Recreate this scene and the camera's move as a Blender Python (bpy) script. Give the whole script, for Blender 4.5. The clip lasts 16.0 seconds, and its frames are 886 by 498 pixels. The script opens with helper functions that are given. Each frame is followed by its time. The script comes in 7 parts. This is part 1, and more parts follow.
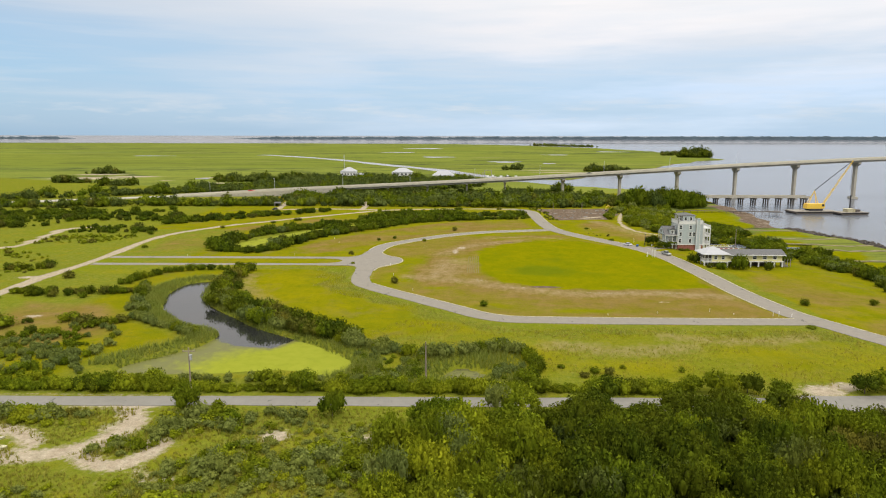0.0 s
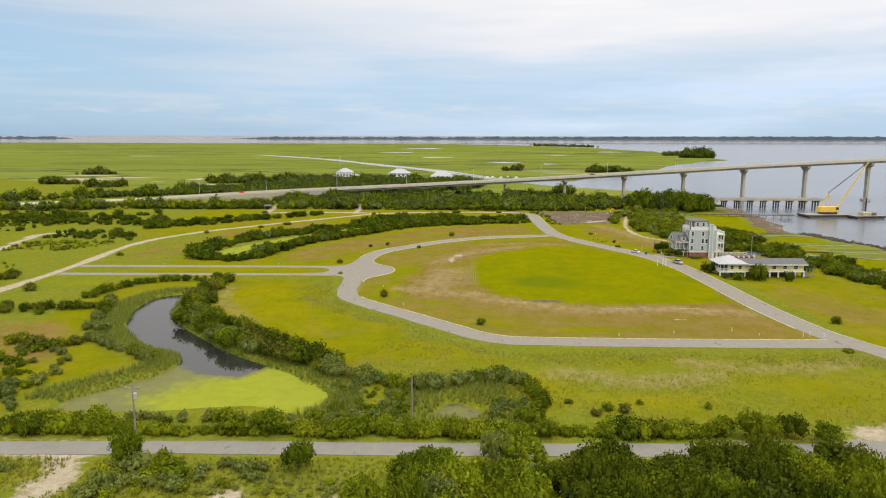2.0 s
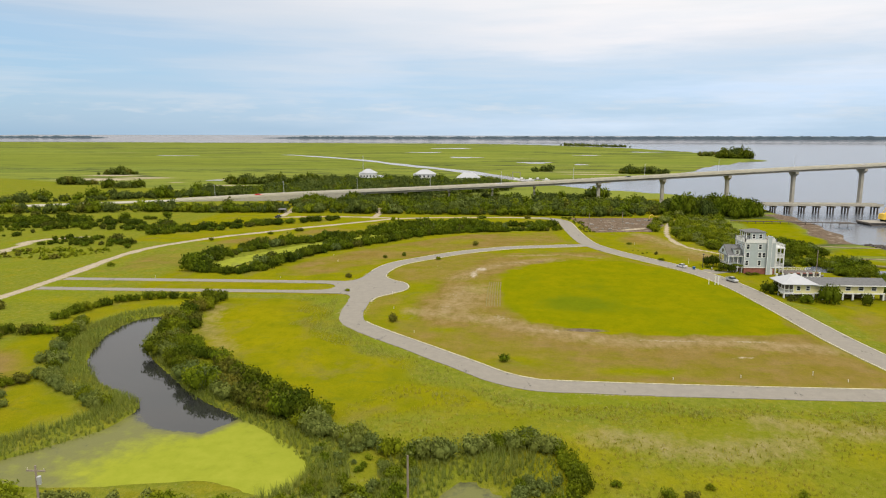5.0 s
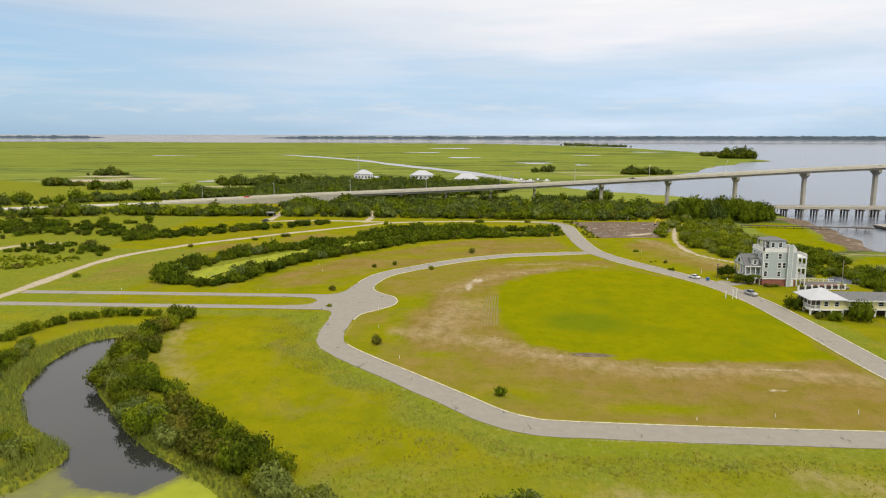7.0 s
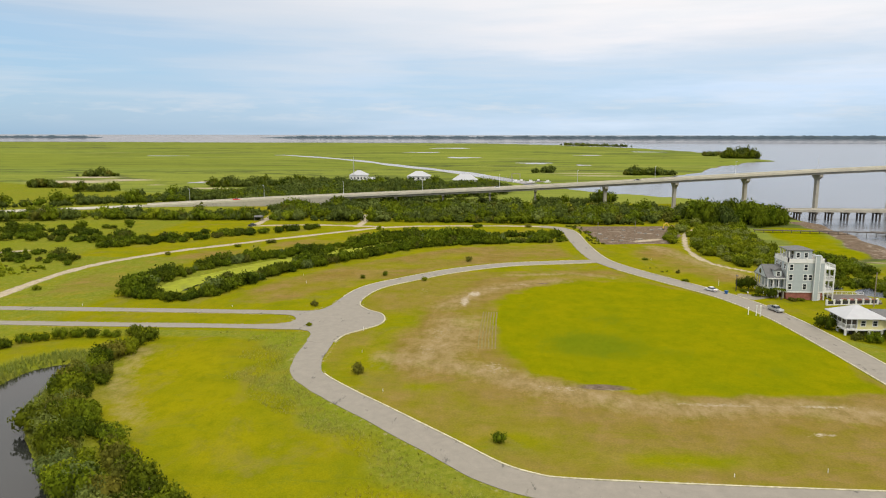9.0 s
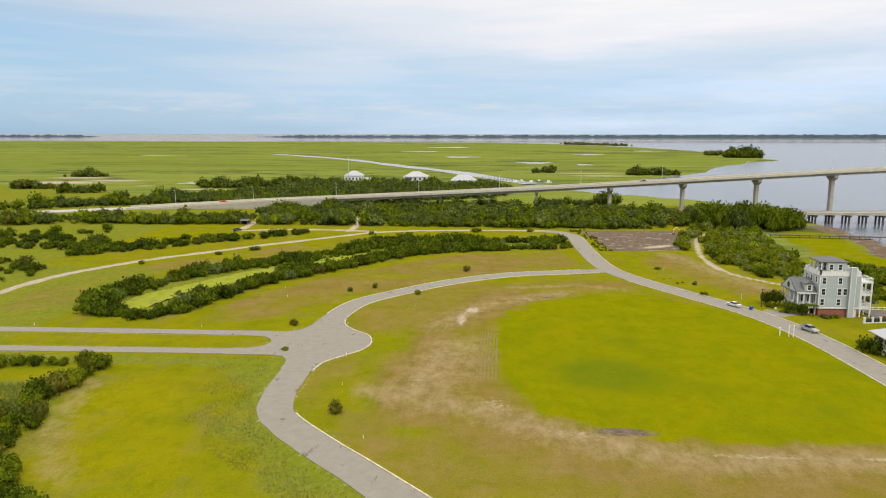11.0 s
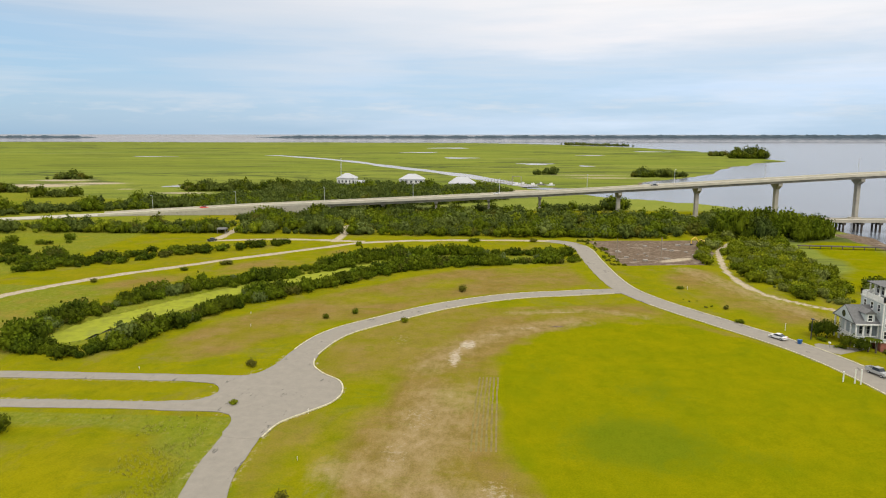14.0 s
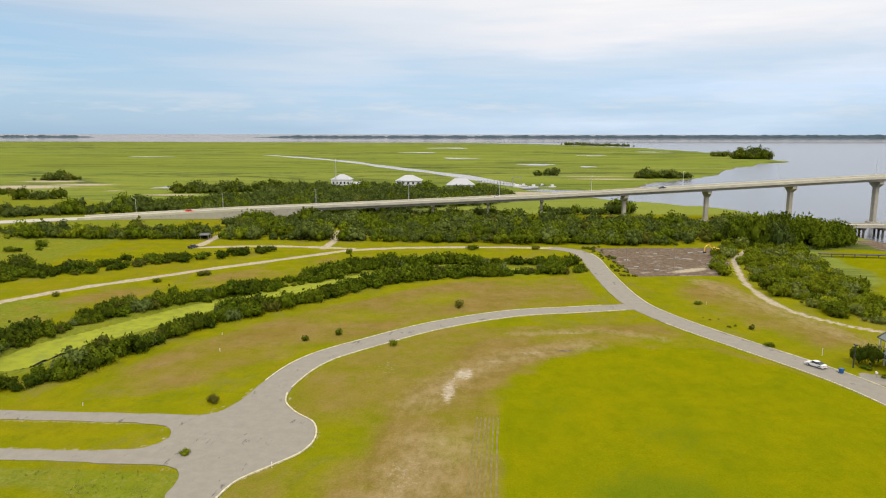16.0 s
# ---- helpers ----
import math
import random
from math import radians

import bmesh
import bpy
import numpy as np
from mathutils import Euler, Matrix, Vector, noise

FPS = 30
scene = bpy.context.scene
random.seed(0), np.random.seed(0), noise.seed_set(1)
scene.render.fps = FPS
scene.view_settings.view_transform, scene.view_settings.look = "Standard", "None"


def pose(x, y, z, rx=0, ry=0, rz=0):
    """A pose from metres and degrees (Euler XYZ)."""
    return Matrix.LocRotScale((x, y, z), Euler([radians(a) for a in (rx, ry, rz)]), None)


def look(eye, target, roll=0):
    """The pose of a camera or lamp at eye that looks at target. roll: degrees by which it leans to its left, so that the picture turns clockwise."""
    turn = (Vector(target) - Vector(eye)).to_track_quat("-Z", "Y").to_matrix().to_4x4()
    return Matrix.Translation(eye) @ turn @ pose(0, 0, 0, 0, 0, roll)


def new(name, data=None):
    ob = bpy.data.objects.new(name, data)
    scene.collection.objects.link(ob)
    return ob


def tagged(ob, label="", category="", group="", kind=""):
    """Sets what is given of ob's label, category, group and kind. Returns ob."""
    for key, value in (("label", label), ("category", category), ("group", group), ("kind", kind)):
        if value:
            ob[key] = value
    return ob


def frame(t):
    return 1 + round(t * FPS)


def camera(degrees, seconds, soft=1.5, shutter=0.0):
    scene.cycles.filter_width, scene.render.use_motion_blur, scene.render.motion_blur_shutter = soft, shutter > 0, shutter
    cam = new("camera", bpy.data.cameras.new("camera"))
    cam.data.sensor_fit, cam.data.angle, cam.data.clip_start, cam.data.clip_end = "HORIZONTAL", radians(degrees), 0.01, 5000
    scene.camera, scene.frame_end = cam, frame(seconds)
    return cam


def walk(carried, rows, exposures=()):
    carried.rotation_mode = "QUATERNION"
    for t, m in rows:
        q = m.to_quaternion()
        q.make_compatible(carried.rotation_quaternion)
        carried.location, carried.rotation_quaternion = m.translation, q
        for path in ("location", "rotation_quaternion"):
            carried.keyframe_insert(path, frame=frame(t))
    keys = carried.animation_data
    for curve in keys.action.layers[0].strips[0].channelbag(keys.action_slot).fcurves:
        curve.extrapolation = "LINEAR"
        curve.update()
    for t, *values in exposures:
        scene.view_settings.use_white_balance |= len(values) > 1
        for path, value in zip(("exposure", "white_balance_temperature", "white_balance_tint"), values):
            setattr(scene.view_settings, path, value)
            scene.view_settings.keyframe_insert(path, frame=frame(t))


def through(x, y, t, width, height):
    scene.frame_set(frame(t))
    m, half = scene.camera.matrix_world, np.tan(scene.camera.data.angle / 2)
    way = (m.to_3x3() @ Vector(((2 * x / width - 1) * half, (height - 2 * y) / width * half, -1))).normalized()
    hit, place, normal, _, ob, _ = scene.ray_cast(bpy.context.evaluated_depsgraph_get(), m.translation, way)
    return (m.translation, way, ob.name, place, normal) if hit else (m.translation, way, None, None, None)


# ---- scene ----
cam = camera(64.8, 16.0, soft=1.1)
METRES, EYE, TILT, LEAN, TURN = 188.75, 56.25, 0.0, 0.0, 0.9
ROWS = [
    (0.0, 0.0, 0.0, 0.0, 0.01, -9.31, -0.08),
    (0.5, 0.0029, 0.0299, 0.0002, 0.01, -9.31, -0.08),
    (1.0, 0.0058, 0.06, 0.0003, 0.01, -9.32, -0.08),
    (1.5, 0.0087, 0.0904, -0.0, 0.02, -9.32, -0.08),
    (2.0, 0.0115, 0.1205, -0.0002, 0.02, -9.31, -0.09),
    (2.5, 0.0145, 0.1508, -0.0006, 0.02, -9.31, -0.09),
    (3.0, 0.0173, 0.1807, -0.0006, 0.01, -9.32, -0.09),
    (3.5, 0.0201, 0.2109, -0.0005, 0.02, -9.32, -0.1),
    (4.0, 0.0231, 0.2418, -0.0003, 0.02, -9.32, -0.09),
    (4.2, 0.0239, 0.2541, -0.0004, 0.06, -9.32, -0.09),
    (4.3, 0.0243, 0.2603, -0.0004, 0.32, -9.32, -0.10),
    (4.4, 0.0248, 0.2665, -0.0005, 0.86, -9.32, -0.12),
    (4.5, 0.0252, 0.2727, -0.0006, 1.57, -9.31, -0.12),
    (4.6, 0.0257, 0.2789, -0.0006, 2.15, -9.32, -0.12),
    (4.7, 0.0262, 0.2850, -0.0005, 2.40, -9.33, -0.11),
    (4.9, 0.0272, 0.2973, -0.0005, 2.42, -9.34, -0.11),
    (7.0, 0.0372, 0.4266, -0.0003, 2.41, -9.36, -0.11),
    (7.5, 0.039, 0.4576, -0.0003, 2.4, -9.36, -0.11),
    (8.0, 0.0406, 0.4888, -0.0009, 2.4, -9.34, -0.09),
    (8.5, 0.0419, 0.5193, -0.0007, 2.39, -9.36, -0.11),
    (9.0, 0.0435, 0.5516, -0.0004, 2.39, -9.38, -0.08),
    (11.5, 0.0465, 0.7135, -0.0006, 2.31, -9.46, -0.05),
    (12.0, 0.0476, 0.7458, -0.0005, 2.31, -9.46, -0.05),
    (12.5, 0.0489, 0.7779, -0.0003, 2.31, -9.45, -0.04),
    (13.0, 0.05, 0.8099, -0.0003, 2.32, -9.44, -0.03),
    (13.5, 0.051, 0.8417, -0.0002, 2.31, -9.43, -0.04),
    (14.0, 0.0525, 0.8744, -0.0003, 2.31, -9.42, -0.02),
    (14.5, 0.0537, 0.9059, -0.0003, 2.32, -9.43, -0.03),
    (15.0, 0.0543, 0.9349, -0.0004, 2.3, -9.43, -0.03),
    (15.5, 0.0554, 0.9665, 0.0, 2.29, -9.44, -0.04),
    (16.0, 0.0563, 0.9979, -0.0, 2.28, -9.43, -0.05),
]
walk(cam, [(t, pose(0, 0, EYE, TILT, LEAN, TURN) @ pose(METRES * x, METRES * y, METRES * z, 90 + pitch, roll, yaw)) for t, x, y, z, yaw, pitch, roll in ROWS])

# ---------------------------------------------------------------- world and sun
SUN_EL, SUN_AZ = 50.0, 150.0
world = bpy.data.worlds.new("sky")
scene.world = world
world.use_nodes = True
wn, wl = world.node_tree.nodes, world.node_tree.links
wn.clear()


sky = wn.new("ShaderNodeTexSky")
sky.sky_type = "NISHITA"
sky.sun_disc = False
sky.sun_elevation, sky.sun_rotation = radians(SUN_EL), radians(SUN_AZ)
tc = wn.new("ShaderNodeTexCoord")
sep = wn.new("ShaderNodeSeparateXYZ")
wl.new(tc.outputs["Generated"], sep.inputs[0])


def streak(sx, sy, sz, scale, detail, shift):
    """Cloud noise that is drawn out along the horizon."""
    mp = wn.new("ShaderNodeMapping")
    mp.inputs["Scale"].default_value = (sx, sy, sz)
    mp.inputs["Location"].default_value = (shift, shift * 0.7, 0)
    wl.new(tc.outputs["Generated"], mp.inputs["Vector"])
    nz = wn.new("ShaderNodeTexNoise")
    nz.inputs["Scale"].default_value = scale
    nz.inputs["Detail"].default_value = detail
    nz.inputs["Roughness"].default_value = 0.55
    wl.new(mp.outputs[0], nz.inputs["Vector"])
    return nz.outputs["Fac"]


def wramp(sock, stops):
    r = wn.new("ShaderNodeValToRGB")
    e = r.color_ramp.elements
    while len(e) < len(stops):
        e.new(0.5)
    for el, (p, c) in zip(e, stops):
        el.position, el.color = p, (*c, 1) if len(c) == 3 else c
    wl.new(sock, r.inputs[0])
    return r.outputs[0]


def wmix(f, a, b, mode="MIX"):
    m = wn.new("ShaderNodeMix")
    m.data_type, m.blend_type = "RGBA", mode
    for sock, v in ((m.inputs[0], f), (m.inputs[6], a), (m.inputs[7], b)):
        if hasattr(v, "is_linked"):
            wl.new(v, sock)
        else:
            sock.default_value = v
    return m.outputs[2]


g = lambda v: (v, v, v)
# broad veil of cloud, with thin blue lanes between the layers
veil = wramp(streak(1.3, 1.3, 10.0, 2.2, 5, 3.1), [(0.40, g(0.0)), (0.60, g(1.0))])
fine = wramp(streak(2.2, 2.2, 20.0, 2.6, 5, 8.4), [(0.35, g(0.0)), (0.75, g(1.0))])
low = wramp(sep.outputs["Z"], [(0.0, (0.60, 0.74, 0.90)), (0.06, (0.60, 0.75, 0.94)), (0.115, (0.80, 0.83, 0.89)), (0.19, (0.90, 0.90, 0.92)), (0.5, (1.36, 1.35, 1.33)), (1.0, (2.22, 2.18, 2.06))])
blue = wmix(0.70, wmix(1.0, sky.outputs[0], (0.14, 0.14, 0.14, 1), "MULTIPLY"), (0.27, 0.52, 0.80, 1))
cloud = wmix(fine, low, wmix(1.0, low, (1.12, 1.06, 1.02, 1), "MULTIPLY"))
amount = wramp(sep.outputs["Z"], [(0.0, g(0.55)), (0.05, g(0.48)), (0.10, g(0.60)), (0.17, g(0.95)), (0.3, g(1.0))])
mp = wn.new("ShaderNodeMath")
mp.operation = "MULTIPLY_ADD"
wl.new(sep.outputs["X"], mp.inputs[0])
mp.inputs[1].default_value, mp.inputs[2].default_value = 0.5, 0.5
side = wramp(mp.outputs[0], [(0.18, g(0.16)), (0.38, g(0.62)), (0.56, g(1.0)), (0.9, g(1.0))])
shade = wramp(mp.outputs[0], [(0.22, g(0.78)), (0.42, g(0.98)), (0.60, g(1.04))])
near_h = wramp(sep.outputs["Z"], [(0.19, g(1.0)), (0.40, g(0.0))])
cloud = wmix(1.0, cloud, wmix(near_h, (1, 1, 1, 1), shade), "MULTIPLY")
cover = wmix(1.0, wmix(veil, amount, (1, 1, 1, 1)), side, "MULTIPLY")
high = wramp(sep.outputs["Z"], [(0.13, g(0.0)), (0.22, g(1.0))])
cover = wmix(high, cover, (1, 1, 1, 1))
bg = wn.new("ShaderNodeBackground")
bg.inputs["Strength"].default_value = 1.0
# small cumulus puffs low over the horizon, and thin grey bars above them
puff = wramp(streak(5.0, 5.0, 34.0, 2.4, 6, 5.5), [(0.50, g(0.0)), (0.74, g(0.6))])
puff = wmix(1.0, puff, wramp(sep.outputs["Z"], [(0.010, g(0.0)), (0.026, g(1.0)), (0.042, g(0.8)), (0.062, g(0.0))]), "MULTIPLY")
bars = wramp(streak(1.6, 1.6, 24.0, 2.0, 5, 12.3), [(0.48, g(0.0)), (0.70, g(0.5))])
bars = wmix(1.0, bars, wramp(sep.outputs["Z"], [(0.03, g(0.0)), (0.06, g(1.0)), (0.16, g(0.6)), (0.3, g(0.0))]), "MULTIPLY")
air = wmix(bars, wmix(cover, blue, cloud), (0.74, 0.78, 0.83, 1))
wl.new(wmix(puff, air, (0.78, 0.80, 0.83, 1)), bg.inputs["Color"])
wo = wn.new("ShaderNodeOutputWorld")
wl.new(bg.outputs[0], wo.inputs[0])

sun = new("sun", bpy.data.lights.new("sun", "SUN"))
sun.data.energy, sun.data.angle, sun.data.color = 1.55, radians(14), (1.0, 0.95, 0.83)
sun.matrix_world = look((math.sin(radians(SUN_AZ)) * 100, math.cos(radians(SUN_AZ)) * 100, 100 * math.tan(radians(SUN_EL))), (0, 0, 0))
scene.view_settings.exposure = 0.0

# ---------------------------------------------------------------- materials


class Mat:
    """A node material with short hands for the usual nodes."""

    def __init__(self, name, rough=0.8, metal=0.0, spec=0.3):
        self.m = bpy.data.materials.new(name)
        self.m.use_nodes = True
        self.n, self.l = self.m.node_tree.nodes, self.m.node_tree.links
        self.b = self.n["Principled BSDF"]
        self.b.inputs["Roughness"].default_value = rough
        self.b.inputs["Metallic"].default_value = metal
        self.b.inputs["Specular IOR Level"].default_value = spec
        self.geo = self.n.new("ShaderNodeNewGeometry")

    def put(self, sock, v):
        if hasattr(v, "is_linked"):
            self.l.new(v, sock)
        elif isinstance(v, (tuple, list)) and len(v) == 3 and sock.type == "RGBA":
            sock.default_value = (*v, 1)
        else:
            sock.default_value = v

    def noise(self, scale, detail=4, rough=0.55, stretch=(1, 1, 1), distort=0.0):
        mp = self.n.new("ShaderNodeMapping")
        mp.inputs["Scale"].default_value = stretch
        self.l.new(self.geo.outputs["Position"], mp.inputs[0])
        t = self.n.new("ShaderNodeTexNoise")
        t.inputs["Scale"].default_value = scale
        t.inputs["Detail"].default_value = detail
        t.inputs["Roughness"].default_value = rough
        t.inputs["Distortion"].default_value = distort
        self.l.new(mp.outputs[0], t.inputs["Vector"])
        return t.outputs["Fac"]

    def ramp(self, sock, *stops):
        r = self.n.new("ShaderNodeValToRGB")
        e = r.color_ramp.elements
        while len(e) < len(stops):
            e.new(0.5)
        for el, (p, c) in zip(e, stops):
            el.position, el.color = p, ((c, c, c, 1) if isinstance(c, (int, float)) else (*c, 1))
        self.l.new(sock, r.inputs[0])
        return r.outputs[0]

    def mix(self, f, a, b, mode="MIX"):
        m = self.n.new("ShaderNodeMix")
        m.data_type, m.blend_type = "RGBA", mode
        self.put(m.inputs[0], f), self.put(m.inputs[6], a), self.put(m.inputs[7], b)
        return m.outputs[2]

    def math(self, op, a, b=0.0):
        m = self.n.new("ShaderNodeMath")
        m.operation = op
        self.put(m.inputs[0], a), self.put(m.inputs[1], b)
        return m.outputs[0]

    def attr(self, name):
        a = self.n.new("ShaderNodeAttribute")
        a.attribute_name = name
        s = self.n.new("ShaderNodeSeparateColor")
        self.l.new(a.outputs["Color"], s.inputs[0])
        return s.outputs

    def bump(self, h, strength=0.3, dist=0.1):
        b = self.n.new("ShaderNodeBump")
        b.inputs["Strength"].default_value, b.inputs["Distance"].default_value = strength, dist
        self.l.new(h, b.inputs["Height"])
        self.l.new(b.outputs[0], self.b.inputs["Normal"])

    def color(self, c):
        self.put(self.b.inputs["Base Color"], c)
        return self


def plain(name, c, rough=0.7, metal=0.0, vary=0.18, scale=0.8, bump=0.15):
    """Paint, concrete, metal and the like, with blotches and fine grain."""
    m = Mat(name, rough, metal)
    big, small = m.noise(scale, 3), m.noise(scale * 14, 3)
    lo, hi = tuple(x * (1 - vary) for x in c), tuple(min(1, x * (1 + vary)) for x in c)
    m.color(m.mix(0.3, m.mix(m.ramp(big, (0.3, 0.0), (0.7, 1.0)), lo, hi), m.mix(small, lo, hi)))
    m.bump(small, bump, 0.02)
    return m.m


def leafy(name, dark, light, warm, through=0.22):
    """Leaves: each sprig has its own tone, each plant its own lean to warm or dark."""
    m = Mat(name, 0.8, 0.0, 0.04)
    rnd, big = m.geo.outputs["Random Per Island"], m.noise(0.11, 2)
    obj = m.n.new("ShaderNodeObjectInfo").outputs["Random"]
    c = m.mix(m.ramp(rnd, (0.0, 0.0), (1.0, 1.0)), dark, light)
    c = m.mix(m.math("MULTIPLY", m.ramp(big, (0.35, 0.0), (0.7, 1.0)), 0.55), c, warm)
    c = m.mix(1.0, c, m.ramp(obj, (0.0, (0.72, 0.78, 0.8)), (1.0, (1.22, 1.15, 1.0))), "MULTIPLY")
    m.color(c)
    tr = m.n.new("ShaderNodeBsdfTranslucent")
    m.l.new(c, tr.inputs["Color"])
    mx = m.n.new("ShaderNodeMixShader")
    mx.inputs[0].default_value = through
    out = m.n["Material Output"]
    m.l.new(m.b.outputs[0], mx.inputs[1]), m.l.new(tr.outputs[0], mx.inputs[2]), m.l.new(mx.outputs[0], out.inputs[0])
    return m.m


LEAF = {
    "woods": leafy("leaf_woods", (0.032, 0.048, 0.010), (0.098, 0.128, 0.026), (0.122, 0.140, 0.020)),
    "dark": leafy("leaf_dark", (0.024, 0.040, 0.003), (0.074, 0.104, 0.006), (0.104, 0.114, 0.006)),
    "mid": leafy("leaf_mid", (0.048, 0.074, 0.003), (0.136, 0.178, 0.008), (0.160, 0.170, 0.008)),
    "grey": leafy("leaf_grey", (0.084, 0.110, 0.026), (0.175, 0.208, 0.056), (0.150, 0.170, 0.026)),
    "bright": leafy("leaf_bright", (0.090, 0.125, 0.005), (0.212, 0.258, 0.012), (0.230, 0.236, 0.012)),
    "olive": leafy("leaf_olive", (0.052, 0.062, 0.008), (0.126, 0.132, 0.018), (0.144, 0.126, 0.020)),
}
GRASS = leafy("grass_blades", (0.150, 0.165, 0.015), (0.290, 0.275, 0.050), (0.270, 0.225, 0.045), 0.5)
VERGE = leafy("verge_blades", (0.210, 0.225, 0.030), (0.330, 0.320, 0.095), (0.300, 0.270, 0.060), 0.5)
REED = leafy("reed_blades", (0.135, 0.180, 0.022), (0.280, 0.310, 0.070), (0.250, 0.250, 0.050), 0.5)
BARK = plain("bark", (0.10, 0.08, 0.06), 0.9, vary=0.35, scale=3)
CONCRETE = plain("bridge_concrete", (0.44, 0.41, 0.33), 0.85, vary=0.16, scale=0.25)
PIER = plain("pier_concrete", (0.34, 0.315, 0.26), 0.85, vary=0.22, scale=0.3)
KERB = plain("kerb_concrete", (0.40, 0.37, 0.25), 0.85, vary=0.4, scale=0.9)
WHITE = plain("white_paint", (0.62, 0.62, 0.60), 0.55, vary=0.06)
METALROOF = plain("white_metal_roof", (0.34, 0.345, 0.36), 0.4, vary=0.08)
SIDING = plain("blue_grey_siding", (0.36, 0.40, 0.405), 0.7, vary=0.08)
SHINGLE = plain("grey_shingles", (0.115, 0.115, 0.115), 0.9, vary=0.25, scale=1.5)
BRICK = plain("red_brick", (0.24, 0.09, 0.065), 0.85, vary=0.3, scale=1.2)
YELLOW = plain("pale_yellow_siding", (0.62, 0.58, 0.30), 0.7, vary=0.08)
GLASS = plain("window_glass", (0.02, 0.025, 0.03), 0.08, vary=0.3)
DARKWOOD = plain("weathered_dark_timber", (0.07, 0.06, 0.05), 0.9, vary=0.35)
GREYWOOD = plain("weathered_grey_timber", (0.24, 0.22, 0.19), 0.9, vary=0.3)
POLEWOOD = plain("pole_timber", (0.22, 0.18, 0.14), 0.9, vary=0.3)
STEEL = plain("galvanised_steel", (0.50, 0.51, 0.52), 0.45, 0.6, vary=0.12)
DARKSTEEL = plain("dark_steel", (0.05, 0.05, 0.055), 0.5, 0.4, vary=0.3)
CRANEYEL = plain("yellow_machine_paint", (0.66, 0.44, 0.06), 0.5, vary=0.12)
HULL = plain("rusty_barge_hull", (0.10, 0.085, 0.075), 0.8, vary=0.4)
RUBBER = plain("tyre_rubber", (0.02, 0.02, 0.02), 0.85, vary=0.2)
CARWHITE = plain("white_car_paint", (0.58, 0.58, 0.58), 0.25, vary=0.03)
CARSILVER = plain("silver_car_paint", (0.42, 0.43, 0.44), 0.3, 0.5, vary=0.05)
CARRED = plain("red_car_paint", (0.55, 0.03, 0.02), 0.3, vary=0.06)
CARDARK = plain("dark_car_paint", (0.04, 0.045, 0.05), 0.3, vary=0.1)
BINBLUE = plain("blue_plastic", (0.02, 0.09, 0.26), 0.5, vary=0.1)
DEADREED = plain("dead_reed_wrack", (0.165, 0.145, 0.070), 1.0, vary=0.35, scale=0.3)


def make_paving(name, c, dark, patch):
    """Old road surface: worn blotches, darker patches and thin cracks."""
    m = Mat(name, 0.9)
    big, mid, small = m.noise(0.06, 4), m.noise(0.45, 5, 0.65), m.noise(9, 3)
    v = m.n.new("ShaderNodeTexVoronoi")
    v.feature = "DISTANCE_TO_EDGE"
    v.inputs["Scale"].default_value = 0.16
    m.l.new(m.geo.outputs["Position"], v.inputs["Vector"])
    crack = m.ramp(v.outputs["Distance"], (0.0, 1.0), (0.012, 0.0))
    col = m.mix(m.ramp(mid, (0.3, 0.0), (0.75, 1.0)), tuple(x * 0.88 for x in c), tuple(x * 1.1 for x in c))
    col = m.mix(m.ramp(big, (0.55, 0.0), (0.75, 0.5)), col, patch)
    col = m.mix(m.ramp(m.noise(0.32, 6, 0.7, (1, 0.35, 1)), (0.61, 0.0), (0.65, 0.9)), col, dark)
    col = m.mix(m.math("MULTIPLY", crack, 0.12), col, dark)
    col = m.mix(m.ramp(small, (0.3, 0.0), (0.9, 0.3)), col, dark)
    m.color(col)
    m.bump(small, 0.2, 0.01)
    return m.m


PAVE = make_paving("pale_old_pavement", (0.218, 0.198, 0.166), (0.085, 0.080, 0.070), (0.200, 0.182, 0.150))
ASPHALT = make_paving("grey_asphalt", (0.200, 0.190, 0.168), (0.10, 0.10, 0.09), (0.17, 0.16, 0.138))
DECK = make_paving("bridge_roadway", (0.36, 0.34, 0.28), (0.24, 0.225, 0.19), (0.31, 0.29, 0.24))


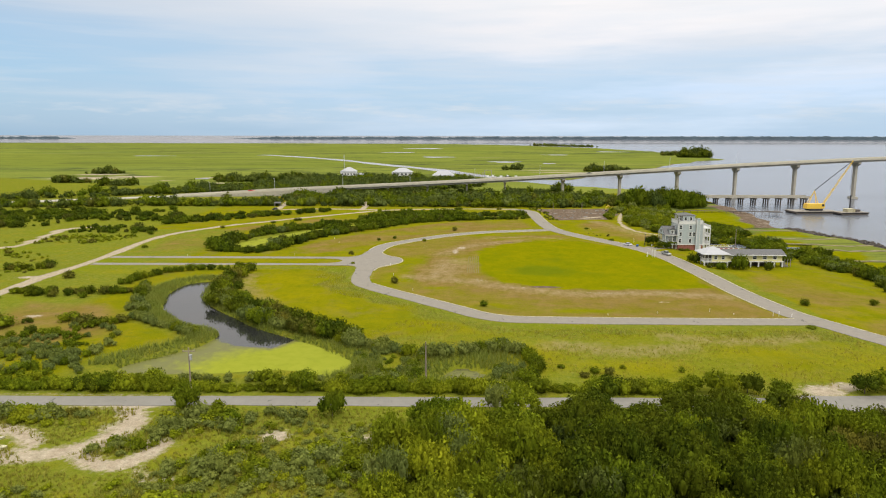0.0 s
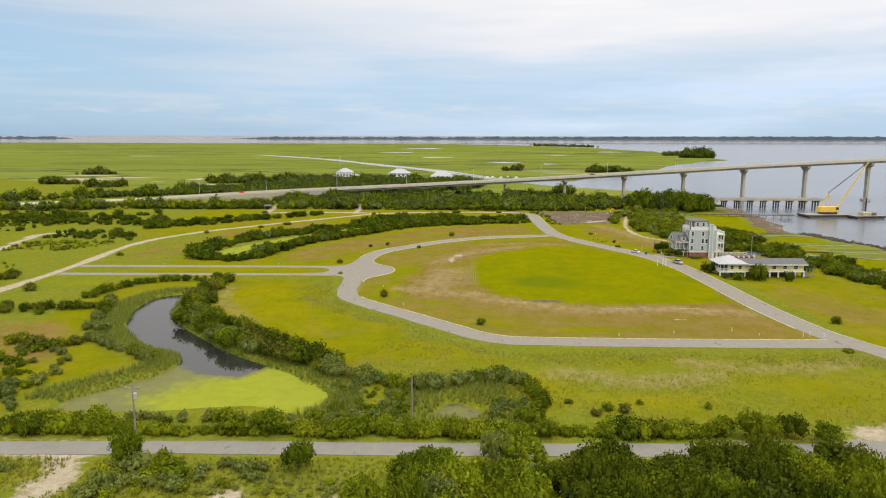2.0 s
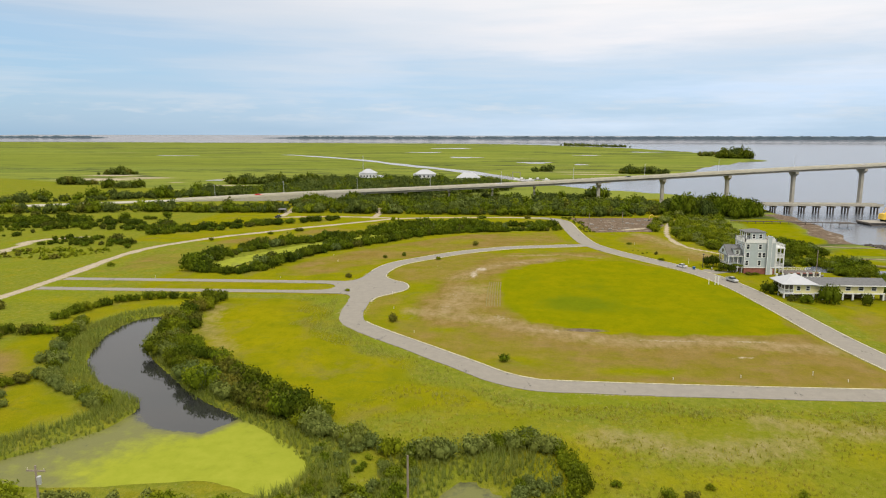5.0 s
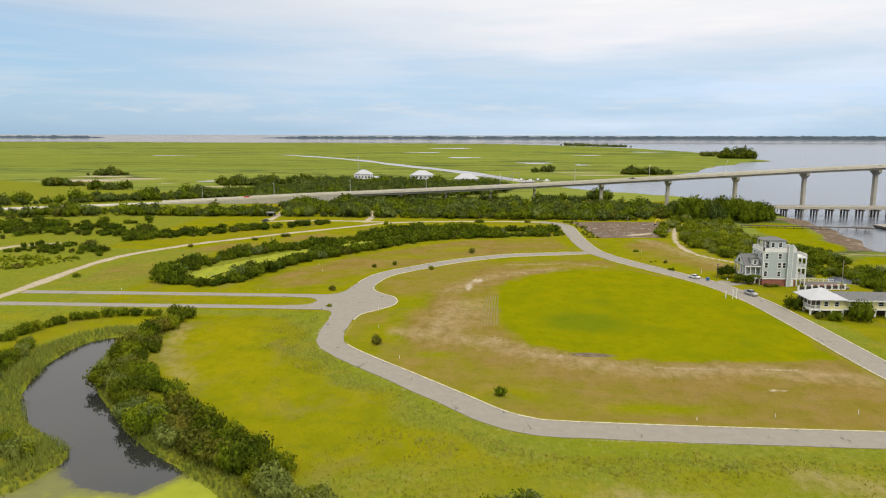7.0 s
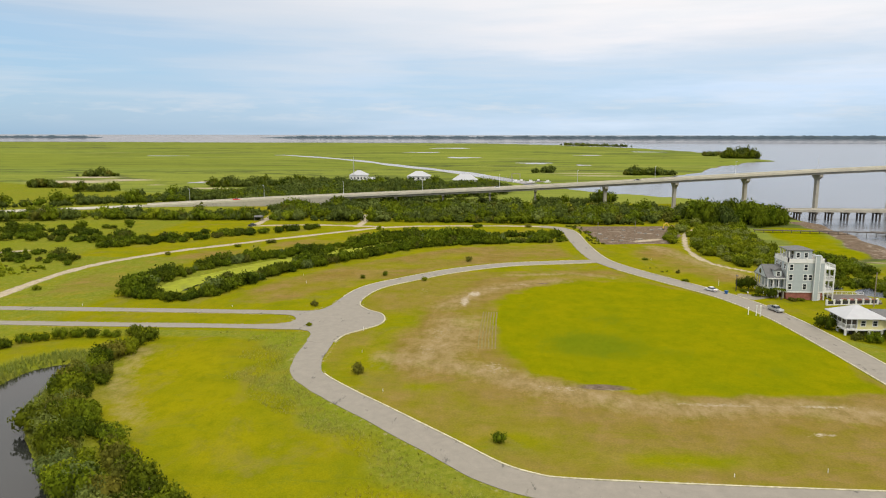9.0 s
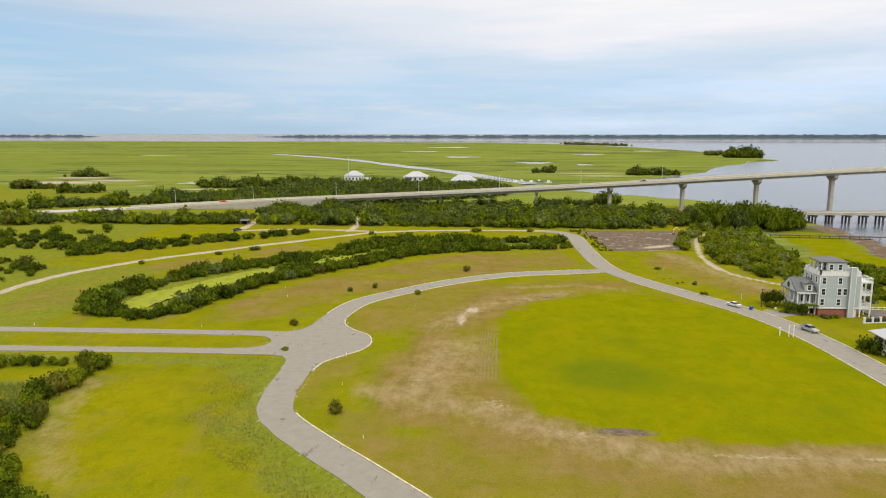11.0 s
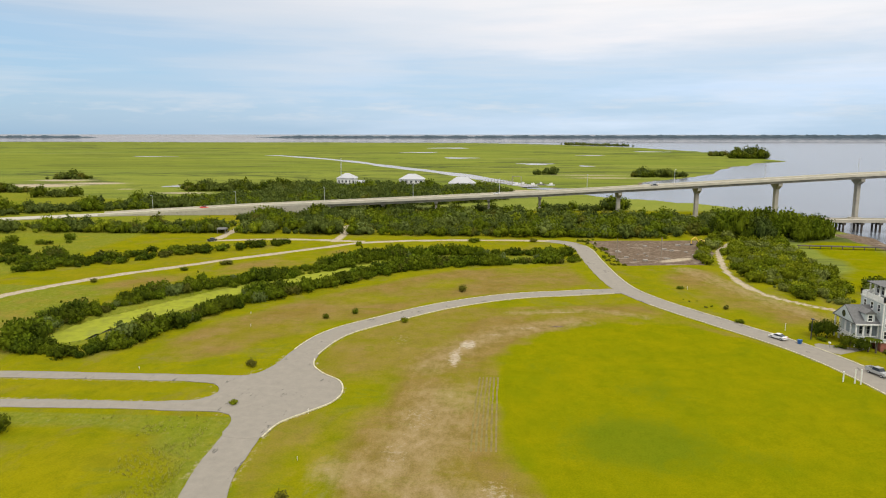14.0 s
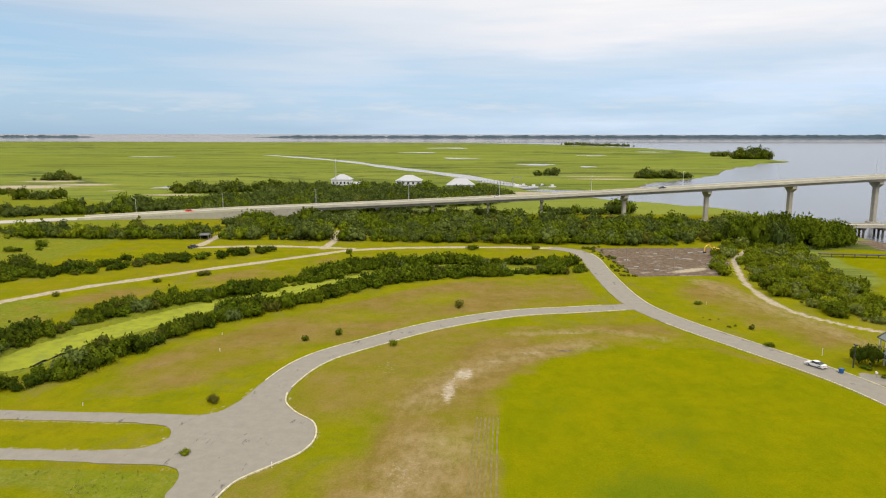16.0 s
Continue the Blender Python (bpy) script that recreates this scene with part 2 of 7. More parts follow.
def make_ground():
    """Fields, scrub, bare earth, sand, marsh and mud by the ground's own cover, with broken borders."""
    m = Mat("ground_cover", 1.0, 0, 0.0)
    a, b, c = m.attr("cover_a"), m.attr("cover_b"), m.attr("cover_c")
    lush, brown, sand = a["Red"], a["Green"], a["Blue"]
    marsh, mud, wild = b["Red"], b["Green"], b["Blue"]
    pale, deep, gold = c["Red"], c["Green"], c["Blue"]
    n1, n2, n3, n4 = m.noise(0.028, 4), m.noise(0.11, 5, 0.6), m.noise(0.6, 5, 0.65), m.noise(3.2, 4, 0.6)
    n5, tuft = m.noise(0.33, 6, 0.72, (1, 0.6, 1)), m.noise(1.1, 5, 0.7, (1, 0.7, 1))

    def soft(mask, n, width=0.22, wob=0.9):
        k = m.math("ADD", mask, m.math("MULTIPLY", m.math("SUBTRACT", n, 0.5), wob))
        return m.ramp(k, (0.5 - width, 0.0), (0.5 + width, 1.0))

    # field grass: yellow-green, with olive parts and a golden bloom
    col = m.mix(m.ramp(n2, (0.32, 0.0), (0.68, 1.0)), (0.146, 0.153, 0.004), (0.200, 0.184, 0.004))
    col = m.mix(m.ramp(n1, (0.50, 0.0), (0.72, 0.55)), col, (0.198, 0.152, 0.014))
    col = m.mix(m.ramp(n5, (0.52, 0.0), (0.72, 0.6)), col, (0.118, 0.138, 0.008))
    patch, streaks = m.noise(0.075, 6, 0.68, (1, 0.7, 1), 0.5), m.noise(0.17, 6, 0.72, (0.5, 1.2, 1), 0.8)
    col = m.mix(m.ramp(patch, (0.52, 0.0), (0.66, 0.65)), col, (0.172, 0.146, 0.034))
    col = m.mix(m.ramp(streaks, (0.55, 0.0), (0.68, 0.6)), col, (0.122, 0.142, 0.014))
    # rough unmown growth
    wcol = m.mix(m.ramp(n3, (0.32, 0.0), (0.68, 1.0)), (0.118, 0.142, 0.012), (0.182, 0.188, 0.026))
    wcol = m.mix(m.ramp(n2, (0.50, 0.0), (0.66, 0.6)), wcol, (0.205, 0.176, 0.012))
    wcol = m.mix(m.ramp(n1, (0.52, 0.0), (0.66, 0.6)), wcol, (0.140, 0.172, 0.008))
    wcol = m.mix(m.ramp(m.noise(0.75, 6, 0.72, (1, 0.55, 1)), (0.56, 0.0), (0.70, 0.55)), wcol, (0.262, 0.232, 0.098))
    wcol = m.mix(m.ramp(tuft, (0.30, 0.7), (0.46, 0.0)), wcol, (0.078, 0.098, 0.012))
    col = m.mix(m.math("MULTIPLY", soft(wild, n2), 0.92), col, wcol)
    col = m.mix(m.math("MULTIPLY", soft(gold, n5, 0.34, 1.0), 0.75), col, m.mix(n3, (0.200, 0.192, 0.003), (0.228, 0.192, 0.003)))
    # dry brown turf, worn pale in places, greener in others
    bcol = m.mix(m.ramp(n2, (0.3, 0.0), (0.7, 1.0)), (0.168, 0.115, 0.024), (0.214, 0.147, 0.056))
    bcol = m.mix(m.ramp(n3, (0.50, 0.0), (0.8, 0.45)), bcol, (0.158, 0.130, 0.016))
    bcol = m.mix(m.ramp(streaks, (0.54, 0.0), (0.66, 0.6)), bcol, (0.162, 0.144, 0.010))
    bcol = m.mix(m.ramp(patch, (0.54, 0.0), (0.66, 0.5)), bcol, (0.192, 0.130, 0.026))
    col = m.mix(m.math("MULTIPLY", soft(brown, n2, 0.28, 0.85), 0.92), col, bcol)
    pcol = m.mix(m.ramp(n5, (0.35, 0.0), (0.65, 1.0)), (0.228, 0.164, 0.078), (0.312, 0.238, 0.142))
    col = m.mix(m.math("MULTIPLY", soft(pale, n5, 0.34, 0.95), 0.85), col, pcol)
    # mown lush grass
    lcol = m.mix(m.ramp(n2, (0.32, 0.0), (0.68, 1.0)), (0.146, 0.156, 0.002), (0.190, 0.177, 0.002))
    lcol = m.mix(m.ramp(m.noise(0.05, 5, 0.6, distort=0.6), (0.54, 0.0), (0.68, 0.6)), lcol, (0.122, 0.144, 0.003))
    lcol = m.mix(m.ramp(streaks, (0.54, 0.0), (0.70, 0.5)), lcol, (0.132, 0.156, 0.002))
    lcol = m.mix(m.math("MULTIPLY", soft(deep, n5, 0.20, 1.3), 0.62), lcol, (0.090, 0.128, 0.006))
    col = m.mix(soft(lush, n3, 0.24, 0.5), col, lcol)
    # salt marsh: drawn-out bands of cordgrass with darker channels
    st = m.noise(0.006, 8, 0.62, (0.30, 1.0, 1), 1.2)
    mcol = m.mix(m.ramp(st, (0.36, 0.0), (0.62, 1.0)), (0.132, 0.166, 0.030), (0.200, 0.218, 0.044))
    mcol = m.mix(m.ramp(m.noise(0.0030, 7, 0.60, (0.30, 1.0, 1), 1.4), (0.474, 0.0), (0.5, 1.0), (0.526, 0.0)), mcol, (0.050, 0.060, 0.030))
    mcol = m.mix(m.ramp(m.noise(0.0075, 6, 0.60, (0.24, 1.0, 1), 1.6), (0.476, 0.0), (0.5, 0.85), (0.524, 0.0)), mcol, (0.062, 0.076, 0.032))
    mcol = m.mix(m.ramp(m.noise(0.0016, 5, 0.6, (0.25, 1.2, 1), 1.0), (0.42, 0.6), (0.58, 0.0)), mcol, (0.150, 0.172, 0.026))
    mcol = m.mix(m.ramp(m.noise(0.0042, 6, 0.7, (0.3, 1.1, 1), 0.8), (0.62, 0.0), (0.70, 0.5)), mcol, (0.250, 0.232, 0.120))
    mcol = m.mix(m.ramp(n3, (0.5, 0.0), (0.8, 0.35)), mcol, (0.095, 0.125, 0.025))
    col = m.mix(soft(marsh, n2), col, mcol)
    ucol = m.mix(m.ramp(n3, (0.35, 0.0), (0.65, 1.0)), (0.092, 0.066, 0.048), (0.185, 0.138, 0.102))
    ucol = m.mix(m.ramp(m.noise(0.16, 6, 0.7, (0.6, 1.3, 1)), (0.56, 0.0), (0.64, 0.8)), ucol, (0.290, 0.245, 0.205))
    col = m.mix(soft(mud, n2, 0.12, 0.7), col, ucol)
    scol = m.mix(m.ramp(n3, (0.3, 0.0), (0.7, 1.0)), (0.285, 0.228, 0.162), (0.455, 0.392, 0.302))
    scol = m.mix(m.ramp(n5, (0.50, 0.0), (0.70, 0.6)), scol, (0.255, 0.200, 0.130))
    col = m.mix(soft(sand, m.noise(0.9, 6, 0.72), 0.16, 1.2), col, scol)
    # tufts and hollows
    col = m.mix(m.ramp(n4, (0.36, 0.5), (0.62, 0.0)), col, m.mix(1.0, col, (0.62, 0.66, 0.6), "MULTIPLY"))
    col = m.mix(m.ramp(n5, (0.36, 0.42), (0.54, 0.0)), col, m.mix(1.0, col, (0.70, 0.78, 0.7), "MULTIPLY"))
    col = m.mix(m.ramp(tuft, (0.56, 0.0), (0.74, 0.4)), col, m.mix(1.0, col, (1.24, 1.20, 1.3), "MULTIPLY"))
    m.color(col)
    h = m.math("ADD", m.math("MULTIPLY", n4, 0.5), m.math("ADD", n3, tuft))
    m.bump(h, 0.7, 0.35)
    return m.m


GROUND = make_ground()


def make_water(name, deep, rough, wave, height):
    m = Mat(name, rough, 0, 0.5)
    m.b.inputs["IOR"].default_value = 1.33
    m.color(m.mix(m.ramp(m.noise(0.012, 4, 0.6, (0.5, 1.6, 1)), (0.35, 0.0), (0.7, 1.0)), deep, tuple(x * 1.35 for x in deep)))
    h = m.noise(wave, 4, 0.6, (0.6, 1.5, 1))
    m.bump(h, 0.5, height)
    return m


RIVER = make_water("river_water", (0.082, 0.092, 0.112), 0.22, 0.5, 0.12).m
CREEK = make_water("creek_water", (0.20, 0.19, 0.18), 0.25, 0.4, 0.05).m


def make_pond():
    """Still dark water, part of it under a mat of duckweed."""
    m = make_water("pond_water", (0.016, 0.017, 0.016), 0.04, 0.7, 0.012)
    w = m.attr("weed")
    n2, n3 = m.noise(0.35, 6, 0.65), m.noise(2.2, 4)
    k = m.math("ADD", w["Red"], m.math("MULTIPLY", m.math("SUBTRACT", n2, 0.5), 0.7))
    mat_f, film = m.ramp(k, (0.52, 0.0), (0.88, 1.0)), m.ramp(k, (0.24, 0.0), (0.42, 1.0))
    green = m.n.new("ShaderNodeBsdfDiffuse")
    m.l.new(m.mix(m.ramp(n2, (0.3, 0.0), (0.7, 1.0)), (0.188, 0.214, 0.020), (0.232, 0.250, 0.030)), green.inputs[0])
    thin = m.n.new("ShaderNodeBsdfDiffuse")
    m.l.new(m.mix(n3, (0.135, 0.140, 0.038), (0.175, 0.175, 0.055)), thin.inputs[0])
    half = m.n.new("ShaderNodeMixShader")
    m.l.new(m.math("MULTIPLY", film, 0.75), half.inputs[0])
    m.l.new(m.b.outputs[0], half.inputs[1]), m.l.new(thin.outputs[0], half.inputs[2])
    full = m.n.new("ShaderNodeMixShader")
    m.l.new(mat_f, full.inputs[0])
    m.l.new(half.outputs[0], full.inputs[1]), m.l.new(green.outputs[0], full.inputs[2])
    m.l.new(full.outputs[0], m.n["Material Output"].inputs[0])
    return m.m


POND = make_pond()

# ---------------------------------------------------------------- mesh helpers


class Geo:
    """Collects the faces of one mesh."""

    def __init__(self):
        self.v, self.f = [], []

    def add(self, verts, faces):
        k = len(self.v)
        self.v += [tuple(p) for p in verts]
        self.f += [tuple(i + k for i in q) for q in faces]
        return self

    def box(self, x0, x1, y0, y1, z0, z1):
        v = [(x0, y0, z0), (x1, y0, z0), (x1, y1, z0), (x0, y1, z0), (x0, y0, z1), (x1, y0, z1), (x1, y1, z1), (x0, y1, z1)]
        return self.add(v, [(0, 3, 2, 1), (4, 5, 6, 7), (0, 1, 5, 4), (1, 2, 6, 5), (2, 3, 7, 6), (3, 0, 4, 7)])

    def bar(self, p, q, w, h=None):
        """A square bar from p to q."""
        p, q, h = Vector(p), Vector(q), h or w
        d = (q - p).normalized()
        s = d.cross(Vector((0, 0, 1)))
        s = s.normalized() if s.length > 1e-4 else Vector((1, 0, 0))
        u = s.cross(d)
        c = [s * (a * w / 2) + u * (b * h / 2) for a, b in ((-1, -1), (1, -1), (1, 1), (-1, 1))]
        return self.add([p + o for o in c] + [q + o for o in c], [(0, 3, 2, 1), (4, 5, 6, 7), (0, 1, 5, 4), (1, 2, 6, 5), (2, 3, 7, 6), (3, 0, 4, 7)])

    def rod(self, p, q, r0, r1=None, n=8):
        p, q, r1 = Vector(p), Vector(q), r0 if r1 is None else r1
        d = (q - p).normalized()
        s = d.cross(Vector((0, 0, 1)))
        s = s.normalized() if s.length > 1e-4 else Vector((1, 0, 0))
        u = s.cross(d)
        a = [2 * math.pi * i / n for i in range(n)]
        v = [p + (s * math.cos(t) + u * math.sin(t)) * r0 for t in a] + [q + (s * math.cos(t) + u * math.sin(t)) * r1 for t in a]
        return self.add(v, [(i, (i + 1) % n, n + (i + 1) % n, n + i) for i in range(n)] + [tuple(range(n - 1, -1, -1)), tuple(range(n, 2 * n))])

    def prism(self, pts, z0, z1):
        n = len(pts)
        v = [(x, y, z0) for x, y in pts] + [(x, y, z1) for x, y in pts]
        return self.add(v, [(i, (i + 1) % n, n + (i + 1) % n, n + i) for i in range(n)] + [tuple(range(n - 1, -1, -1)), tuple(range(n, 2 * n))])

    def hip(self, x0, x1, y0, y1, z0, z1, over=0.5, t=0.15):
        """A hipped roof on the box x0..x1, y0..y1, with eaves."""
        x0, x1, y0, y1 = x0 - over, x1 + over, y0 - over, y1 + over
        cx, cy, h = (x0 + x1) / 2, (y0 + y1) / 2, min(x1 - x0, y1 - y0) / 2
        a, b = ((x0 + h, cy), (x1 - h, cy)) if x1 - x0 >= y1 - y0 else ((cx, y0 + h), (cx, y1 - h))
        v = [(x0, y0, z0), (x1, y0, z0), (x1, y1, z0), (x0, y1, z0), (x0, y0, z0 + t), (x1, y0, z0 + t), (x1, y1, z0 + t), (x0, y1, z0 + t), (*a, z1), (*b, z1)]
        f = [(0, 3, 2, 1), (0, 1, 5, 4), (1, 2, 6, 5), (2, 3, 7, 6), (3, 0, 4, 7)]
        f += [(4, 5, 9, 8), (5, 6, 9), (6, 7, 8, 9), (7, 4, 8)] if x1 - x0 >= y1 - y0 else [(4, 5, 8), (5, 6, 9, 8), (6, 7, 9), (7, 4, 8, 9)]
        return self.add(v, f)

    def gable(self, x0, x1, y0, y1, z0, z1, along="x", over=0.4, t=0.18):
        """A gabled roof, as a solid with thickness at its eaves."""
        x0, x1, y0, y1 = x0 - over, x1 + over, y0 - over, y1 + over
        if along == "x":
            cy = (y0 + y1) / 2
            prof = [(y0, z0), (y1, z0), (y1, z0 + t), (cy, z1), (y0, z0 + t)]
            v = [(x0, y, z) for y, z in prof] + [(x1, y, z) for y, z in prof]
        else:
            cx = (x0 + x1) / 2
            prof = [(x0, z0), (x1, z0), (x1, z0 + t), (cx, z1), (x0, z0 + t)]
            v = [(x, y0, z) for x, z in prof] + [(x, y1, z) for x, z in prof]
        return self.add(v, [(i, (i + 1) % 5, 5 + (i + 1) % 5, 5 + i) for i in range(5)] + [(4, 3, 2, 1, 0), (5, 6, 7, 8, 9)])

    def mesh(self, name, mat):
        me = bpy.data.meshes.new(name)
        me.from_pydata(self.v, [], self.f)
        bm = bmesh.new()
        bm.from_mesh(me)
        bmesh.ops.recalc_face_normals(bm, faces=bm.faces)
        bm.to_mesh(me)
        bm.free()
        me.materials.append(mat)
        return me


def thing(name, label, category, at=(0, 0, 0), rz=0, group="", kind=""):
    """An Empty at the thing's base, to parent its parts."""
    ob = new(name)
    ob.empty_display_size = 0.5
    ob.matrix_basis = pose(*at, 0, 0, rz)
    return tagged(ob, label, category, group, kind)


def part(name, geo, mat, parent, label=""):
    ob = new(name, geo if isinstance(geo, bpy.types.Mesh) else geo.mesh(name, mat))
    ob.parent = parent
    return tagged(ob, label)


def alone(name, geo, mat, label, category, group="", kind=""):
    return tagged(new(name, geo.mesh(name, mat)), label, category, group, kind)


def resample(pts, step, closed=False):
    """A smooth line through pts (Catmull-Rom), at about even steps."""
    p = np.array(pts, float)
    n = len(p)
    out = []
    for i in range(n if closed else n - 1):
        a, b, c, d = (p[(i + k) % n] if closed else p[min(max(i + k, 0), n - 1)] for k in (-1, 0, 1, 2))
        m = max(1, int(np.linalg.norm(c - b) / step))
        for j in range(m):
            t = j / m
            out.append(0.5 * (2 * b + (c - a) * t + (2 * a - 5 * b + 4 * c - d) * t * t + (3 * b - a - 3 * c + d) * t ** 3))
    if not closed:
        out.append(p[-1])
    return np.array(out)


def sides(line):
    d = np.gradient(line, axis=0)
    d /= np.linalg.norm(d, axis=1)[:, None]
    return np.stack([-d[:, 1], d[:, 0]], 1)


def line_dist(X, Y, line):
    """Distance of grid points from a line of points."""
    best = np.full(X.shape, 1e9)
    for a, b in zip(line[:-1], line[1:]):
        d = b - a
        t = np.clip(((X - a[0]) * d[0] + (Y - a[1]) * d[1]) / max(d @ d, 1e-9), 0, 1)
        best = np.minimum(best, (X - a[0] - t * d[0]) ** 2 + (Y - a[1] - t * d[1]) ** 2)
    return np.sqrt(best)


def inside(X, Y, poly):
    r = np.zeros(X.shape, bool)
    n = len(poly)
    for i in range(n):
        (x0, y0), (x1, y1) = poly[i], poly[(i + 1) % n]
        if y0 != y1:
            r ^= ((y0 > Y) != (y1 > Y)) & (X < (x1 - x0) * (Y - y0) / (y1 - y0) + x0)
    return r


def area(X, Y, poly):
    """Signed distance: positive inside poly."""
    p = np.array(poly, float)
    d = line_dist(X, Y, np.vstack([p, p[:1]]))
    return np.where(inside(X, Y, poly), d, -d)


def smooth(v, a, b):
    t = np.clip((v - a) / (b - a), 0, 1)
    return t * t * (3 - 2 * t)


def wobble(X, Y, size, seed=0):
    """Cheap rolling noise of sines, about -1 to 1."""
    rs = np.random.RandomState(seed)
    out = np.zeros(np.shape(X))
    for k in range(6):
        a, f, ph = rs.rand() * 6.283, (0.6 + 0.9 * rs.rand()) * 6.283 / size, rs.rand() * 6.283
        out = out + np.sin((X * math.cos(a) + Y * math.sin(a)) * f + ph)
    return out / 3.0

# ---------------------------------------------------------------- the plan: roads, ponds, shores
RING = [(47.4, 332.2), (40, 330.3), (31, 327.8), (14, 322.9), (-3.6, 311.3), (-17.5, 296.7), (-26.8, 284.4), (-30.4, 270), (-30.6, 255), (-30.2, 240), (-29.9, 226), (-29.5, 216), (-27.1, 207.3), (-19.2, 198), (-11.3, 190), (-0.2, 178.5), (6.2, 171.8), (11.5, 168.5), (17.5, 167.2), (41, 166.4), (68, 166.2), (88, 166.5)]
EAST = [(112, 112), (104, 131), (95.5, 150.4), (91.5, 160), (87.6, 169.5), (85.2, 178), (82.6, 200), (81.4, 230), (79.4, 256), (74.2, 277), (64, 297), (57.5, 309), (51.5, 322), (47.6, 335), (46, 353), (45.5, 380), (45.5, 405), (42, 419.5), (34, 426)]
TRACK = [(34, 426), (6, 426.5), (-23, 423.5), (-45, 416), (-56, 405), (-72, 388), (-92, 367), (-111, 345), (-123.5, 327), (-130, 307), (-131, 285), (-129.5, 248), (-130, 228), (-130.5, 210), (-130.5, 190), (-133, 150), (-136, 100)]
LANE_N = [(-44, 253.6), (-70, 253.7), (-95, 253.6), (-127, 253.2)]
LANE_S = [(-42, 240.2), (-63, 240.1), (-85, 239.7), (-127, 239.5)]
NEAR = [(-160, 112), (-62, 112.6), (-37, 113.2), (-8, 113.2), (18, 113.4), (33, 113.6), (60, 114), (75, 112.5), (110, 112)]
SPUR = [(-215, 262), (-181, 272), (-179, 291), (-183, 308), (-185, 328), (-172, 340)]
DRIVE = [(-108, 424), (-109, 440), (-112, 470)]
DRIVE_B = [(-56, 420), (-56, 440), (-60, 470)]
LINK = [(-108, 418), (-90, 423), (-70, 424), (-45, 420)]
SANDTRACK = [(114, 432), (104, 416), (97, 403), (88, 370), (85, 350), (85, 335), (88, 323), (96, 313.5), (106, 309)]
HIGHWAY = [(-700, 330), (-420, 402), (-320, 444), (-270, 471), (-235, 490), (-205, 506), (-170, 515), (-130, 518), (-90, 518)]
POND_LINE = [(-75.5, 212.5), (-81.6, 209), (-82, 195.5), (-77, 179), (-70, 168.5), (-60, 160), (-54, 155), (-54.5, 146.5), (-59.5, 139.5), (-65.5, 132.5), (-66, 128), (-52, 127.4), (-40, 129.5), (-32, 130.5), (-23.5, 126.8), (-20.3, 132), (-23, 139.5), (-31, 147), (-41, 155), (-48, 161), (-56, 170), (-65, 181), (-71.8, 194), (-73.6, 206)]
SMALL_POND = [(-3, 126), (1, 132.5), (7, 129), (5, 125)]
DITCH = [(-87.5, 279.5), (-85.5, 291), (-80, 301), (-72.5, 316), (-66, 328), (-56, 341), (-44, 354), (-32, 367), (-12, 377), (5, 380), (18, 381)]
LUSH = [(10, 268), (18, 284), (31, 294), (50, 296), (62, 287), (71, 275), (77, 250), (78, 225), (77, 205), (55, 202), (33, 202), (16, 210), (9.5, 229), (8, 250)]
RIVER_EDGE = [(215, -600), (200, 100), (185, 200), (178, 255), (176, 283), (175, 310), (169, 328), (163, 348), (172, 391), (178, 443), (176, 500), (166, 560), (156, 590), (135, 618), (96, 647), (60, 690), (30, 735), (62, 742), (114, 728), (166, 807), (242, 898), (305, 1010), (359, 1131), (505, 1318), (543, 1525), (550, 1991), (490, 2494), (250, 3150), (0, 3450), (-1000, 3650), (-4000, 3720), (-4000, 4200), (4000, 4200), (4000, -600)]
CREEK_LINE = [(48, 735), (10, 830), (-27, 921), (-107, 1066), (-230, 1302), (-386, 1518), (-430, 1560)]
LOT = [(50, 427), (98, 431), (95, 400), (84, 374), (55, 372)]
LOOP = RING[4:] + [(85, 175), (82, 200), (80.5, 230), (78.5, 256), (73, 276), (63, 295), (51, 321)]

rs = np.random.RandomState(5)
LINES = {k: resample(v, 3.0) for k, v in (("ring", RING), ("east", EAST), ("track", TRACK), ("lane_n", LANE_N), ("lane_s", LANE_S), ("near", NEAR), ("spur", SPUR), ("drive", DRIVE), ("drive_b", DRIVE_B), ("link", LINK), ("sand", SANDTRACK), ("highway", HIGHWAY), ("ditch", DITCH), ("creek", CREEK_LINE))}
POND_SMOOTH = resample(POND_LINE, 2.5, True)
JUNCTION = [(-48, 255.3), (-38, 255.6), (-34.6, 261.5), (-33.0, 272), (-28, 272.5), (-26.9, 262), (-24, 257.5), (-20, 253.5), (-18.6, 248), (-19.4, 243.3), (-22.5, 239), (-25.8, 234.5), (-26.9, 229), (-32.8, 229), (-33.4, 234.5), (-36.5, 238), (-48, 238.4), (-48, 242.0), (-42.5, 243.0), (-40.2, 246.8), (-42.5, 250.8), (-48, 251.9)]


def far_rise(Y):
    """The sea's rise to the horizon, since the world ends at five kilometres; lengths here are in plan units of 1.25 m."""
    return np.interp(Y, [3740, 3880, 3960], [0, 21, 39.5])


def spaced(lo, hi, a, b, step, ratio):
    """Grid lines: even between a and b, growing beyond."""
    mid = np.arange(a, b + step, step)
    up, dn, s = [mid[-1]], [mid[0]], step
    while up[-1] < hi:
        s *= ratio
        up.append(up[-1] + s)
    s = step
    while dn[-1] > lo:
        s *= ratio
        dn.append(dn[-1] - s)
    return np.concatenate([dn[:0:-1], mid, up[1:]])


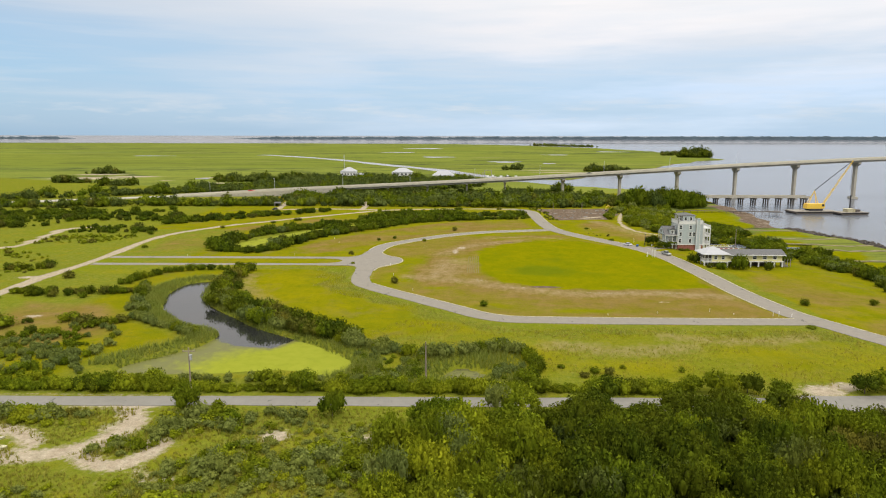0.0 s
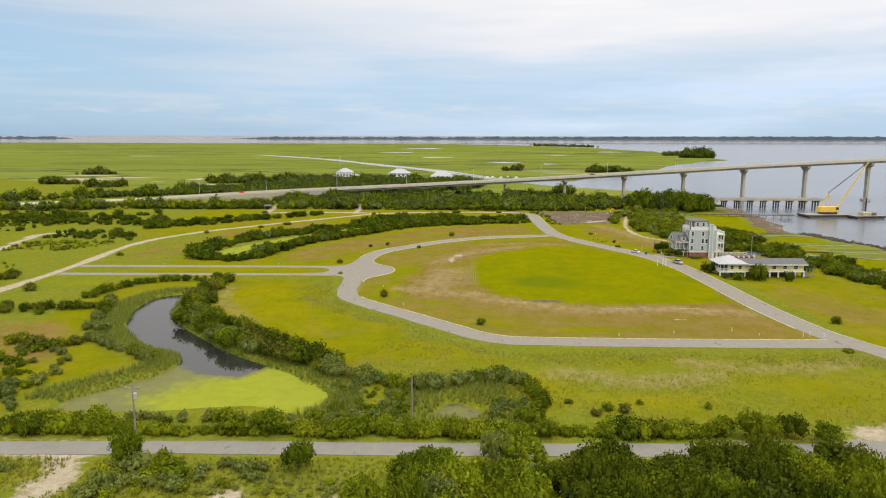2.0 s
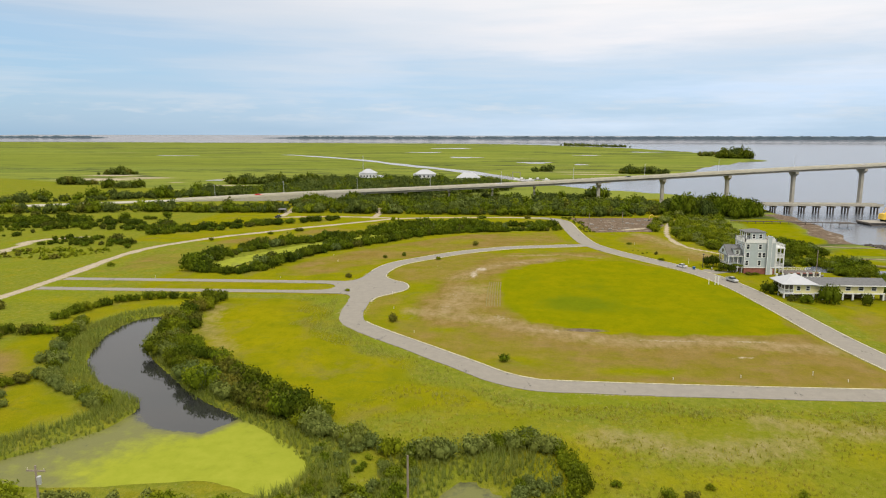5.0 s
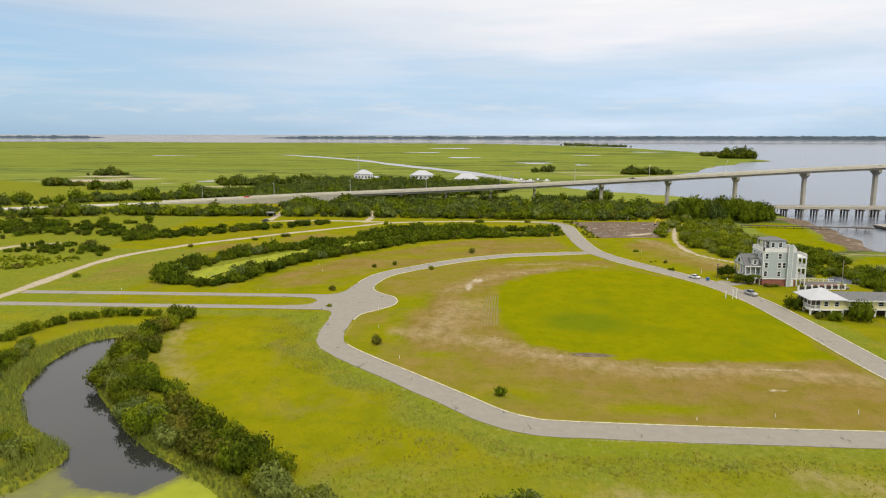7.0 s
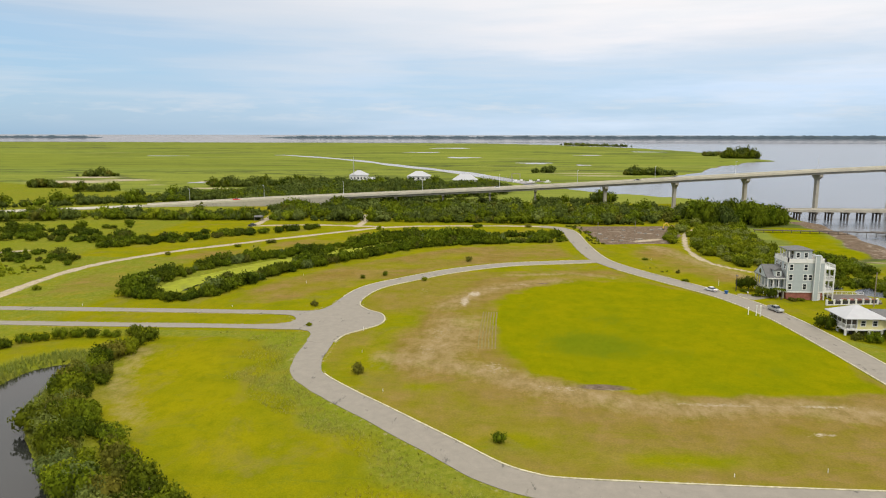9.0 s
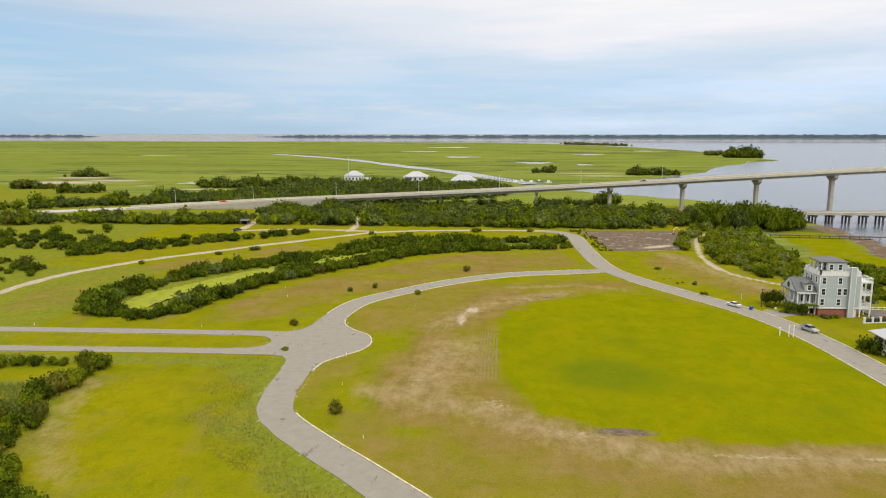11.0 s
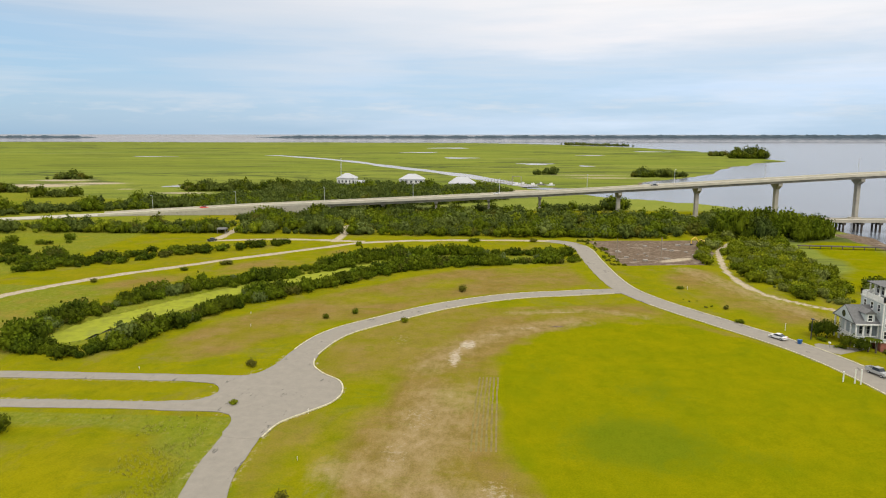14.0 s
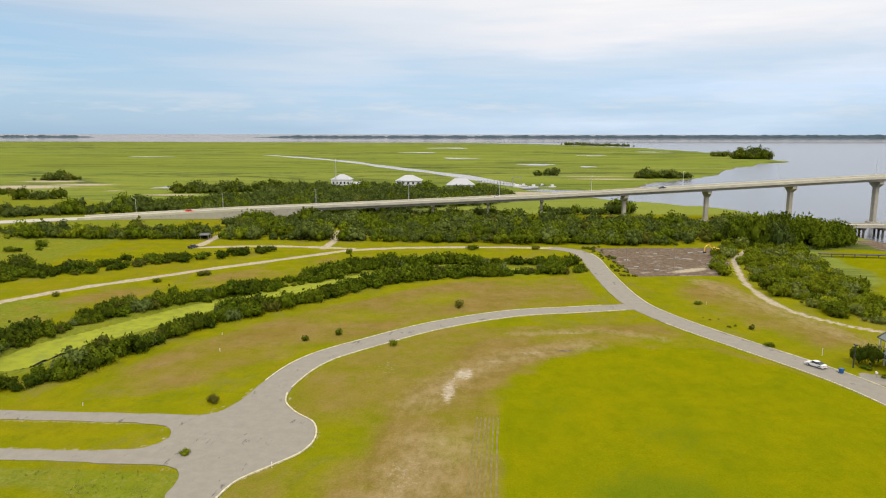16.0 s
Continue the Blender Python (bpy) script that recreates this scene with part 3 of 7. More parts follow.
def sheet(name, xs, ys, Z, mat, attrs=None, keep=None):
    """A grid mesh, with colour layers, of the cells in keep."""
    ny, nx = len(ys), len(xs)
    X, Y = np.meshgrid(xs, ys)
    co = np.stack([X, Y, np.broadcast_to(Z, X.shape)], -1).reshape(-1, 3)
    i = np.arange(nx * ny).reshape(ny, nx)
    q = np.stack([i[:-1, :-1], i[:-1, 1:], i[1:, 1:], i[1:, :-1]], -1)
    q = (q[keep] if keep is not None else q).reshape(-1, 4)
    used, inv = np.unique(q, return_inverse=True)
    co, q = co[used], inv.reshape(-1, 4)
    me = bpy.data.meshes.new(name)
    me.vertices.add(len(co)), me.loops.add(q.size), me.polygons.add(len(q))
    me.vertices.foreach_set("co", co.ravel())
    me.loops.foreach_set("vertex_index", q.ravel().astype(np.int32))
    me.polygons.foreach_set("loop_start", np.arange(0, q.size, 4, dtype=np.int32))
    me.polygons.foreach_set("use_smooth", np.ones(len(q), bool))
    for k, (r, gg, b) in (attrs or {}).items():
        at = me.color_attributes.new(k, "FLOAT_COLOR", "POINT")
        c = np.stack([np.broadcast_to(v, X.shape).ravel() for v in (r, gg, b)] + [np.ones(nx * ny)], -1)[used]
        at.data.foreach_set("color", c.ravel().astype(np.float32))
    me.update(), me.validate()
    me.materials.append(mat)
    return new(name, me)


# ---------------------------------------------------------------- the ground
xs, ys = spaced(-2950, 2950, -132, 132, 1.6, 1.032), spaced(-700, 3880, 66, 440, 1.6, 1.026)
X, Y = np.meshgrid(xs, ys)
pave_d = np.minimum.reduce([line_dist(X, Y, LINES[k][::2]) - w for k, w in (("ring", 3), ("east", 3), ("near", 3), ("lane_n", 2), ("lane_s", 2), ("highway", 6))])
pave_d = np.minimum(pave_d, -area(X, Y, JUNCTION) - 0.3)
track_d = np.minimum.reduce([line_dist(X, Y, LINES[k]) for k in ("track", "spur", "drive", "drive_b", "link")])
pond_s = area(X, Y, POND_SMOOTH)
small_s = area(X, Y, SMALL_POND) + 0.5 * wobble(X, Y, 6, 3)
ditch_d = line_dist(X, Y, LINES["ditch"])
river_s = area(X, Y, RIVER_EDGE) + 2.5 * wobble(X, Y, 40, 4) + np.where(Y > 600, 10, 1) * wobble(X, Y, 160, 5)
flat = smooth(pave_d, 0.5, 6)
ditch_w = 4.9 + 0.9 * wobble(X, Y, 30, 6)
east_marsh = smooth(area(X, Y, [(112, 470), (118, 345), (150, 300), (150, 240), (135, 190), (140, 100), (260, 100), (260, 480)]), -4, 4)
marsh = np.maximum(smooth(Y + np.where(X < -150, 0.55 * (X + 150), 0) - 545, -8, 12), east_marsh)
Z = 0.12 * wobble(X, Y, 45, 1) * flat + 0.06 * wobble(X, Y, 11, 2) * flat
Z = Z * (1 - 0.8 * marsh) - 0.35 * marsh
wet = np.maximum.reduce([smooth(pond_s, -1.6, 1.8), smooth(small_s, -1.2, 1.5) * 0.8, smooth(ditch_w - ditch_d, -1.6, 1.2)])
Z = Z - 1.5 * wet - 2.2 * smooth(river_s, -3, 4)
Z = Z - 0.9 * smooth(X, 86, 92) * smooth(Y, 226, 238) * smooth(Y, 318, 300) * (1 - marsh)
Z = np.where(pave_d < 1.0, np.minimum(Z, -0.03), Z)
Z = np.where(Y > 3740, -4.0, Z)

lush_s = area(X, Y, LUSH)
loop_s = area(X, Y, LOOP)
w1, w2 = wobble(X, Y, 28, 11), wobble(X, Y, 9, 12)
lush = smooth(lush_s + 1.2 * w2, -2.0, 2.0)
ring_b = smooth(-lush_s, 1, 4) * smooth(-lush_s, 26, 14) * smooth(loop_s, 3, 8)
west_b = np.exp(-(((X + 6) / 12) ** 4 + ((Y - 226) / 28) ** 4)) * (0.86 + 0.2 * w2)
brown = np.maximum(ring_b * (0.84 + 0.22 * w1), west_b)
north = smooth(area(X, Y, [(-50, 262), (-30, 285), (-5, 315), (30, 332), (42, 340), (38, 372), (-5, 362), (-45, 318), (-62, 290), (-66, 262)]), -2, 6)
brown = np.maximum(brown, north * (0.66 + 0.3 * w1))
brown = np.maximum(brown, smooth(area(X, Y, [(66, 366), (82, 370), (85, 330), (94, 311), (92, 297), (76, 294), (68, 318), (60, 345)]), -5, 9) * (0.72 + 0.15 * w1))
brown = np.maximum(brown, smooth(area(X, Y, [(90, 150), (88, 185), (87, 225), (112, 232), (126, 195), (128, 140)]), -3, 9) * (0.40 + 0.25 * w1))
brown = np.maximum(brown, smooth(area(X, Y, [(-118, 150), (-118, 185), (-95, 186), (-82, 172), (-75, 150), (-90, 140)]), -3, 9) * (0.78 + 0.2 * w1))
brown = np.maximum(brown, smooth(area(X, Y, [(-126, 262), (-124, 318), (-95, 355), (-60, 395), (-45, 405), (-40, 385), (-60, 355), (-95, 320), (-98, 262)]), -3, 8) * (0.42 + 0.25 * w1))
brown = np.maximum(brown, (0.56 + 0.16 * smooth(X, 10, 40) * smooth(Y, 230, 205)) * smooth(loop_s, 1, 5) * (1 - lush))
for cx, cy, rx, ry, k in ((9.5, 181.5, 6, 3, 0.9), (33, 176.4, 11, 2.6, 0.8), (-16, 246, 6, 10, 0.9), (-18, 214, 5, 17, 0.8), (-6, 203, 4, 2.5, 0.7), (2, 246, 4, 6, 0.55), (44, 300, 18, 7, 0.6), (-40, 275, 8, 5, 0.6), (-20, 318, 9, 5, 0.5)):
    brown = brown * (1 - k * np.exp(-(((X - cx) / rx) ** 2 + ((Y - cy) / ry) ** 2)))
pale = np.zeros_like(X)
for pts, wd, k in (([(-13.5, 219), (-3.6, 216), (4.7, 212), (15.7, 204), (26.6, 198.5), (40, 195), (50.6, 197), (60, 196), (76, 193)], 4.6, 0.60), ([(-6, 218), (-2, 232), (0, 246)], 8.0, 0.56), ([(-4, 262), (2, 275), (12, 288), (28, 297)], 5.0, 0.50), ([(74, 366), (80, 340), (86, 316), (90, 304)], 5.0, 0.52), ([(14, 305), (34, 308), (46, 302)], 3.0, 0.42), ([(22, 146), (36, 142), (50, 145)], 4.5, 0.50), ([(48, 153), (66, 150), (80, 153)], 3.6, 0.50), ([(-66, 222), (-60, 200), (-50, 186)], 3.0, 0.40)):
    pale = np.maximum(pale, k * np.exp(-(line_dist(X, Y, resample(pts, 3)) / wd) ** 2))
deep = np.zeros_like(X)
for cx, cy, rx, ry, k in ((29, 231, 12, 11, 0.95), (36, 252, 9, 9, 0.52), (60, 214, 9, 5, 0.45), (18, 262, 7, 9, 0.40), (46, 226, 8, 5, 0.45), (22, 206, 6, 2, 0.5)):
    deep = np.maximum(deep, k * np.exp(-((X - cx) / rx) ** 2 - ((Y - cy) / ry) ** 2))
gold = np.zeros_like(X)
for cx, cy, rx, ry, k in ((-54, 212, 11, 14, 0.74), (-43, 192, 11, 12, 0.70), (-31, 177, 8, 8, 0.6), (16, 140, 8, 10, 0.72), (32, 132, 16, 5, 0.66), (62, 142, 14, 5, 0.62), (84, 138, 14, 12, 0.6), (-112, 226, 14, 6, 0.5), (-70, 247, 40, 2.5, 0.5), (104, 222, 9, 10, 0.5), (98, 176, 8, 18, 0.5)):
    gold = np.maximum(gold, k * np.exp(-((X - cx) / rx) ** 2 - ((Y - cy) / ry) ** 2))
sand = np.zeros_like(X)
for cx, cy, rx, ry, k in ((0.6, 268, 1.6, 7.0, 0.78), (3.2, 277, 1.7, 4.0, 0.95), (9, 284.5, 4, 1.3, 0.55), (17, 291, 5, 1.1, 0.6), (26, 306, 8, 1.0, 0.5), (45, 197.5, 14, 1.5, 0.50), (62, 197, 7, 1.0, 0.60), (57, 186, 3.5, 1.0, 0.55), (20, 203, 10, 2.2, 0.42), (8, 214, 4, 6, 0.42), (-6, 225, 4, 9, 0.36), (-4, 238, 6, 10, 0.36), (-12, 280, 4, 5, 0.35)):
    sand = np.maximum(sand, k * np.exp(-((X - cx) / rx) ** 2 - ((Y - cy) / ry) ** 2))
for pts, wd, k in (([(-56, 112), (-52.5, 107.5), (-50.4, 103.7), (-51, 99.5), (-53.5, 95), (-58, 92.3), (-66, 91.5), (-78, 92)], 2.6, 0.88), ([(-54, 94), (-50.5, 90), (-46, 89), (-43.6, 92), (-43, 96.5)], 2.2, 0.86), ([(-64, 112), (-50, 111.2)], 1.7, 0.85), ([(-70, 101), (-65, 99), (-62, 96)], 2.2, 0.85), ([(-54, 102), (-50, 97), (-46, 96)], 1.8, 0.7), ([(-43, 88), (-40, 85)], 1.6, 0.6)):
    sand = np.maximum(sand, k * np.exp(-(line_dist(X, Y, resample(pts, 2)) / wd) ** 2))
for cx, cy, rx, ry in ((-27, 99.3, 2.6, 2.6), (-14.5, 98.5, 2.6, 1.4), (-11.5, 100.3, 2.2, 1.0), (-38, 85, 1.2, 1.2), (-33, 92.5, 2, 0.8), (-42, 79, 1.6, 2), (66, 119.5, 4.5, 3.6), (71, 122, 3, 2.5), (-105, 168, 2.5, 1.5), (-135, 215, 4, 2)):
    sand = np.maximum(sand, 0.95 * np.exp(-((X - cx) / rx) ** 2 - ((Y - cy) / ry) ** 2))
for cx, cy, rx, ry in ((-381, 722, 50, 26), (-345, 752, 36, 16), (-400, 790, 40, 16), (-255, 738, 16, 9), (-222, 655, 30, 8), (-165, 665, 25, 7), (30, 690, 60, 14), (120, 905, 60, 10), (150, 640, 22, 8), (-285, 690, 12, 6), (130, 860, 50, 12)):
    sand = np.maximum(sand, 0.80 * np.exp(-((X - cx) / rx) ** 2 - ((Y - cy) / ry) ** 2))
sand = np.maximum(sand, 0.9 * smooth(track_d, 2.6, 1.4))
sand = np.maximum(sand, 0.85 * smooth(line_dist(X, Y, LINES["sand"]), 1.7, 0.5))
sand = np.maximum(sand, 0.42 * smooth(np.abs(pave_d), 1.2, 0.2))
lot = smooth(area(X, Y, LOT), -1.5, 2)
mud = np.maximum(np.maximum(lot * 0.95, 0.20 * east_marsh * (X < 185)), smooth(river_s, -7, -1) * np.where((Y > 370) & (Y < 460), 1.0, 0.6))
mud = np.maximum(mud, smooth(river_s + np.where((Y > 345) & (Y < 455), 16, 0), -3, 3) * 0.9)
mud = np.maximum(mud, 1.05 * np.exp(-((X - 27) / 6) ** 2 - ((Y - 204.3) / 1.5) ** 2))
mud = np.maximum(mud, 0.75 * np.exp(-((X - 24) / 3) ** 2 - ((Y - 293) / 1.0) ** 2))
sand = np.maximum(sand, lot * 0.95 * np.exp(-((X - 76) / 9) ** 2 - ((Y - 383 - 0.5 * (X - 76)) / 3) ** 2))
wild = np.maximum.reduce([smooth(Y, 128, 112) * 1.0, 0.58 * smooth(area(X, Y, [(-25, 118), (-22, 150), (8, 160), (84, 160), (108, 118)]), -3, 5) + 0.2 * w1 * (Y < 165), 0.8 * smooth(-X, 92, 104) * (Y < 330), 0.75 * smooth(pond_s, -14, -5), 0.8 * smooth(ditch_d, 14, 8), smooth(-X, 140, 150) * 0.7])
wild = np.maximum(wild, 0.85 * smooth(pave_d + 3 * w1, 11, 4) * (loop_s < -2) * (X < 92) * (Y < 236))
green_marsh = smooth(area(X, Y, [(112, 350), (122, 330), (150, 345), (160, 395), (166, 430), (146, 440), (136, 420), (130, 370)]) + 2 * w1, -5, 6)
for pts in ([(140, 330), (166, 338), (162, 312), (137, 315)], [(144, 277), (164, 277), (156, 256), (142, 258)], [(140, 252), (160, 250), (156, 222), (144, 228)]):
    green_marsh = np.maximum(green_marsh, smooth(area(X, Y, pts) + 1.5 * w2, -3, 4))
marsh = marsh * (1 - 0.75 * green_marsh)
lush = np.maximum(lush, 0.8 * green_marsh)
mud = mud * (1 - 0.8 * green_marsh)
ground = sheet("ground", xs, ys, Z, GROUND, {"cover_a": (lush, brown, sand), "cover_b": (marsh, mud, wild), "cover_c": (pale, deep, gold)})
tagged(ground, "flat coastal ground of yellow-green grass, scrub and salt marsh", "ground", kind="structure")


def lay(name, poly_s, box, z, step, weed, mat, label, cat):
    """A level sheet of water over a hollow in the ground."""
    x, y = np.arange(box[0], box[1], step), np.arange(box[2], box[3], step)
    XX, YY = np.meshgrid(x, y)
    s = poly_s(XX, YY)
    cells = np.maximum.reduce([s[:-1, :-1], s[1:, :-1], s[:-1, 1:], s[1:, 1:]]) > -1.3
    wd = weed(XX, YY)
    return tagged(sheet(name, x, y, z, mat, {"weed": (wd, wd, wd)}, cells), label, cat, kind="structure")


def pond_weed(x, y):
    open_w = area(x, y, [(-90, 220), (-60, 220), (-36, 152), (-39.5, 145.5), (-47, 147), (-52, 152), (-90, 170)])
    mat_w = area(x, y, [(-44, 120), (-51, 133), (-46, 140), (-38, 150), (-10, 150), (-10, 115)])
    return np.clip(smooth(open_w, 1.0, -3.0) * (0.50 + 0.46 * smooth(mat_w, -8.0, 6.0)), 0, 1)


lay("pond_water", lambda x, y: area(x, y, POND_SMOOTH), (-90, -12, 120, 220), -0.6, 0.8, pond_weed, POND, "dark still pond half covered by bright green duckweed", "pond")
lay("small_pond_water", lambda x, y: area(x, y, SMALL_POND), (-8, 12, 120, 138), -0.6, 0.6, lambda x, y: 0.42 + 0 * x, POND, "small murky pond ringed by reeds", "pond")
lay("ditch_water", lambda x, y: 3.2 - line_dist(x, y, LINES["ditch"]), (-96, 26, 270, 392), -0.55, 0.9, lambda x, y: 0.85 + 0 * x, POND, "long drainage ditch covered by bright green duckweed", "pond")
rx_, ry_ = spaced(-2950, 2950, 60, 300, 20, 1.15), np.concatenate([spaced(-700, 3600, 250, 900, 25, 1.06)[:-1], [3640, 3700, 3740, 3780, 3830, 3880, 3920, 3955]])
river = sheet("river_water", rx_, ry_, -1.0 + far_rise(np.meshgrid(rx_, ry_)[1]) * 1.0, RIVER)
tagged(river, "wide pale grey tidal river under an overcast sky", "river", kind="structure")


def strip(line, w, z, lift=None):
    """A flat strip along a line; w is a number or one for each point."""
    n = sides(line)
    w = np.broadcast_to(w, len(line))[:, None] / 2
    zz = np.broadcast_to(z, len(line))
    a, b = line - n * w, line + n * w
    gq = Geo()
    k = len(line)
    gq.v = [(p[0], p[1], t) for p, t in zip(a, zz)] + [(p[0], p[1], t) for p, t in zip(b, zz)]
    gq.f = [(i, i + 1, k + i + 1, k + i) for i in range(k - 1)]
    return gq


def slab(line, w, z, depth):
    """A strip with thickness."""
    n = sides(line)
    w = np.broadcast_to(w, len(line))[:, None] / 2
    zz = np.broadcast_to(z, len(line))
    a, b = line - n * w, line + n * w
    gq, k = Geo(), len(line)
    for pts, dz in ((a, 0), (b, 0), (b, -depth), (a, -depth)):
        gq.v += [(p[0], p[1], t + dz) for p, t in zip(pts, zz)]
    for i in range(k - 1):
        gq.f += [(r * k + i, r * k + i + 1, ((r + 1) % 4) * k + i + 1, ((r + 1) % 4) * k + i) for r in range(4)]
    gq.f += [(0, k, 2 * k, 3 * k), (k - 1, 4 * k - 1, 3 * k - 1, 2 * k - 1)]
    return gq


creek = slab(LINES["creek"], np.interp(np.arange(len(LINES["creek"])), [0, 40, 500], [16, 22, 22]) + 5 * wobble(LINES["creek"][:, 0], LINES["creek"][:, 1], 150, 8), -0.22, 0.3)
alone("creek_water", creek, CREEK, "winding pale tidal creek through the salt marsh", "creek", kind="structure")
for i, (cx, cy, rx, ry) in enumerate(((85, 1180, 24, 26), (-35, 1430, 30, 30), (150, 1120, 10, 16), (-260, 720, 8, 7), (-95, 2300, 60, 60), (-140, 1800, 40, 30), (230, 1600, 26, 24), (-640, 1480, 40, 14), (420, 1900, 40, 30))):
    an = np.linspace(0, 6.283, 22)[:-1]
    rr = 1 + 0.25 * np.sin(3 * an + i) + 0.15 * np.sin(5 * an + 2 * i)
    pan = Geo().prism([(cx + rx * r * math.cos(t), cy + ry * r * math.sin(t)) for r, t in zip(rr, an)], -0.5, -0.18)
    alone("marsh_pool", pan, CREEK, "shallow pale pool in the salt marsh", "pool", kind="structure")

# ---------------------------------------------------------------- roads
fine = {k: resample(v, 1.2) for k, v in (("ring", RING), ("east", EAST), ("lane_n", LANE_N), ("lane_s", LANE_S), ("near", NEAR), ("highway", HIGHWAY))}
jit = lambda line, s: 0.22 * wobble(line[:, 0], line[:, 1], 7, s)
for name, key, w, z, mat, label in (
    ("road_loop", "ring", 5.9, 0.045, PAVE, "pale cracked old loop road without markings"),
    ("road_east", "east", 6.6, 0.055, PAVE, "pale cracked street running past the houses"),
    ("road_lane_north", "lane_n", 3.5, 0.035, PAVE, "pale narrow lane beside a grass median"),
    ("road_lane_south", "lane_s", 3.4, 0.035, PAVE, "pale narrow lane beside a grass median"),
    ("road_near", "near", 4.2, 0.04, ASPHALT, "grey asphalt lane behind the scrub"),
    ("highway", "highway", 13.0, 0.4, DECK, "grey highway leading up to the bridge")):
    ln = fine[key]
    alone(name, slab(ln, w + jit(ln, 20), z, 0.3 if key != "highway" else 0.8), mat, label, "road", kind="structure")
alone("road_junction", Geo().prism([(x, y) for x, y in resample(JUNCTION, 1.5, True)], -0.25, 0.065), PAVE, "pale cracked widened road junction with a rounded bulb", "road", kind="structure")
apron = [(54, 112), (61, 117.5), (66, 117), (75, 117.5), (110, 116), (110, 108), (74, 109.5), (66, 110.5)]
alone("road_apron", Geo().prism(apron, -0.2, 0.06), ASPHALT, "broken grey pavement at the lane's end", "road", kind="structure")


def kerb(key, side, off, a, b, label):
    """A low concrete kerb along one side of a road, between two stretches of it."""
    ln = fine[key]
    n = sides(ln)
    c = (ln + n * off * side)[int(a * len(ln)):int(b * len(ln))]
    alone("kerb", slab(c, 0.26, 0.13, 0.4), KERB, label, "kerb", kind="structure")


kerb("ring", 1, 3.05, 0.02, 0.36, "pale concrete kerb along the loop road's inner edge")
kerb("ring", 1, 3.05, 0.56, 0.985, "pale concrete kerb along the loop road's inner edge")
kerb("ring", -1, 3.05, 0.03, 0.35, "pale concrete kerb along the loop road's outer edge")
kerb("east", 1, 3.4, 0.22, 0.66, "pale concrete kerb along the street by the mown field")
kerb("east", -1, 3.4, 0.02, 0.95, "pale concrete kerb along the street by the houses")
bulb = resample([(-27.6, 266), (-26.6, 261.5), (-23.8, 257.3), (-19.9, 253.4), (-18.4, 248), (-19.2, 243.2), (-22.3, 238.8), (-25.6, 234.3), (-26.7, 229)], 0.8)
alone("kerb", slab(bulb, 0.26, 0.14, 0.4), KERB, "pale concrete kerb round the road bulb", "kerb", kind="structure")

# ---------------------------------------------------------------- the high bridge
def deck_z(x):
    return np.interp(x, [-205, -170, -126, -42, 40, 122, 203, 284, 420, 640], [0.4, 1.9, 4.4, 8.5, 12.8, 17.8, 22.9, 27.1, 33.0, 39.0])


BY = 518.0
bridge = thing("road_bridge", "long pale concrete road bridge on tall piers over the river", "bridge")
bx = np.arange(-91, 641, 6.0)
bl = np.stack([bx, np.full_like(bx, BY)], 1)
part("roadway", slab(bl, 12.4, deck_z(bx), 0.35), DECK, bridge, "grey bridge roadway")
for off in (-4.6, -1.6, 1.6, 4.6):
    part("girder", slab(bl + [0, off], 0.7, deck_z(bx) - 0.36, 1.5), PIER, bridge, "weathered concrete girder")
for s in (-1, 1):
    part("parapet", slab(bl + [0, s * 6.4], 0.35, deck_z(bx) + 0.85, 1.35), CONCRETE, bridge, "pale solid concrete parapet")
ramp_x = np.arange(-205, -88, 4.0)
rl = np.stack([ramp_x, np.interp(ramp_x, [-205, -170, -130, -90], [506, 515, 518, 518])], 1)
part("approach_ramp", slab(rl, 13.2, deck_z(ramp_x) + 0.05, 6.0), DECK, bridge, "pale concrete approach ramp")
for s in (-1, 1):
    part("parapet", slab(rl + sides(rl) * s * 6.5, 0.35, deck_z(ramp_x) + 0.85, 1.2), CONCRETE, bridge, "pale solid concrete parapet")
for px in (-78, -49, -19.6, 9.5, 37.5, 80.2, 122.1, 164.1, 206.4, 249.6, 293.4, 336.6, 379.6, 422.6, 472, 522):
    top, big = float(deck_z(px)) - 1.9, px > 60
    w, cl, hd = (2.0, 3.4, 10.6) if big else (1.3, 3.0, 9.6)
    cap = Geo().add([(px + a * w / 2, BY + b * (cl / 2 if k == 0 else hd / 2), top - (2.4 if k == 0 else 1.0) * (1.3 if big else 0.8)) for k in (0, 1) for a, b in ((-1, -1), (1, -1), (1, 1), (-1, 1))]
                    + [(px + a * w / 2, BY + b * hd / 2, top) for a, b in ((-1, -1), (1, -1), (1, 1), (-1, 1))],
                    [(0, 3, 2, 1), (8, 9, 10, 11)] + [(k + i, k + (i + 1) % 4, k + 4 + (i + 1) % 4, k + 4 + i) for k in (0, 4) for i in range(4)])
    pier = part("pier", cap, PIER, bridge, "weathered concrete hammerhead pier cap")
    hgt = top - 2.4 * (1.3 if big else 0.8)
    part("column", Geo().box(px - w * 0.42, px + w * 0.42, BY - cl / 2, BY + cl / 2, -2.5, hgt + 0.02), PIER, pier, "streaked concrete column")
    part("footing", Geo().box(px - w * 1.2, px + w * 1.2, BY - cl * 0.75, BY + cl * 0.75, -3.2, 0.4), PIER, pier)


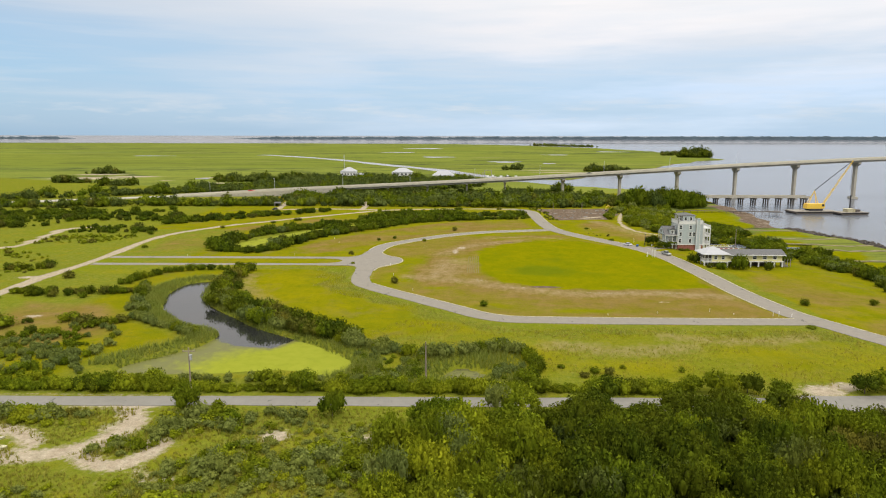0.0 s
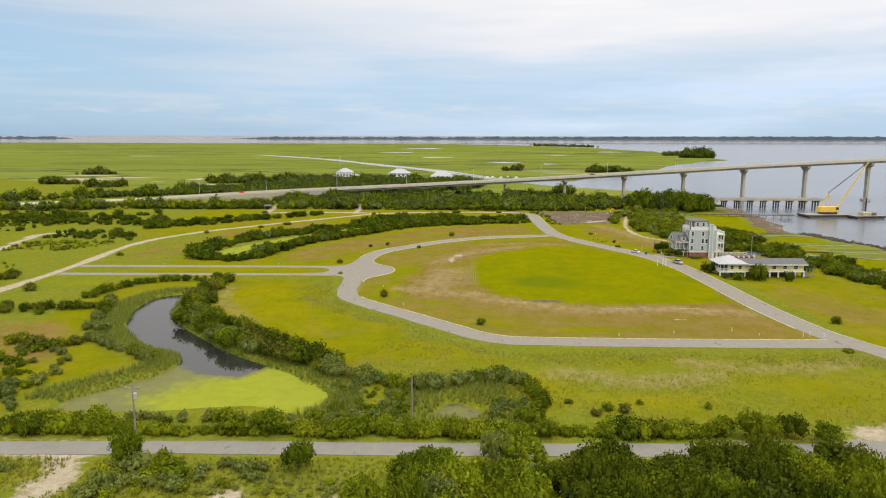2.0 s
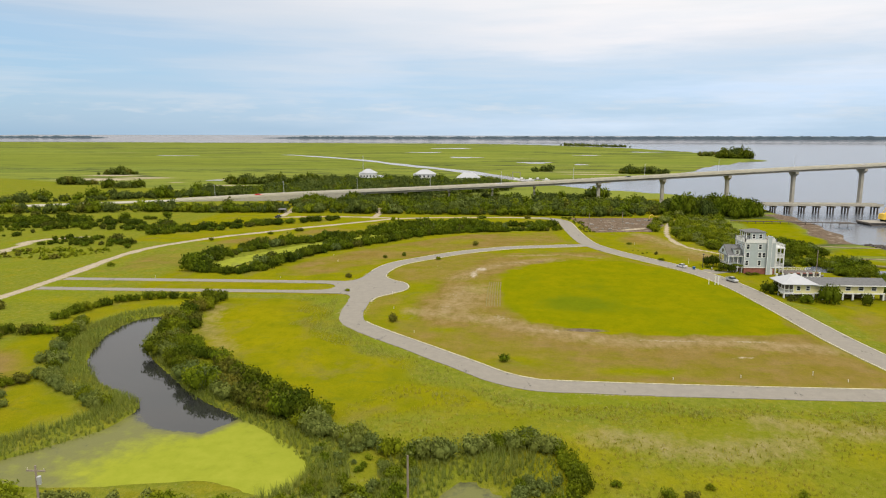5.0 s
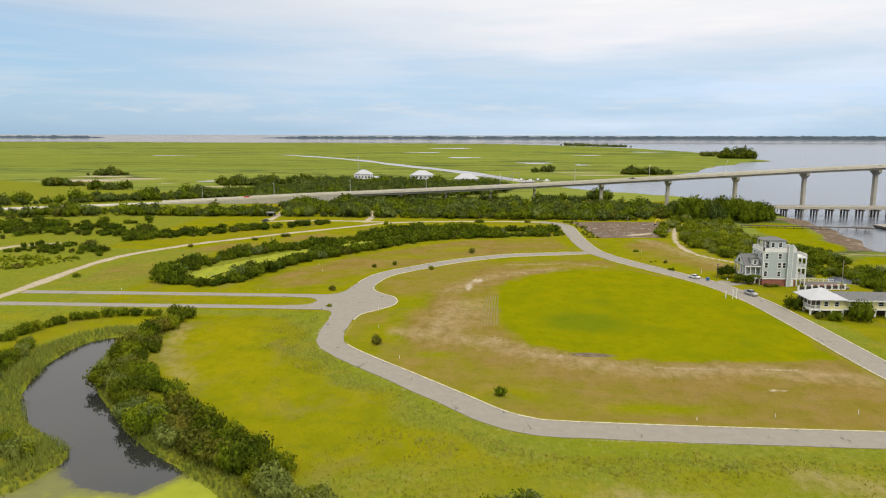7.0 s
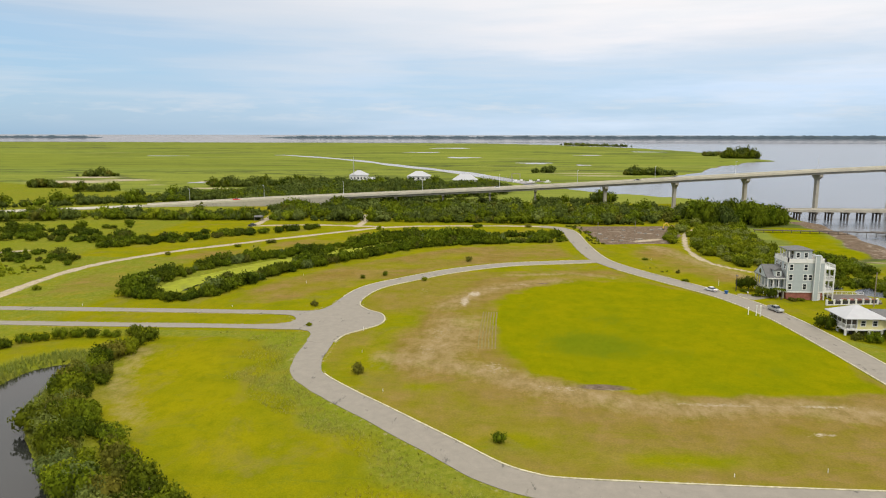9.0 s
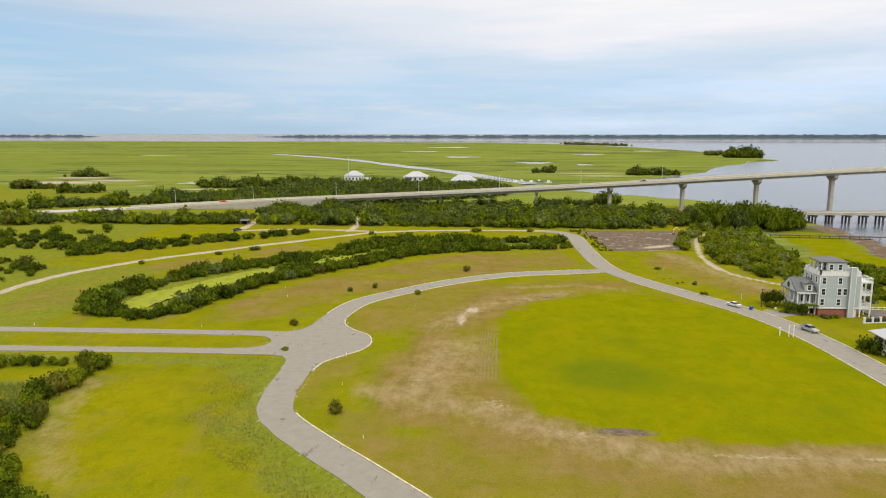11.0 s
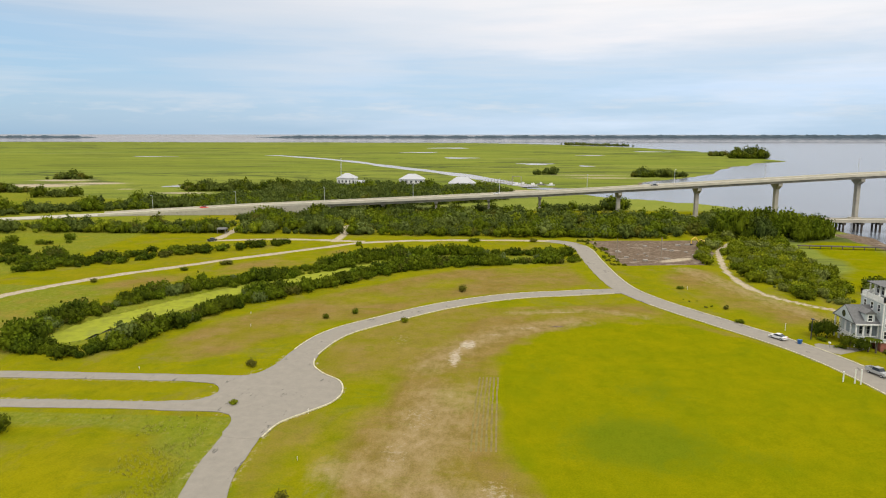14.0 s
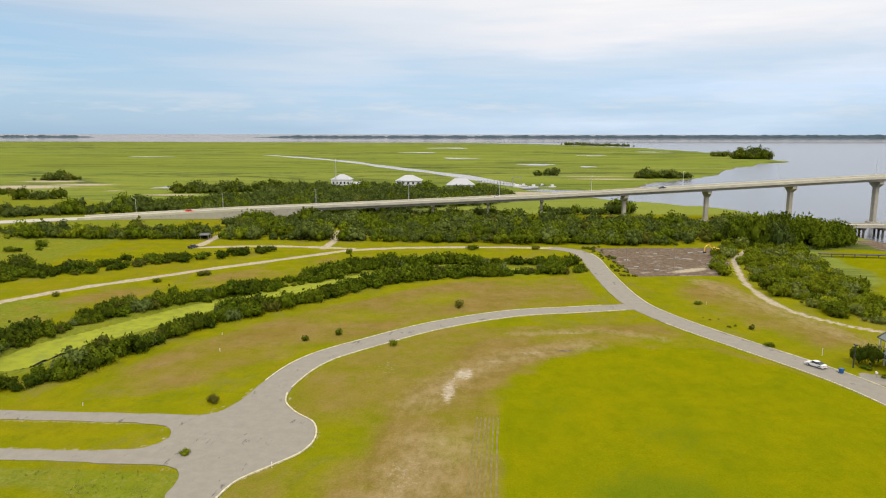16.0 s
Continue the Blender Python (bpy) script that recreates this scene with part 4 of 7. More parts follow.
def street_lamp(at, h, arm):
    t = thing("street_lamp", "slim grey steel street lamp on the bridge" if h > 6 else "short dark post lamp beside a driveway", "street lamp", at, group="bridge lamps" if h > 6 else "")
    part("pole", Geo().rod((0, 0, 0), (0, 0, h), 0.14, 0.08), STEEL if h > 6 else DARKSTEEL, t)
    if arm:
        part("arm", Geo().rod((0, 0, h - 0.1), (0, -arm, h + 0.15), 0.06), STEEL, t)
    part("lamp_head", Geo().box(-0.25, 0.25, -arm - 0.6, -arm + 0.2, h + 0.05, h + 0.28), STEEL if h > 6 else DARKSTEEL, t)
    return t


for lx in (-184, -135, -83.5, -33, 15.5, 64, 111.5, 160, 209):
    street_lamp((lx, BY + 6.0, float(deck_z(lx)) - 0.05), 8.2, 1.4)

# ---------------------------------------------------------------- trestle, dock, barges and crane
trestle = thing("low_trestle", "low concrete trestle on dark timber piles, ending in the river", "trestle", (0, 0, 0))
part("trestle_deck", Geo().box(146, 238, 468, 476, 3.5, 4.3), PIER, trestle, "pale concrete deck slab")
for yy in (468.2, 475.8):
    part("rail", Geo().box(146, 238, yy - 0.12, yy + 0.12, 4.302, 4.9), PIER, trestle)
for k in range(9):
    bx0 = 167.6 + 8.4 * k
    cap = part("bent_cap", Geo().box(bx0 - 0.7, bx0 + 0.7, 467.6, 476.4, 2.5, 3.498), DARKWOOD, trestle, "dark bent cap")
    for yy in (468.6, 472, 475.4):
        part("support_post", Geo().rod((bx0, yy, -3), (bx0, yy, 2.55), 0.5), DARKWOOD, cap)
dock = thing("old_dock", "low weathered dark timber dock over the mud", "dock")
d0, d1 = Vector((132, 415, 0.75)), Vector((188, 409, 0.75))
part("walkway", Geo().bar(d0, d1, 2.0, 0.3), DARKWOOD, dock)
part("platform", Geo().box(183, 191, 406, 412, 0.6, 0.92), DARKWOOD, dock)
for k in range(15):
    q = d0.lerp(d1, k / 14)
    part("post", Geo().rod((q.x, q.y - 1, -2.5), (q.x, q.y - 1, 1.05), 0.16), DARKWOOD, dock)


def barge(at, l, w, rz, label):
    t = thing("barge", label, "barge", at, rz, group="work barges")
    prof = [(-l / 2, 0.8), (-l / 2 + 2, -0.6), (l / 2 - 2, -0.6), (l / 2, 0.8), (l / 2, 1.5), (-l / 2, 1.5)]
    v = [(x, -w / 2, z) for x, z in prof] + [(x, w / 2, z) for x, z in prof]
    part("hull", Geo().add(v, [(i, (i + 1) % 6, 6 + (i + 1) % 6, 6 + i) for i in range(6)] + [(5, 4, 3, 2, 1, 0), (6, 7, 8, 9, 10, 11)]), HULL, t)
    part("deck_plate", Geo().box(-l / 2 + 0.2, l / 2 - 0.2, -w / 2 + 0.2, w / 2 - 0.2, 1.504, 1.56), GREYWOOD, t)
    for s in (-1, 1):
        part("fender", Geo().box(-l / 2 + 1, l / 2 - 1, s * (w / 2 + 0.12) - 0.1, s * (w / 2 + 0.12) + 0.1, 0.9, 1.3), RUBBER, t)
    return t


b1 = barge((214, 419, -1.0), 27, 12, 4, "rusty flat work barge carrying a yellow crane")
b2 = barge((233, 412, -1.0), 18, 8, 8, "low rusty deck barge with a small deckhouse")
part("deckhouse", Geo().box(-3.5, 1.5, -2, 2, 1.56, 3.2).hip(-3.5, 1.5, -2, 2, 3.2, 3.7, 0.2), KERB, b2, "small pale deckhouse")
part("engine_box", Geo().box(2.2, 5, -1.5, 1.5, 1.56, 3.0), HULL, b2)
part("spud_leg", Geo().rod((1.5, 3, -3), (1.5, 3, 11), 0.4), DARKSTEEL, b2, "dark steel spud leg")
crane = thing("crawler_crane", "yellow lattice-boom crane standing on a barge", "crane", (215.0, 419, 0.56))
crane.scale = (0.92, 0.92, 0.98)
part("upper_works", Geo().box(-5.5, 5.0, -2.4, 2.4, 1.3, 4.2).box(-5.8, -3.2, -2.5, 2.5, 1.2, 3.4), CRANEYEL, crane)
part("cab", Geo().box(3.4, 5.6, -2.6, -0.8, 1.5, 4.4), CRANEYEL, crane, "yellow cab with dark windows")
part("cab_window", Geo().box(3.7, 5.3, -2.66, -2.6, 2.7, 4.0), GLASS, crane)
for s in (-2.6, 2.6):
    part("crawler_track", Geo().box(-4.2, 4.2, s - 0.6, s + 0.6, 0.0, 1.25), DARKSTEEL, crane)
foot, tip, mast = Vector((4.5, 0, 2.2)), Vector((24.0, 3, 30.0)), Vector((-0.5, 0, 12.0))
boom = Geo()
for a, b in ((-0.8, -0.8), (0.8, -0.8), (0.8, 0.8), (-0.8, 0.8)):
    boom.bar(foot + Vector((0, a, b * 0.7)), tip + Vector((0, a * 0.5, b * 0.4)), 0.15)
for k in range(22):
    p, q = foot.lerp(tip, k / 22), foot.lerp(tip, (k + 1) / 22)
    s = 1 if k % 2 else -1
    for y in (-0.7, 0.7):
        boom.bar(p + Vector((0, y, 0.5 * s)), q + Vector((0, y, -0.5 * s)), 0.09)
part("lattice_boom", boom, CRANEYEL, crane)
part("gantry", Geo().bar((-4.5, -1.4, 4), mast, 0.3).bar((-4.5, 1.4, 4), mast, 0.3).bar((1.8, -1.4, 4), mast, 0.3).bar((1.8, 1.4, 4), mast, 0.3), CRANEYEL, crane, "yellow gantry frame")
part("pendant_cable", Geo().bar(mast, tip, 0.16).bar(mast + Vector((0, 0.8, 0)), tip + Vector((0, 0.5, 0)), 0.16), DARKSTEEL, crane)
part("hoist_cable", Geo().bar(tip, (tip.x, tip.y, 12), 0.1), DARKSTEEL, crane)

# ---------------------------------------------------------------- houses


def window(parent, x, z, w, h, y, face="s", mat=WHITE):
    """A framed window on a wall at y (face s or n) or x (face w or e)."""
    fr, gl = Geo(), Geo()
    t, o = 0.17, {"s": -1, "w": -1, "e": 1}[face]
    a0, a1 = sorted((y, y + o * 0.09))
    g0, g1 = sorted((y + o * 0.005, y + o * 0.035))
    bars = [(x - w / 2 - t, x - w / 2, z - h / 2 - t, z + h / 2 + t), (x + w / 2, x + w / 2 + t, z - h / 2 - t, z + h / 2 + t), (x - w / 2, x + w / 2, z - h / 2 - t, z - h / 2), (x - w / 2, x + w / 2, z + h / 2, z + h / 2 + t), (x - w / 2, x + w / 2, z - 0.035, z + 0.035)]
    for x0, x1, z0, z1 in bars:
        fr.box(x0, x1, a0, a1, z0, z1) if face == "s" else fr.box(a0, a1, x0, x1, z0, z1)
    gl.box(x - w / 2, x + w / 2, g0, g1, z - h / 2, z + h / 2) if face == "s" else gl.box(g0, g1, x - w / 2, x + w / 2, z - h / 2, z + h / 2)
    wi = part("window", fr, mat, parent)
    part("pane", gl, GLASS, wi)


def railing(parent, p, q, h=1.0, step=0.45, name="railing"):
    p, q = Vector(p), Vector(q)
    r = Geo().bar(p + Vector((0, 0, h)), q + Vector((0, 0, h)), 0.12).bar(p + Vector((0, 0, 0.15)), q + Vector((0, 0, 0.15)), 0.1)
    n = max(2, int((q - p).length / step))
    for i in range(n + 1):
        m = p.lerp(q, i / n)
        r.bar(m, m + Vector((0, 0, h)), 0.09)
    part(name, r, WHITE, parent)


house = thing("tall_house", "tall blue-grey house with white trim and a roof deck", "house", (90, 279, -0.95))
part("brick_base", Geo().box(0.15, 9.9, 0.12, 8.9, 0, 2.4), BRICK, house, "red brick ground floor")
part("wall", Geo().box(0, 10, 0, 9, 2.4, 10.8), SIDING, house, "blue-grey clapboard walls")
trim = Geo().box(-0.12, 10.12, -0.12, 9.12, 2.3, 2.62).box(-0.15, 10.15, -0.15, 9.15, 10.6, 10.95)
for cx_ in (-0.06, 9.9):
    trim.box(cx_ - 0.02, cx_ + 0.18, -0.07, 0.2, 2.62, 10.6)
part("corner_trim", trim, WHITE, house, "white trim boards")
part("garage_door", Geo().box(8.6, 9.4, 0.02, 0.118, 0.1, 2.1), WHITE, house)
for k in range(24):
    part("siding_board", Geo().box(0.2, 9.7, -0.022, -0.001, 2.75 + 0.32 * k, 2.79 + 0.32 * k), SIDING, house)
for x, z in ((1.0, 9.4), (4.9, 9.4), (1.0, 6.6), (4.9, 6.6), (6.3, 6.6), (0.9, 3.95), (4.9, 3.95)):
    window(house, x, z, 0.85, 1.5, 0, "s")
for y in (1.8, 4.5, 7.2):
    window(house, y, 9.4, 0.85, 1.4, 0, "w")
for z in (3.9, 6.7):
    for y in (2.2, 6.6):
        window(house, y, z, 1.6, 2.0, 10, "e")
chim = part("chimney", Geo().box(7.1, 8.4, -0.75, -0.001, 0, 12.7).box(7.0, 8.5, -0.85, 0.1, 12.7, 12.95), SIDING, house, "blue-grey boxed chimney")
part("chimney_trim", Geo().box(7.04, 7.2, -0.8, -0.6, 0, 12.6).box(8.3, 8.46, -0.8, -0.6, 0, 12.6), WHITE, chim)
part("roof_deck", Geo().box(0.1, 9.9, 0.1, 8.9, 10.952, 11.05), GREYWOOD, house)
para = Geo()
for (x0, y0), (x1, y1) in (((0, 0), (10, 0)), ((10, 0), (10, 9)), ((10, 9), (0, 9)), ((0, 9), (0, 0))):
    para.bar((x0, y0, 11.4), (x1, y1, 11.4), 0.14, 0.85)
    for k in range(5):
        px, py = x0 + (x1 - x0) * k / 4, y0 + (y1 - y0) * k / 4
        para.box(px - 0.17, px + 0.17, py - 0.17, py + 0.17, 10.95, 12.15)
part("parapet", para, WHITE, house, "white roof-deck parapet with posts")
pent = part("penthouse", Geo().box(2.2, 7.0, 1.6, 7.6, 11.05, 13.9), SIDING, house, "small blue-grey rooftop room")
part("penthouse_roof", Geo().hip(0.7, 7.0, 1.6, 7.6, 13.9, 14.9, 0.35), SHINGLE, house, "grey shingled hip roof")
for py in (1.75, 3.6, 5.6, 7.4):
    part("penthouse_post", Geo().box(0.75, 0.98, py - 0.12, py + 0.12, 11.05, 13.9), WHITE, house)
for k, y in enumerate((2.7, 4.6, 6.5)):
    window(pent, y, 12.6, 1.2, 1.9, 2.2, "w")
for x in (3.2, 5.4):
    window(pent, x, 12.6, 0.85, 1.3, 1.6, "s")
# two white galleries on the river side
gal = part("gallery", Geo().box(10.0, 13, 0.2, 8.8, 2.3, 2.6).box(10.0, 13, 0.2, 8.8, 5.6, 5.85).box(10.0, 13.1, 0.1, 8.9, 8.85, 9.1), WHITE, house, "white two-storey gallery")
for px in (10.4, 12.85):
    for py in (0.3, 3.1, 5.9, 8.7):
        part("gallery_post", Geo().box(px - 0.15, px + 0.15, py - 0.15, py + 0.15, 0, 9.0), WHITE, gal)
for z in (2.6, 5.85, 9.1):
    railing(house, (10.1, 0.25, z), (12.9, 0.25, z))
    railing(house, (12.95, 0.3, z), (12.95, 8.7, z))
# lower wing with porch, gable and dormer
part("wing_wall", Geo().box(-3.3, -0.02, 3.0, 10, 2.4, 6.0), SIDING, house)
part("porch_floor", Geo().box(-4.9, -0.02, 0.8, 10.2, 2.15, 2.4), WHITE, house)
part("wing_base", Geo().box(-3.2, -0.02, 4.0, 9.8, 0, 2.15), BRICK, house)
part("wing_roof", Geo().gable(-4.7, -0.1, 1.0, 10.0, 5.95, 9.3, "x", 0.45), SHINGLE, house, "steep grey shingled gable roof")
part("gable_front", Geo().add([(-5.16, 1.4, 6.2), (-5.16, 9.6, 6.2), (-5.16, 5.5, 9.05), (-5.22, 1.4, 6.2), (-5.22, 9.6, 6.2), (-5.22, 5.5, 9.05)], [(0, 1, 2), (5, 4, 3), (0, 3, 4, 1), (1, 4, 5, 2), (2, 5, 3, 0)]), SIDING, house)
part("gable_window", Geo().rod((-5.25, 5.5, 7.3), (-5.20, 5.5, 7.3), 0.75, 0.75, 16), GLASS, house, "half-round gable window")
part("eave_trim", Geo().box(-5.1, 0, 0.54, 0.66, 5.9, 6.2), WHITE, house)
dorm = part("dormer", Geo().box(-2.9, -0.9, 1.3, 4.5, 6.4, 8.2), SIDING, house, "dormer with white trim")
part("dormer_roof", Geo().gable(-2.9, -0.9, 1.3, 4.9, 8.2, 9.1, "y", 0.25, 0.1), SHINGLE, dorm)
window(dorm, -1.9, 7.3, 0.8, 1.2, 1.3, "s")
for px in (-4.7, -3.2, -1.7, -0.2):
    part("porch_post", Geo().box(px - 0.14, px + 0.14, 0.9, 1.18, 0, 5.95), WHITE, house)
for py in (3.2, 5.5, 7.8, 9.9):
    part("porch_post", Geo().box(-4.8, -4.55, py - 0.14, py + 0.14, 0, 5.95), WHITE, house)
railing(house, (-4.7, 1.0, 2.4), (-0.2, 1.0, 2.4))
railing(house, (-4.7, 1.0, 2.4), (-4.7, 9.9, 2.4))
for x in (-2.6, -1.0):
    window(house, x, 4.3, 0.9, 1.7, 3.0, "s")

fence = thing("garden_wall", "low white garden wall with dark picket panels", "wall", (98.5, 273.2, -0.9), 9)
for k in range(8):
    part("wall_post", Geo().box(2.1 * k - 0.22, 2.1 * k + 0.22, -0.22, 0.22, 0, 1.5).box(2.1 * k - 0.28, 2.1 * k + 0.28, -0.28, 0.28, 1.5, 1.62), WHITE, fence)
for k in range(7):
    part("wall_panel", Geo().box(2.1 * k + 0.22, 2.1 * k + 1.88, -0.06, 0.06, 0.35, 1.25), DARKSTEEL, fence, "dark picket panel")
    part("wall_base", Geo().box(2.1 * k + 0.22, 2.1 * k + 1.88, -0.15, 0.15, 0, 0.35), WHITE, fence)
terrace = thing("terrace", "raised dark brown terrace with planters beside the house", "terrace", (103.4, 279, -0.95))
part("terrace_slab", Geo().box(0, 11, -3.5, 6, 0, 0.55), HULL, terrace)
for k in range(5):
    part("planter", Geo().box(1 + 2 * k, 2 + 2 * k, -2.6, -1.6, 0.552, 1.2), BRICK, terrace)
railing(terrace, (0.3, 5.9, 0.55), (10.8, 5.9, 0.55), 0.8, 1.4)

cottage = thing("stilt_house", "pale yellow single-storey house raised on white stilts", "house", (87.6, 241.6, -0.75))
part("floor_slab", Geo().box(0, 8.4, 0, 8, 1.75, 2.05).box(8.42, 28, 1, 8, 1.75, 2.05), WHITE, cottage)
part("pavilion_wall", Geo().box(2.6, 8.4, 0.3, 7.7, 2.05, 4.5), YELLOW, cottage)
part("pavilion_roof", Geo().hip(0, 8.4, 0, 8, 4.5, 6.9, 0.7), METALROOF, cottage, "white metal hip roof")
part("wing_wall", Geo().box(8.42, 27.6, 1.3, 7.7, 2.05, 4.2), YELLOW, cottage)
part("wing_roof", Geo().gable(8.0, 28, 1, 8, 4.2, 5.8, "x", 0.6), SHINGLE, cottage, "dark grey shingled roof")
part("roof_fascia", Geo().box(7.9, 28.5, 0.3, 0.38, 4.1, 4.38), WHITE, cottage)
for x in [0.2, 2.6, 5.4, 8.2] + [11.2 + 2.75 * k for k in range(7)]:
    for y in ((0.25, 4, 7.7) if x < 9 else (1.3, 7.6)):
        part("stilt", Geo().box(x - 0.2, x + 0.2, y - 0.2, y + 0.2, 0, 1.75), WHITE, cottage)
for x in (0.2, 1.4, 2.6):
    part("porch_post", Geo().box(x - 0.08, x + 0.08, 0.15, 0.31, 2.05, 4.5), WHITE, cottage)
for y in (2.2, 4.2, 6.2, 7.6):
    part("porch_post", Geo().box(0.12, 0.28, y - 0.08, y + 0.08, 2.05, 4.5), WHITE, cottage)
railing(cottage, (0.2, 0.25, 2.05), (2.6, 0.25, 2.05))
railing(cottage, (0.2, 0.25, 2.05), (0.2, 7.6, 2.05))
for y0, y1 in ((0.4, 2.1), (2.3, 4.1), (4.3, 6.1), (6.3, 7.5)):
    part("porch_screen", Geo().box(0.3, 0.36, y0, y1, 2.9, 4.4), DARKWOOD, cottage, "dark brown porch screen")
for x0, x1 in ((0.4, 1.3), (1.5, 2.5)):
    part("porch_screen", Geo().box(x0, x1, 0.32, 0.38, 2.9, 4.4), DARKWOOD, cottage, "dark brown porch screen")
# dark blocks added between the stilts to deepen the underfloor shade
part("store_wall", Geo().box(9.5, 26.5, 3.6, 7.2, 0, 1.745), DARKWOOD, cottage, "dark block that stands in for the shade under the floor")
part("store_wall", Geo().box(2.8, 8.0, 2.2, 7.2, 0, 1.745), DARKWOOD, cottage, "dark block that stands in for the shade under the floor")
for x in (28.6, 29.6, 30.6):
    part("landing_post", Geo().box(x - 0.1, x + 0.1, 1.3, 1.5, 0, 2.9), GREYWOOD, cottage)
for x in (4.0, 6.6):
    window(cottage, x, 3.4, 0.9, 1.1, 0.3, "s")
for x in (11, 14.5, 18, 21.5, 25):
    window(cottage, x, 3.3, 1.2, 1.0, 1.3, "s")
part("stair", Geo().add([(27.9, 2, 0), (30.5, 2, 0), (27.9, 2, 1.9), (27.9, 3.4, 0), (30.5, 3.4, 0), (27.9, 3.4, 1.9)], [(0, 1, 2), (5, 4, 3), (0, 3, 4, 1), (1, 4, 5, 2), (2, 5, 3, 0)]), GREYWOOD, cottage)


def utility_pole(at, h, label, cross=True):
    t = thing("utility_pole", label, "utility pole", at, group="utility poles")
    part("pole", Geo().rod((0, 0, -0.5), (0, 0, h), 0.16, 0.11), POLEWOOD, t)
    if cross:
        part("crossarm", Geo().box(-1.1, 1.1, -0.06, 0.06, h - 0.7, h - 0.55), POLEWOOD, t)
        for x in (-0.95, 0.95):
            part("insulator", Geo().rod((x, 0, h - 0.55), (x, 0, h - 0.3), 0.07), KERB, t)
    part("transformer", Geo().rod((0.3, 0, h - 2.2), (0.3, 0, h - 1.3), 0.25, n=10), STEEL, t, "grey transformer can") if cross else None
    return t


utility_pole((-45.8, 115.6, 0), 8.6, "leaning weathered utility pole beside the grey lane")
utility_pole((-5.0, 121.8, 0), 8.0, "thin weathered pole standing among the reeds", False)
utility_pole((110.5, 272.5, -0.9), 9.5, "weathered utility pole behind the white garden wall", False)
utility_pole((54.2, 381, 0), 8.0, "thin pole at the edge of the bare lot", False)
utility_pole((70, 382, 0), 8.5, "thin pole standing in the bare lot", False)

# ---------------------------------------------------------------- white houses in the trees, mast, marina
for (x, y, l, w, h, rh, lab) in ((-107.5, 716, 15, 12, 8.2, 12.4, "white two-storey house with galleries among trees"), (-53, 718, 20, 14, 7.4, 11.8, "white house with a broad pale hip roof among trees"), (-11, 712, 21, 12, 4.6, 9.6, "long white marina building with a metal roof")):
    t = thing("white_house", lab, "house", (x, y, -0.4), group="white marsh houses")
    part("wall", Geo().box(-l / 2, l / 2, -w / 2, w / 2, 0, h), WHITE, t)
    part("roof", Geo().hip(-l / 2, l / 2, -w / 2, w / 2, h, rh, 0.8), METALROOF, t, "pale metal hip roof")
    for z in ((2.2, 5.6) if h > 6 else (2.4,)):
        for k in range(5):
            window(t, -l / 2 + l * (k + 0.5) / 5, z, l / 11, 1.7, -w / 2, "s")
        part("gallery_floor", Geo().box(-l / 2, l / 2, -w / 2 - 1.6, -w / 2 - 0.1, z - 1.4, z - 1.2), WHITE, t)
    for k in range(6):
        xx = -l / 2 + 0.2 + (l - 0.4) * k / 5
        part("gallery_post", Geo().box(xx - 0.15, xx + 0.15, -w / 2 - 1.6, -w / 2 - 1.3, 0, h), WHITE, t)
shed = thing("white_shed", "small white outbuilding beside the white house", "shed", (-95.5, 713, -0.4))
part("wall", Geo().box(-3, 3, -3, 3, 0, 4.4), WHITE, shed)
part("roof", Geo().gable(-3, 3, -3, 3, 4.4, 6.6, "x"), METALROOF, shed)
radio = thing("radio_mast", "slim grey lattice radio mast beside the white house", "mast", (-111, 708, -0.4))
mg = Geo()
for a in (0, 2.1, 4.2):
    mg.rod((0.5 * math.cos(a), 0.5 * math.sin(a), 0), (0.3 * math.cos(a), 0.3 * math.sin(a), 25), 0.09, 0.07, 5)
for k in range(24):
    mg.bar((0.5, 0, k), (-0.25, 0.4, k + 1), 0.07).bar((-0.25, 0.4, k), (-0.25, -0.4, k + 1), 0.07)
part("lattice", mg, STEEL, radio)
marina = thing("marina_dock", "grey timber marina dock on tall piles in the creek", "dock", (0, 0, -0.4))
part("walkway", Geo().box(2, 34, 770, 773, 1.6, 1.9), GREYWOOD, marina)
part("float_dock", Geo().box(28, 70, 752, 755, 0.1, 0.5), GREYWOOD, marina)
for k in range(12):
    part("support_post", Geo().rod((3 + 2.8 * k, 769.6, -1.5), (3 + 2.8 * k, 769.6, 4.6), 0.22), GREYWOOD, marina)
part("hoist_frame", Geo().bar((33, 768, 0), (33, 768, 7), 0.5).bar((41, 768, 0), (41, 768, 7), 0.5).bar((33, 768, 7), (41, 768, 7), 0.5), GREYWOOD, marina)


def boat(at, rz, l, mat, label):
    t = thing("motor_boat", label, "boat", at, rz, group="moored boats")
    w = l * 0.3
    o = [(-l / 2, -w / 2), (l * 0.2, -w / 2), (l / 2, 0), (l * 0.2, w / 2), (-l / 2, w / 2)]
    v = [(x * 0.9, y * 0.75, -0.3) for x, y in o] + [(x, y, 0.9) for x, y in o]
    part("hull", Geo().add(v, [(i, (i + 1) % 5, 5 + (i + 1) % 5, 5 + i) for i in range(5)] + [(4, 3, 2, 1, 0), (5, 6, 7, 8, 9)]), mat, t)
    part("cabin", Geo().box(-l * 0.15, l * 0.15, -w * 0.32, w * 0.32, 0.9, 2.3), WHITE, t)
    part("windscreen", Geo().box(l * 0.151, l * 0.17, -w * 0.3, w * 0.3, 1.3, 2.1), GLASS, t)


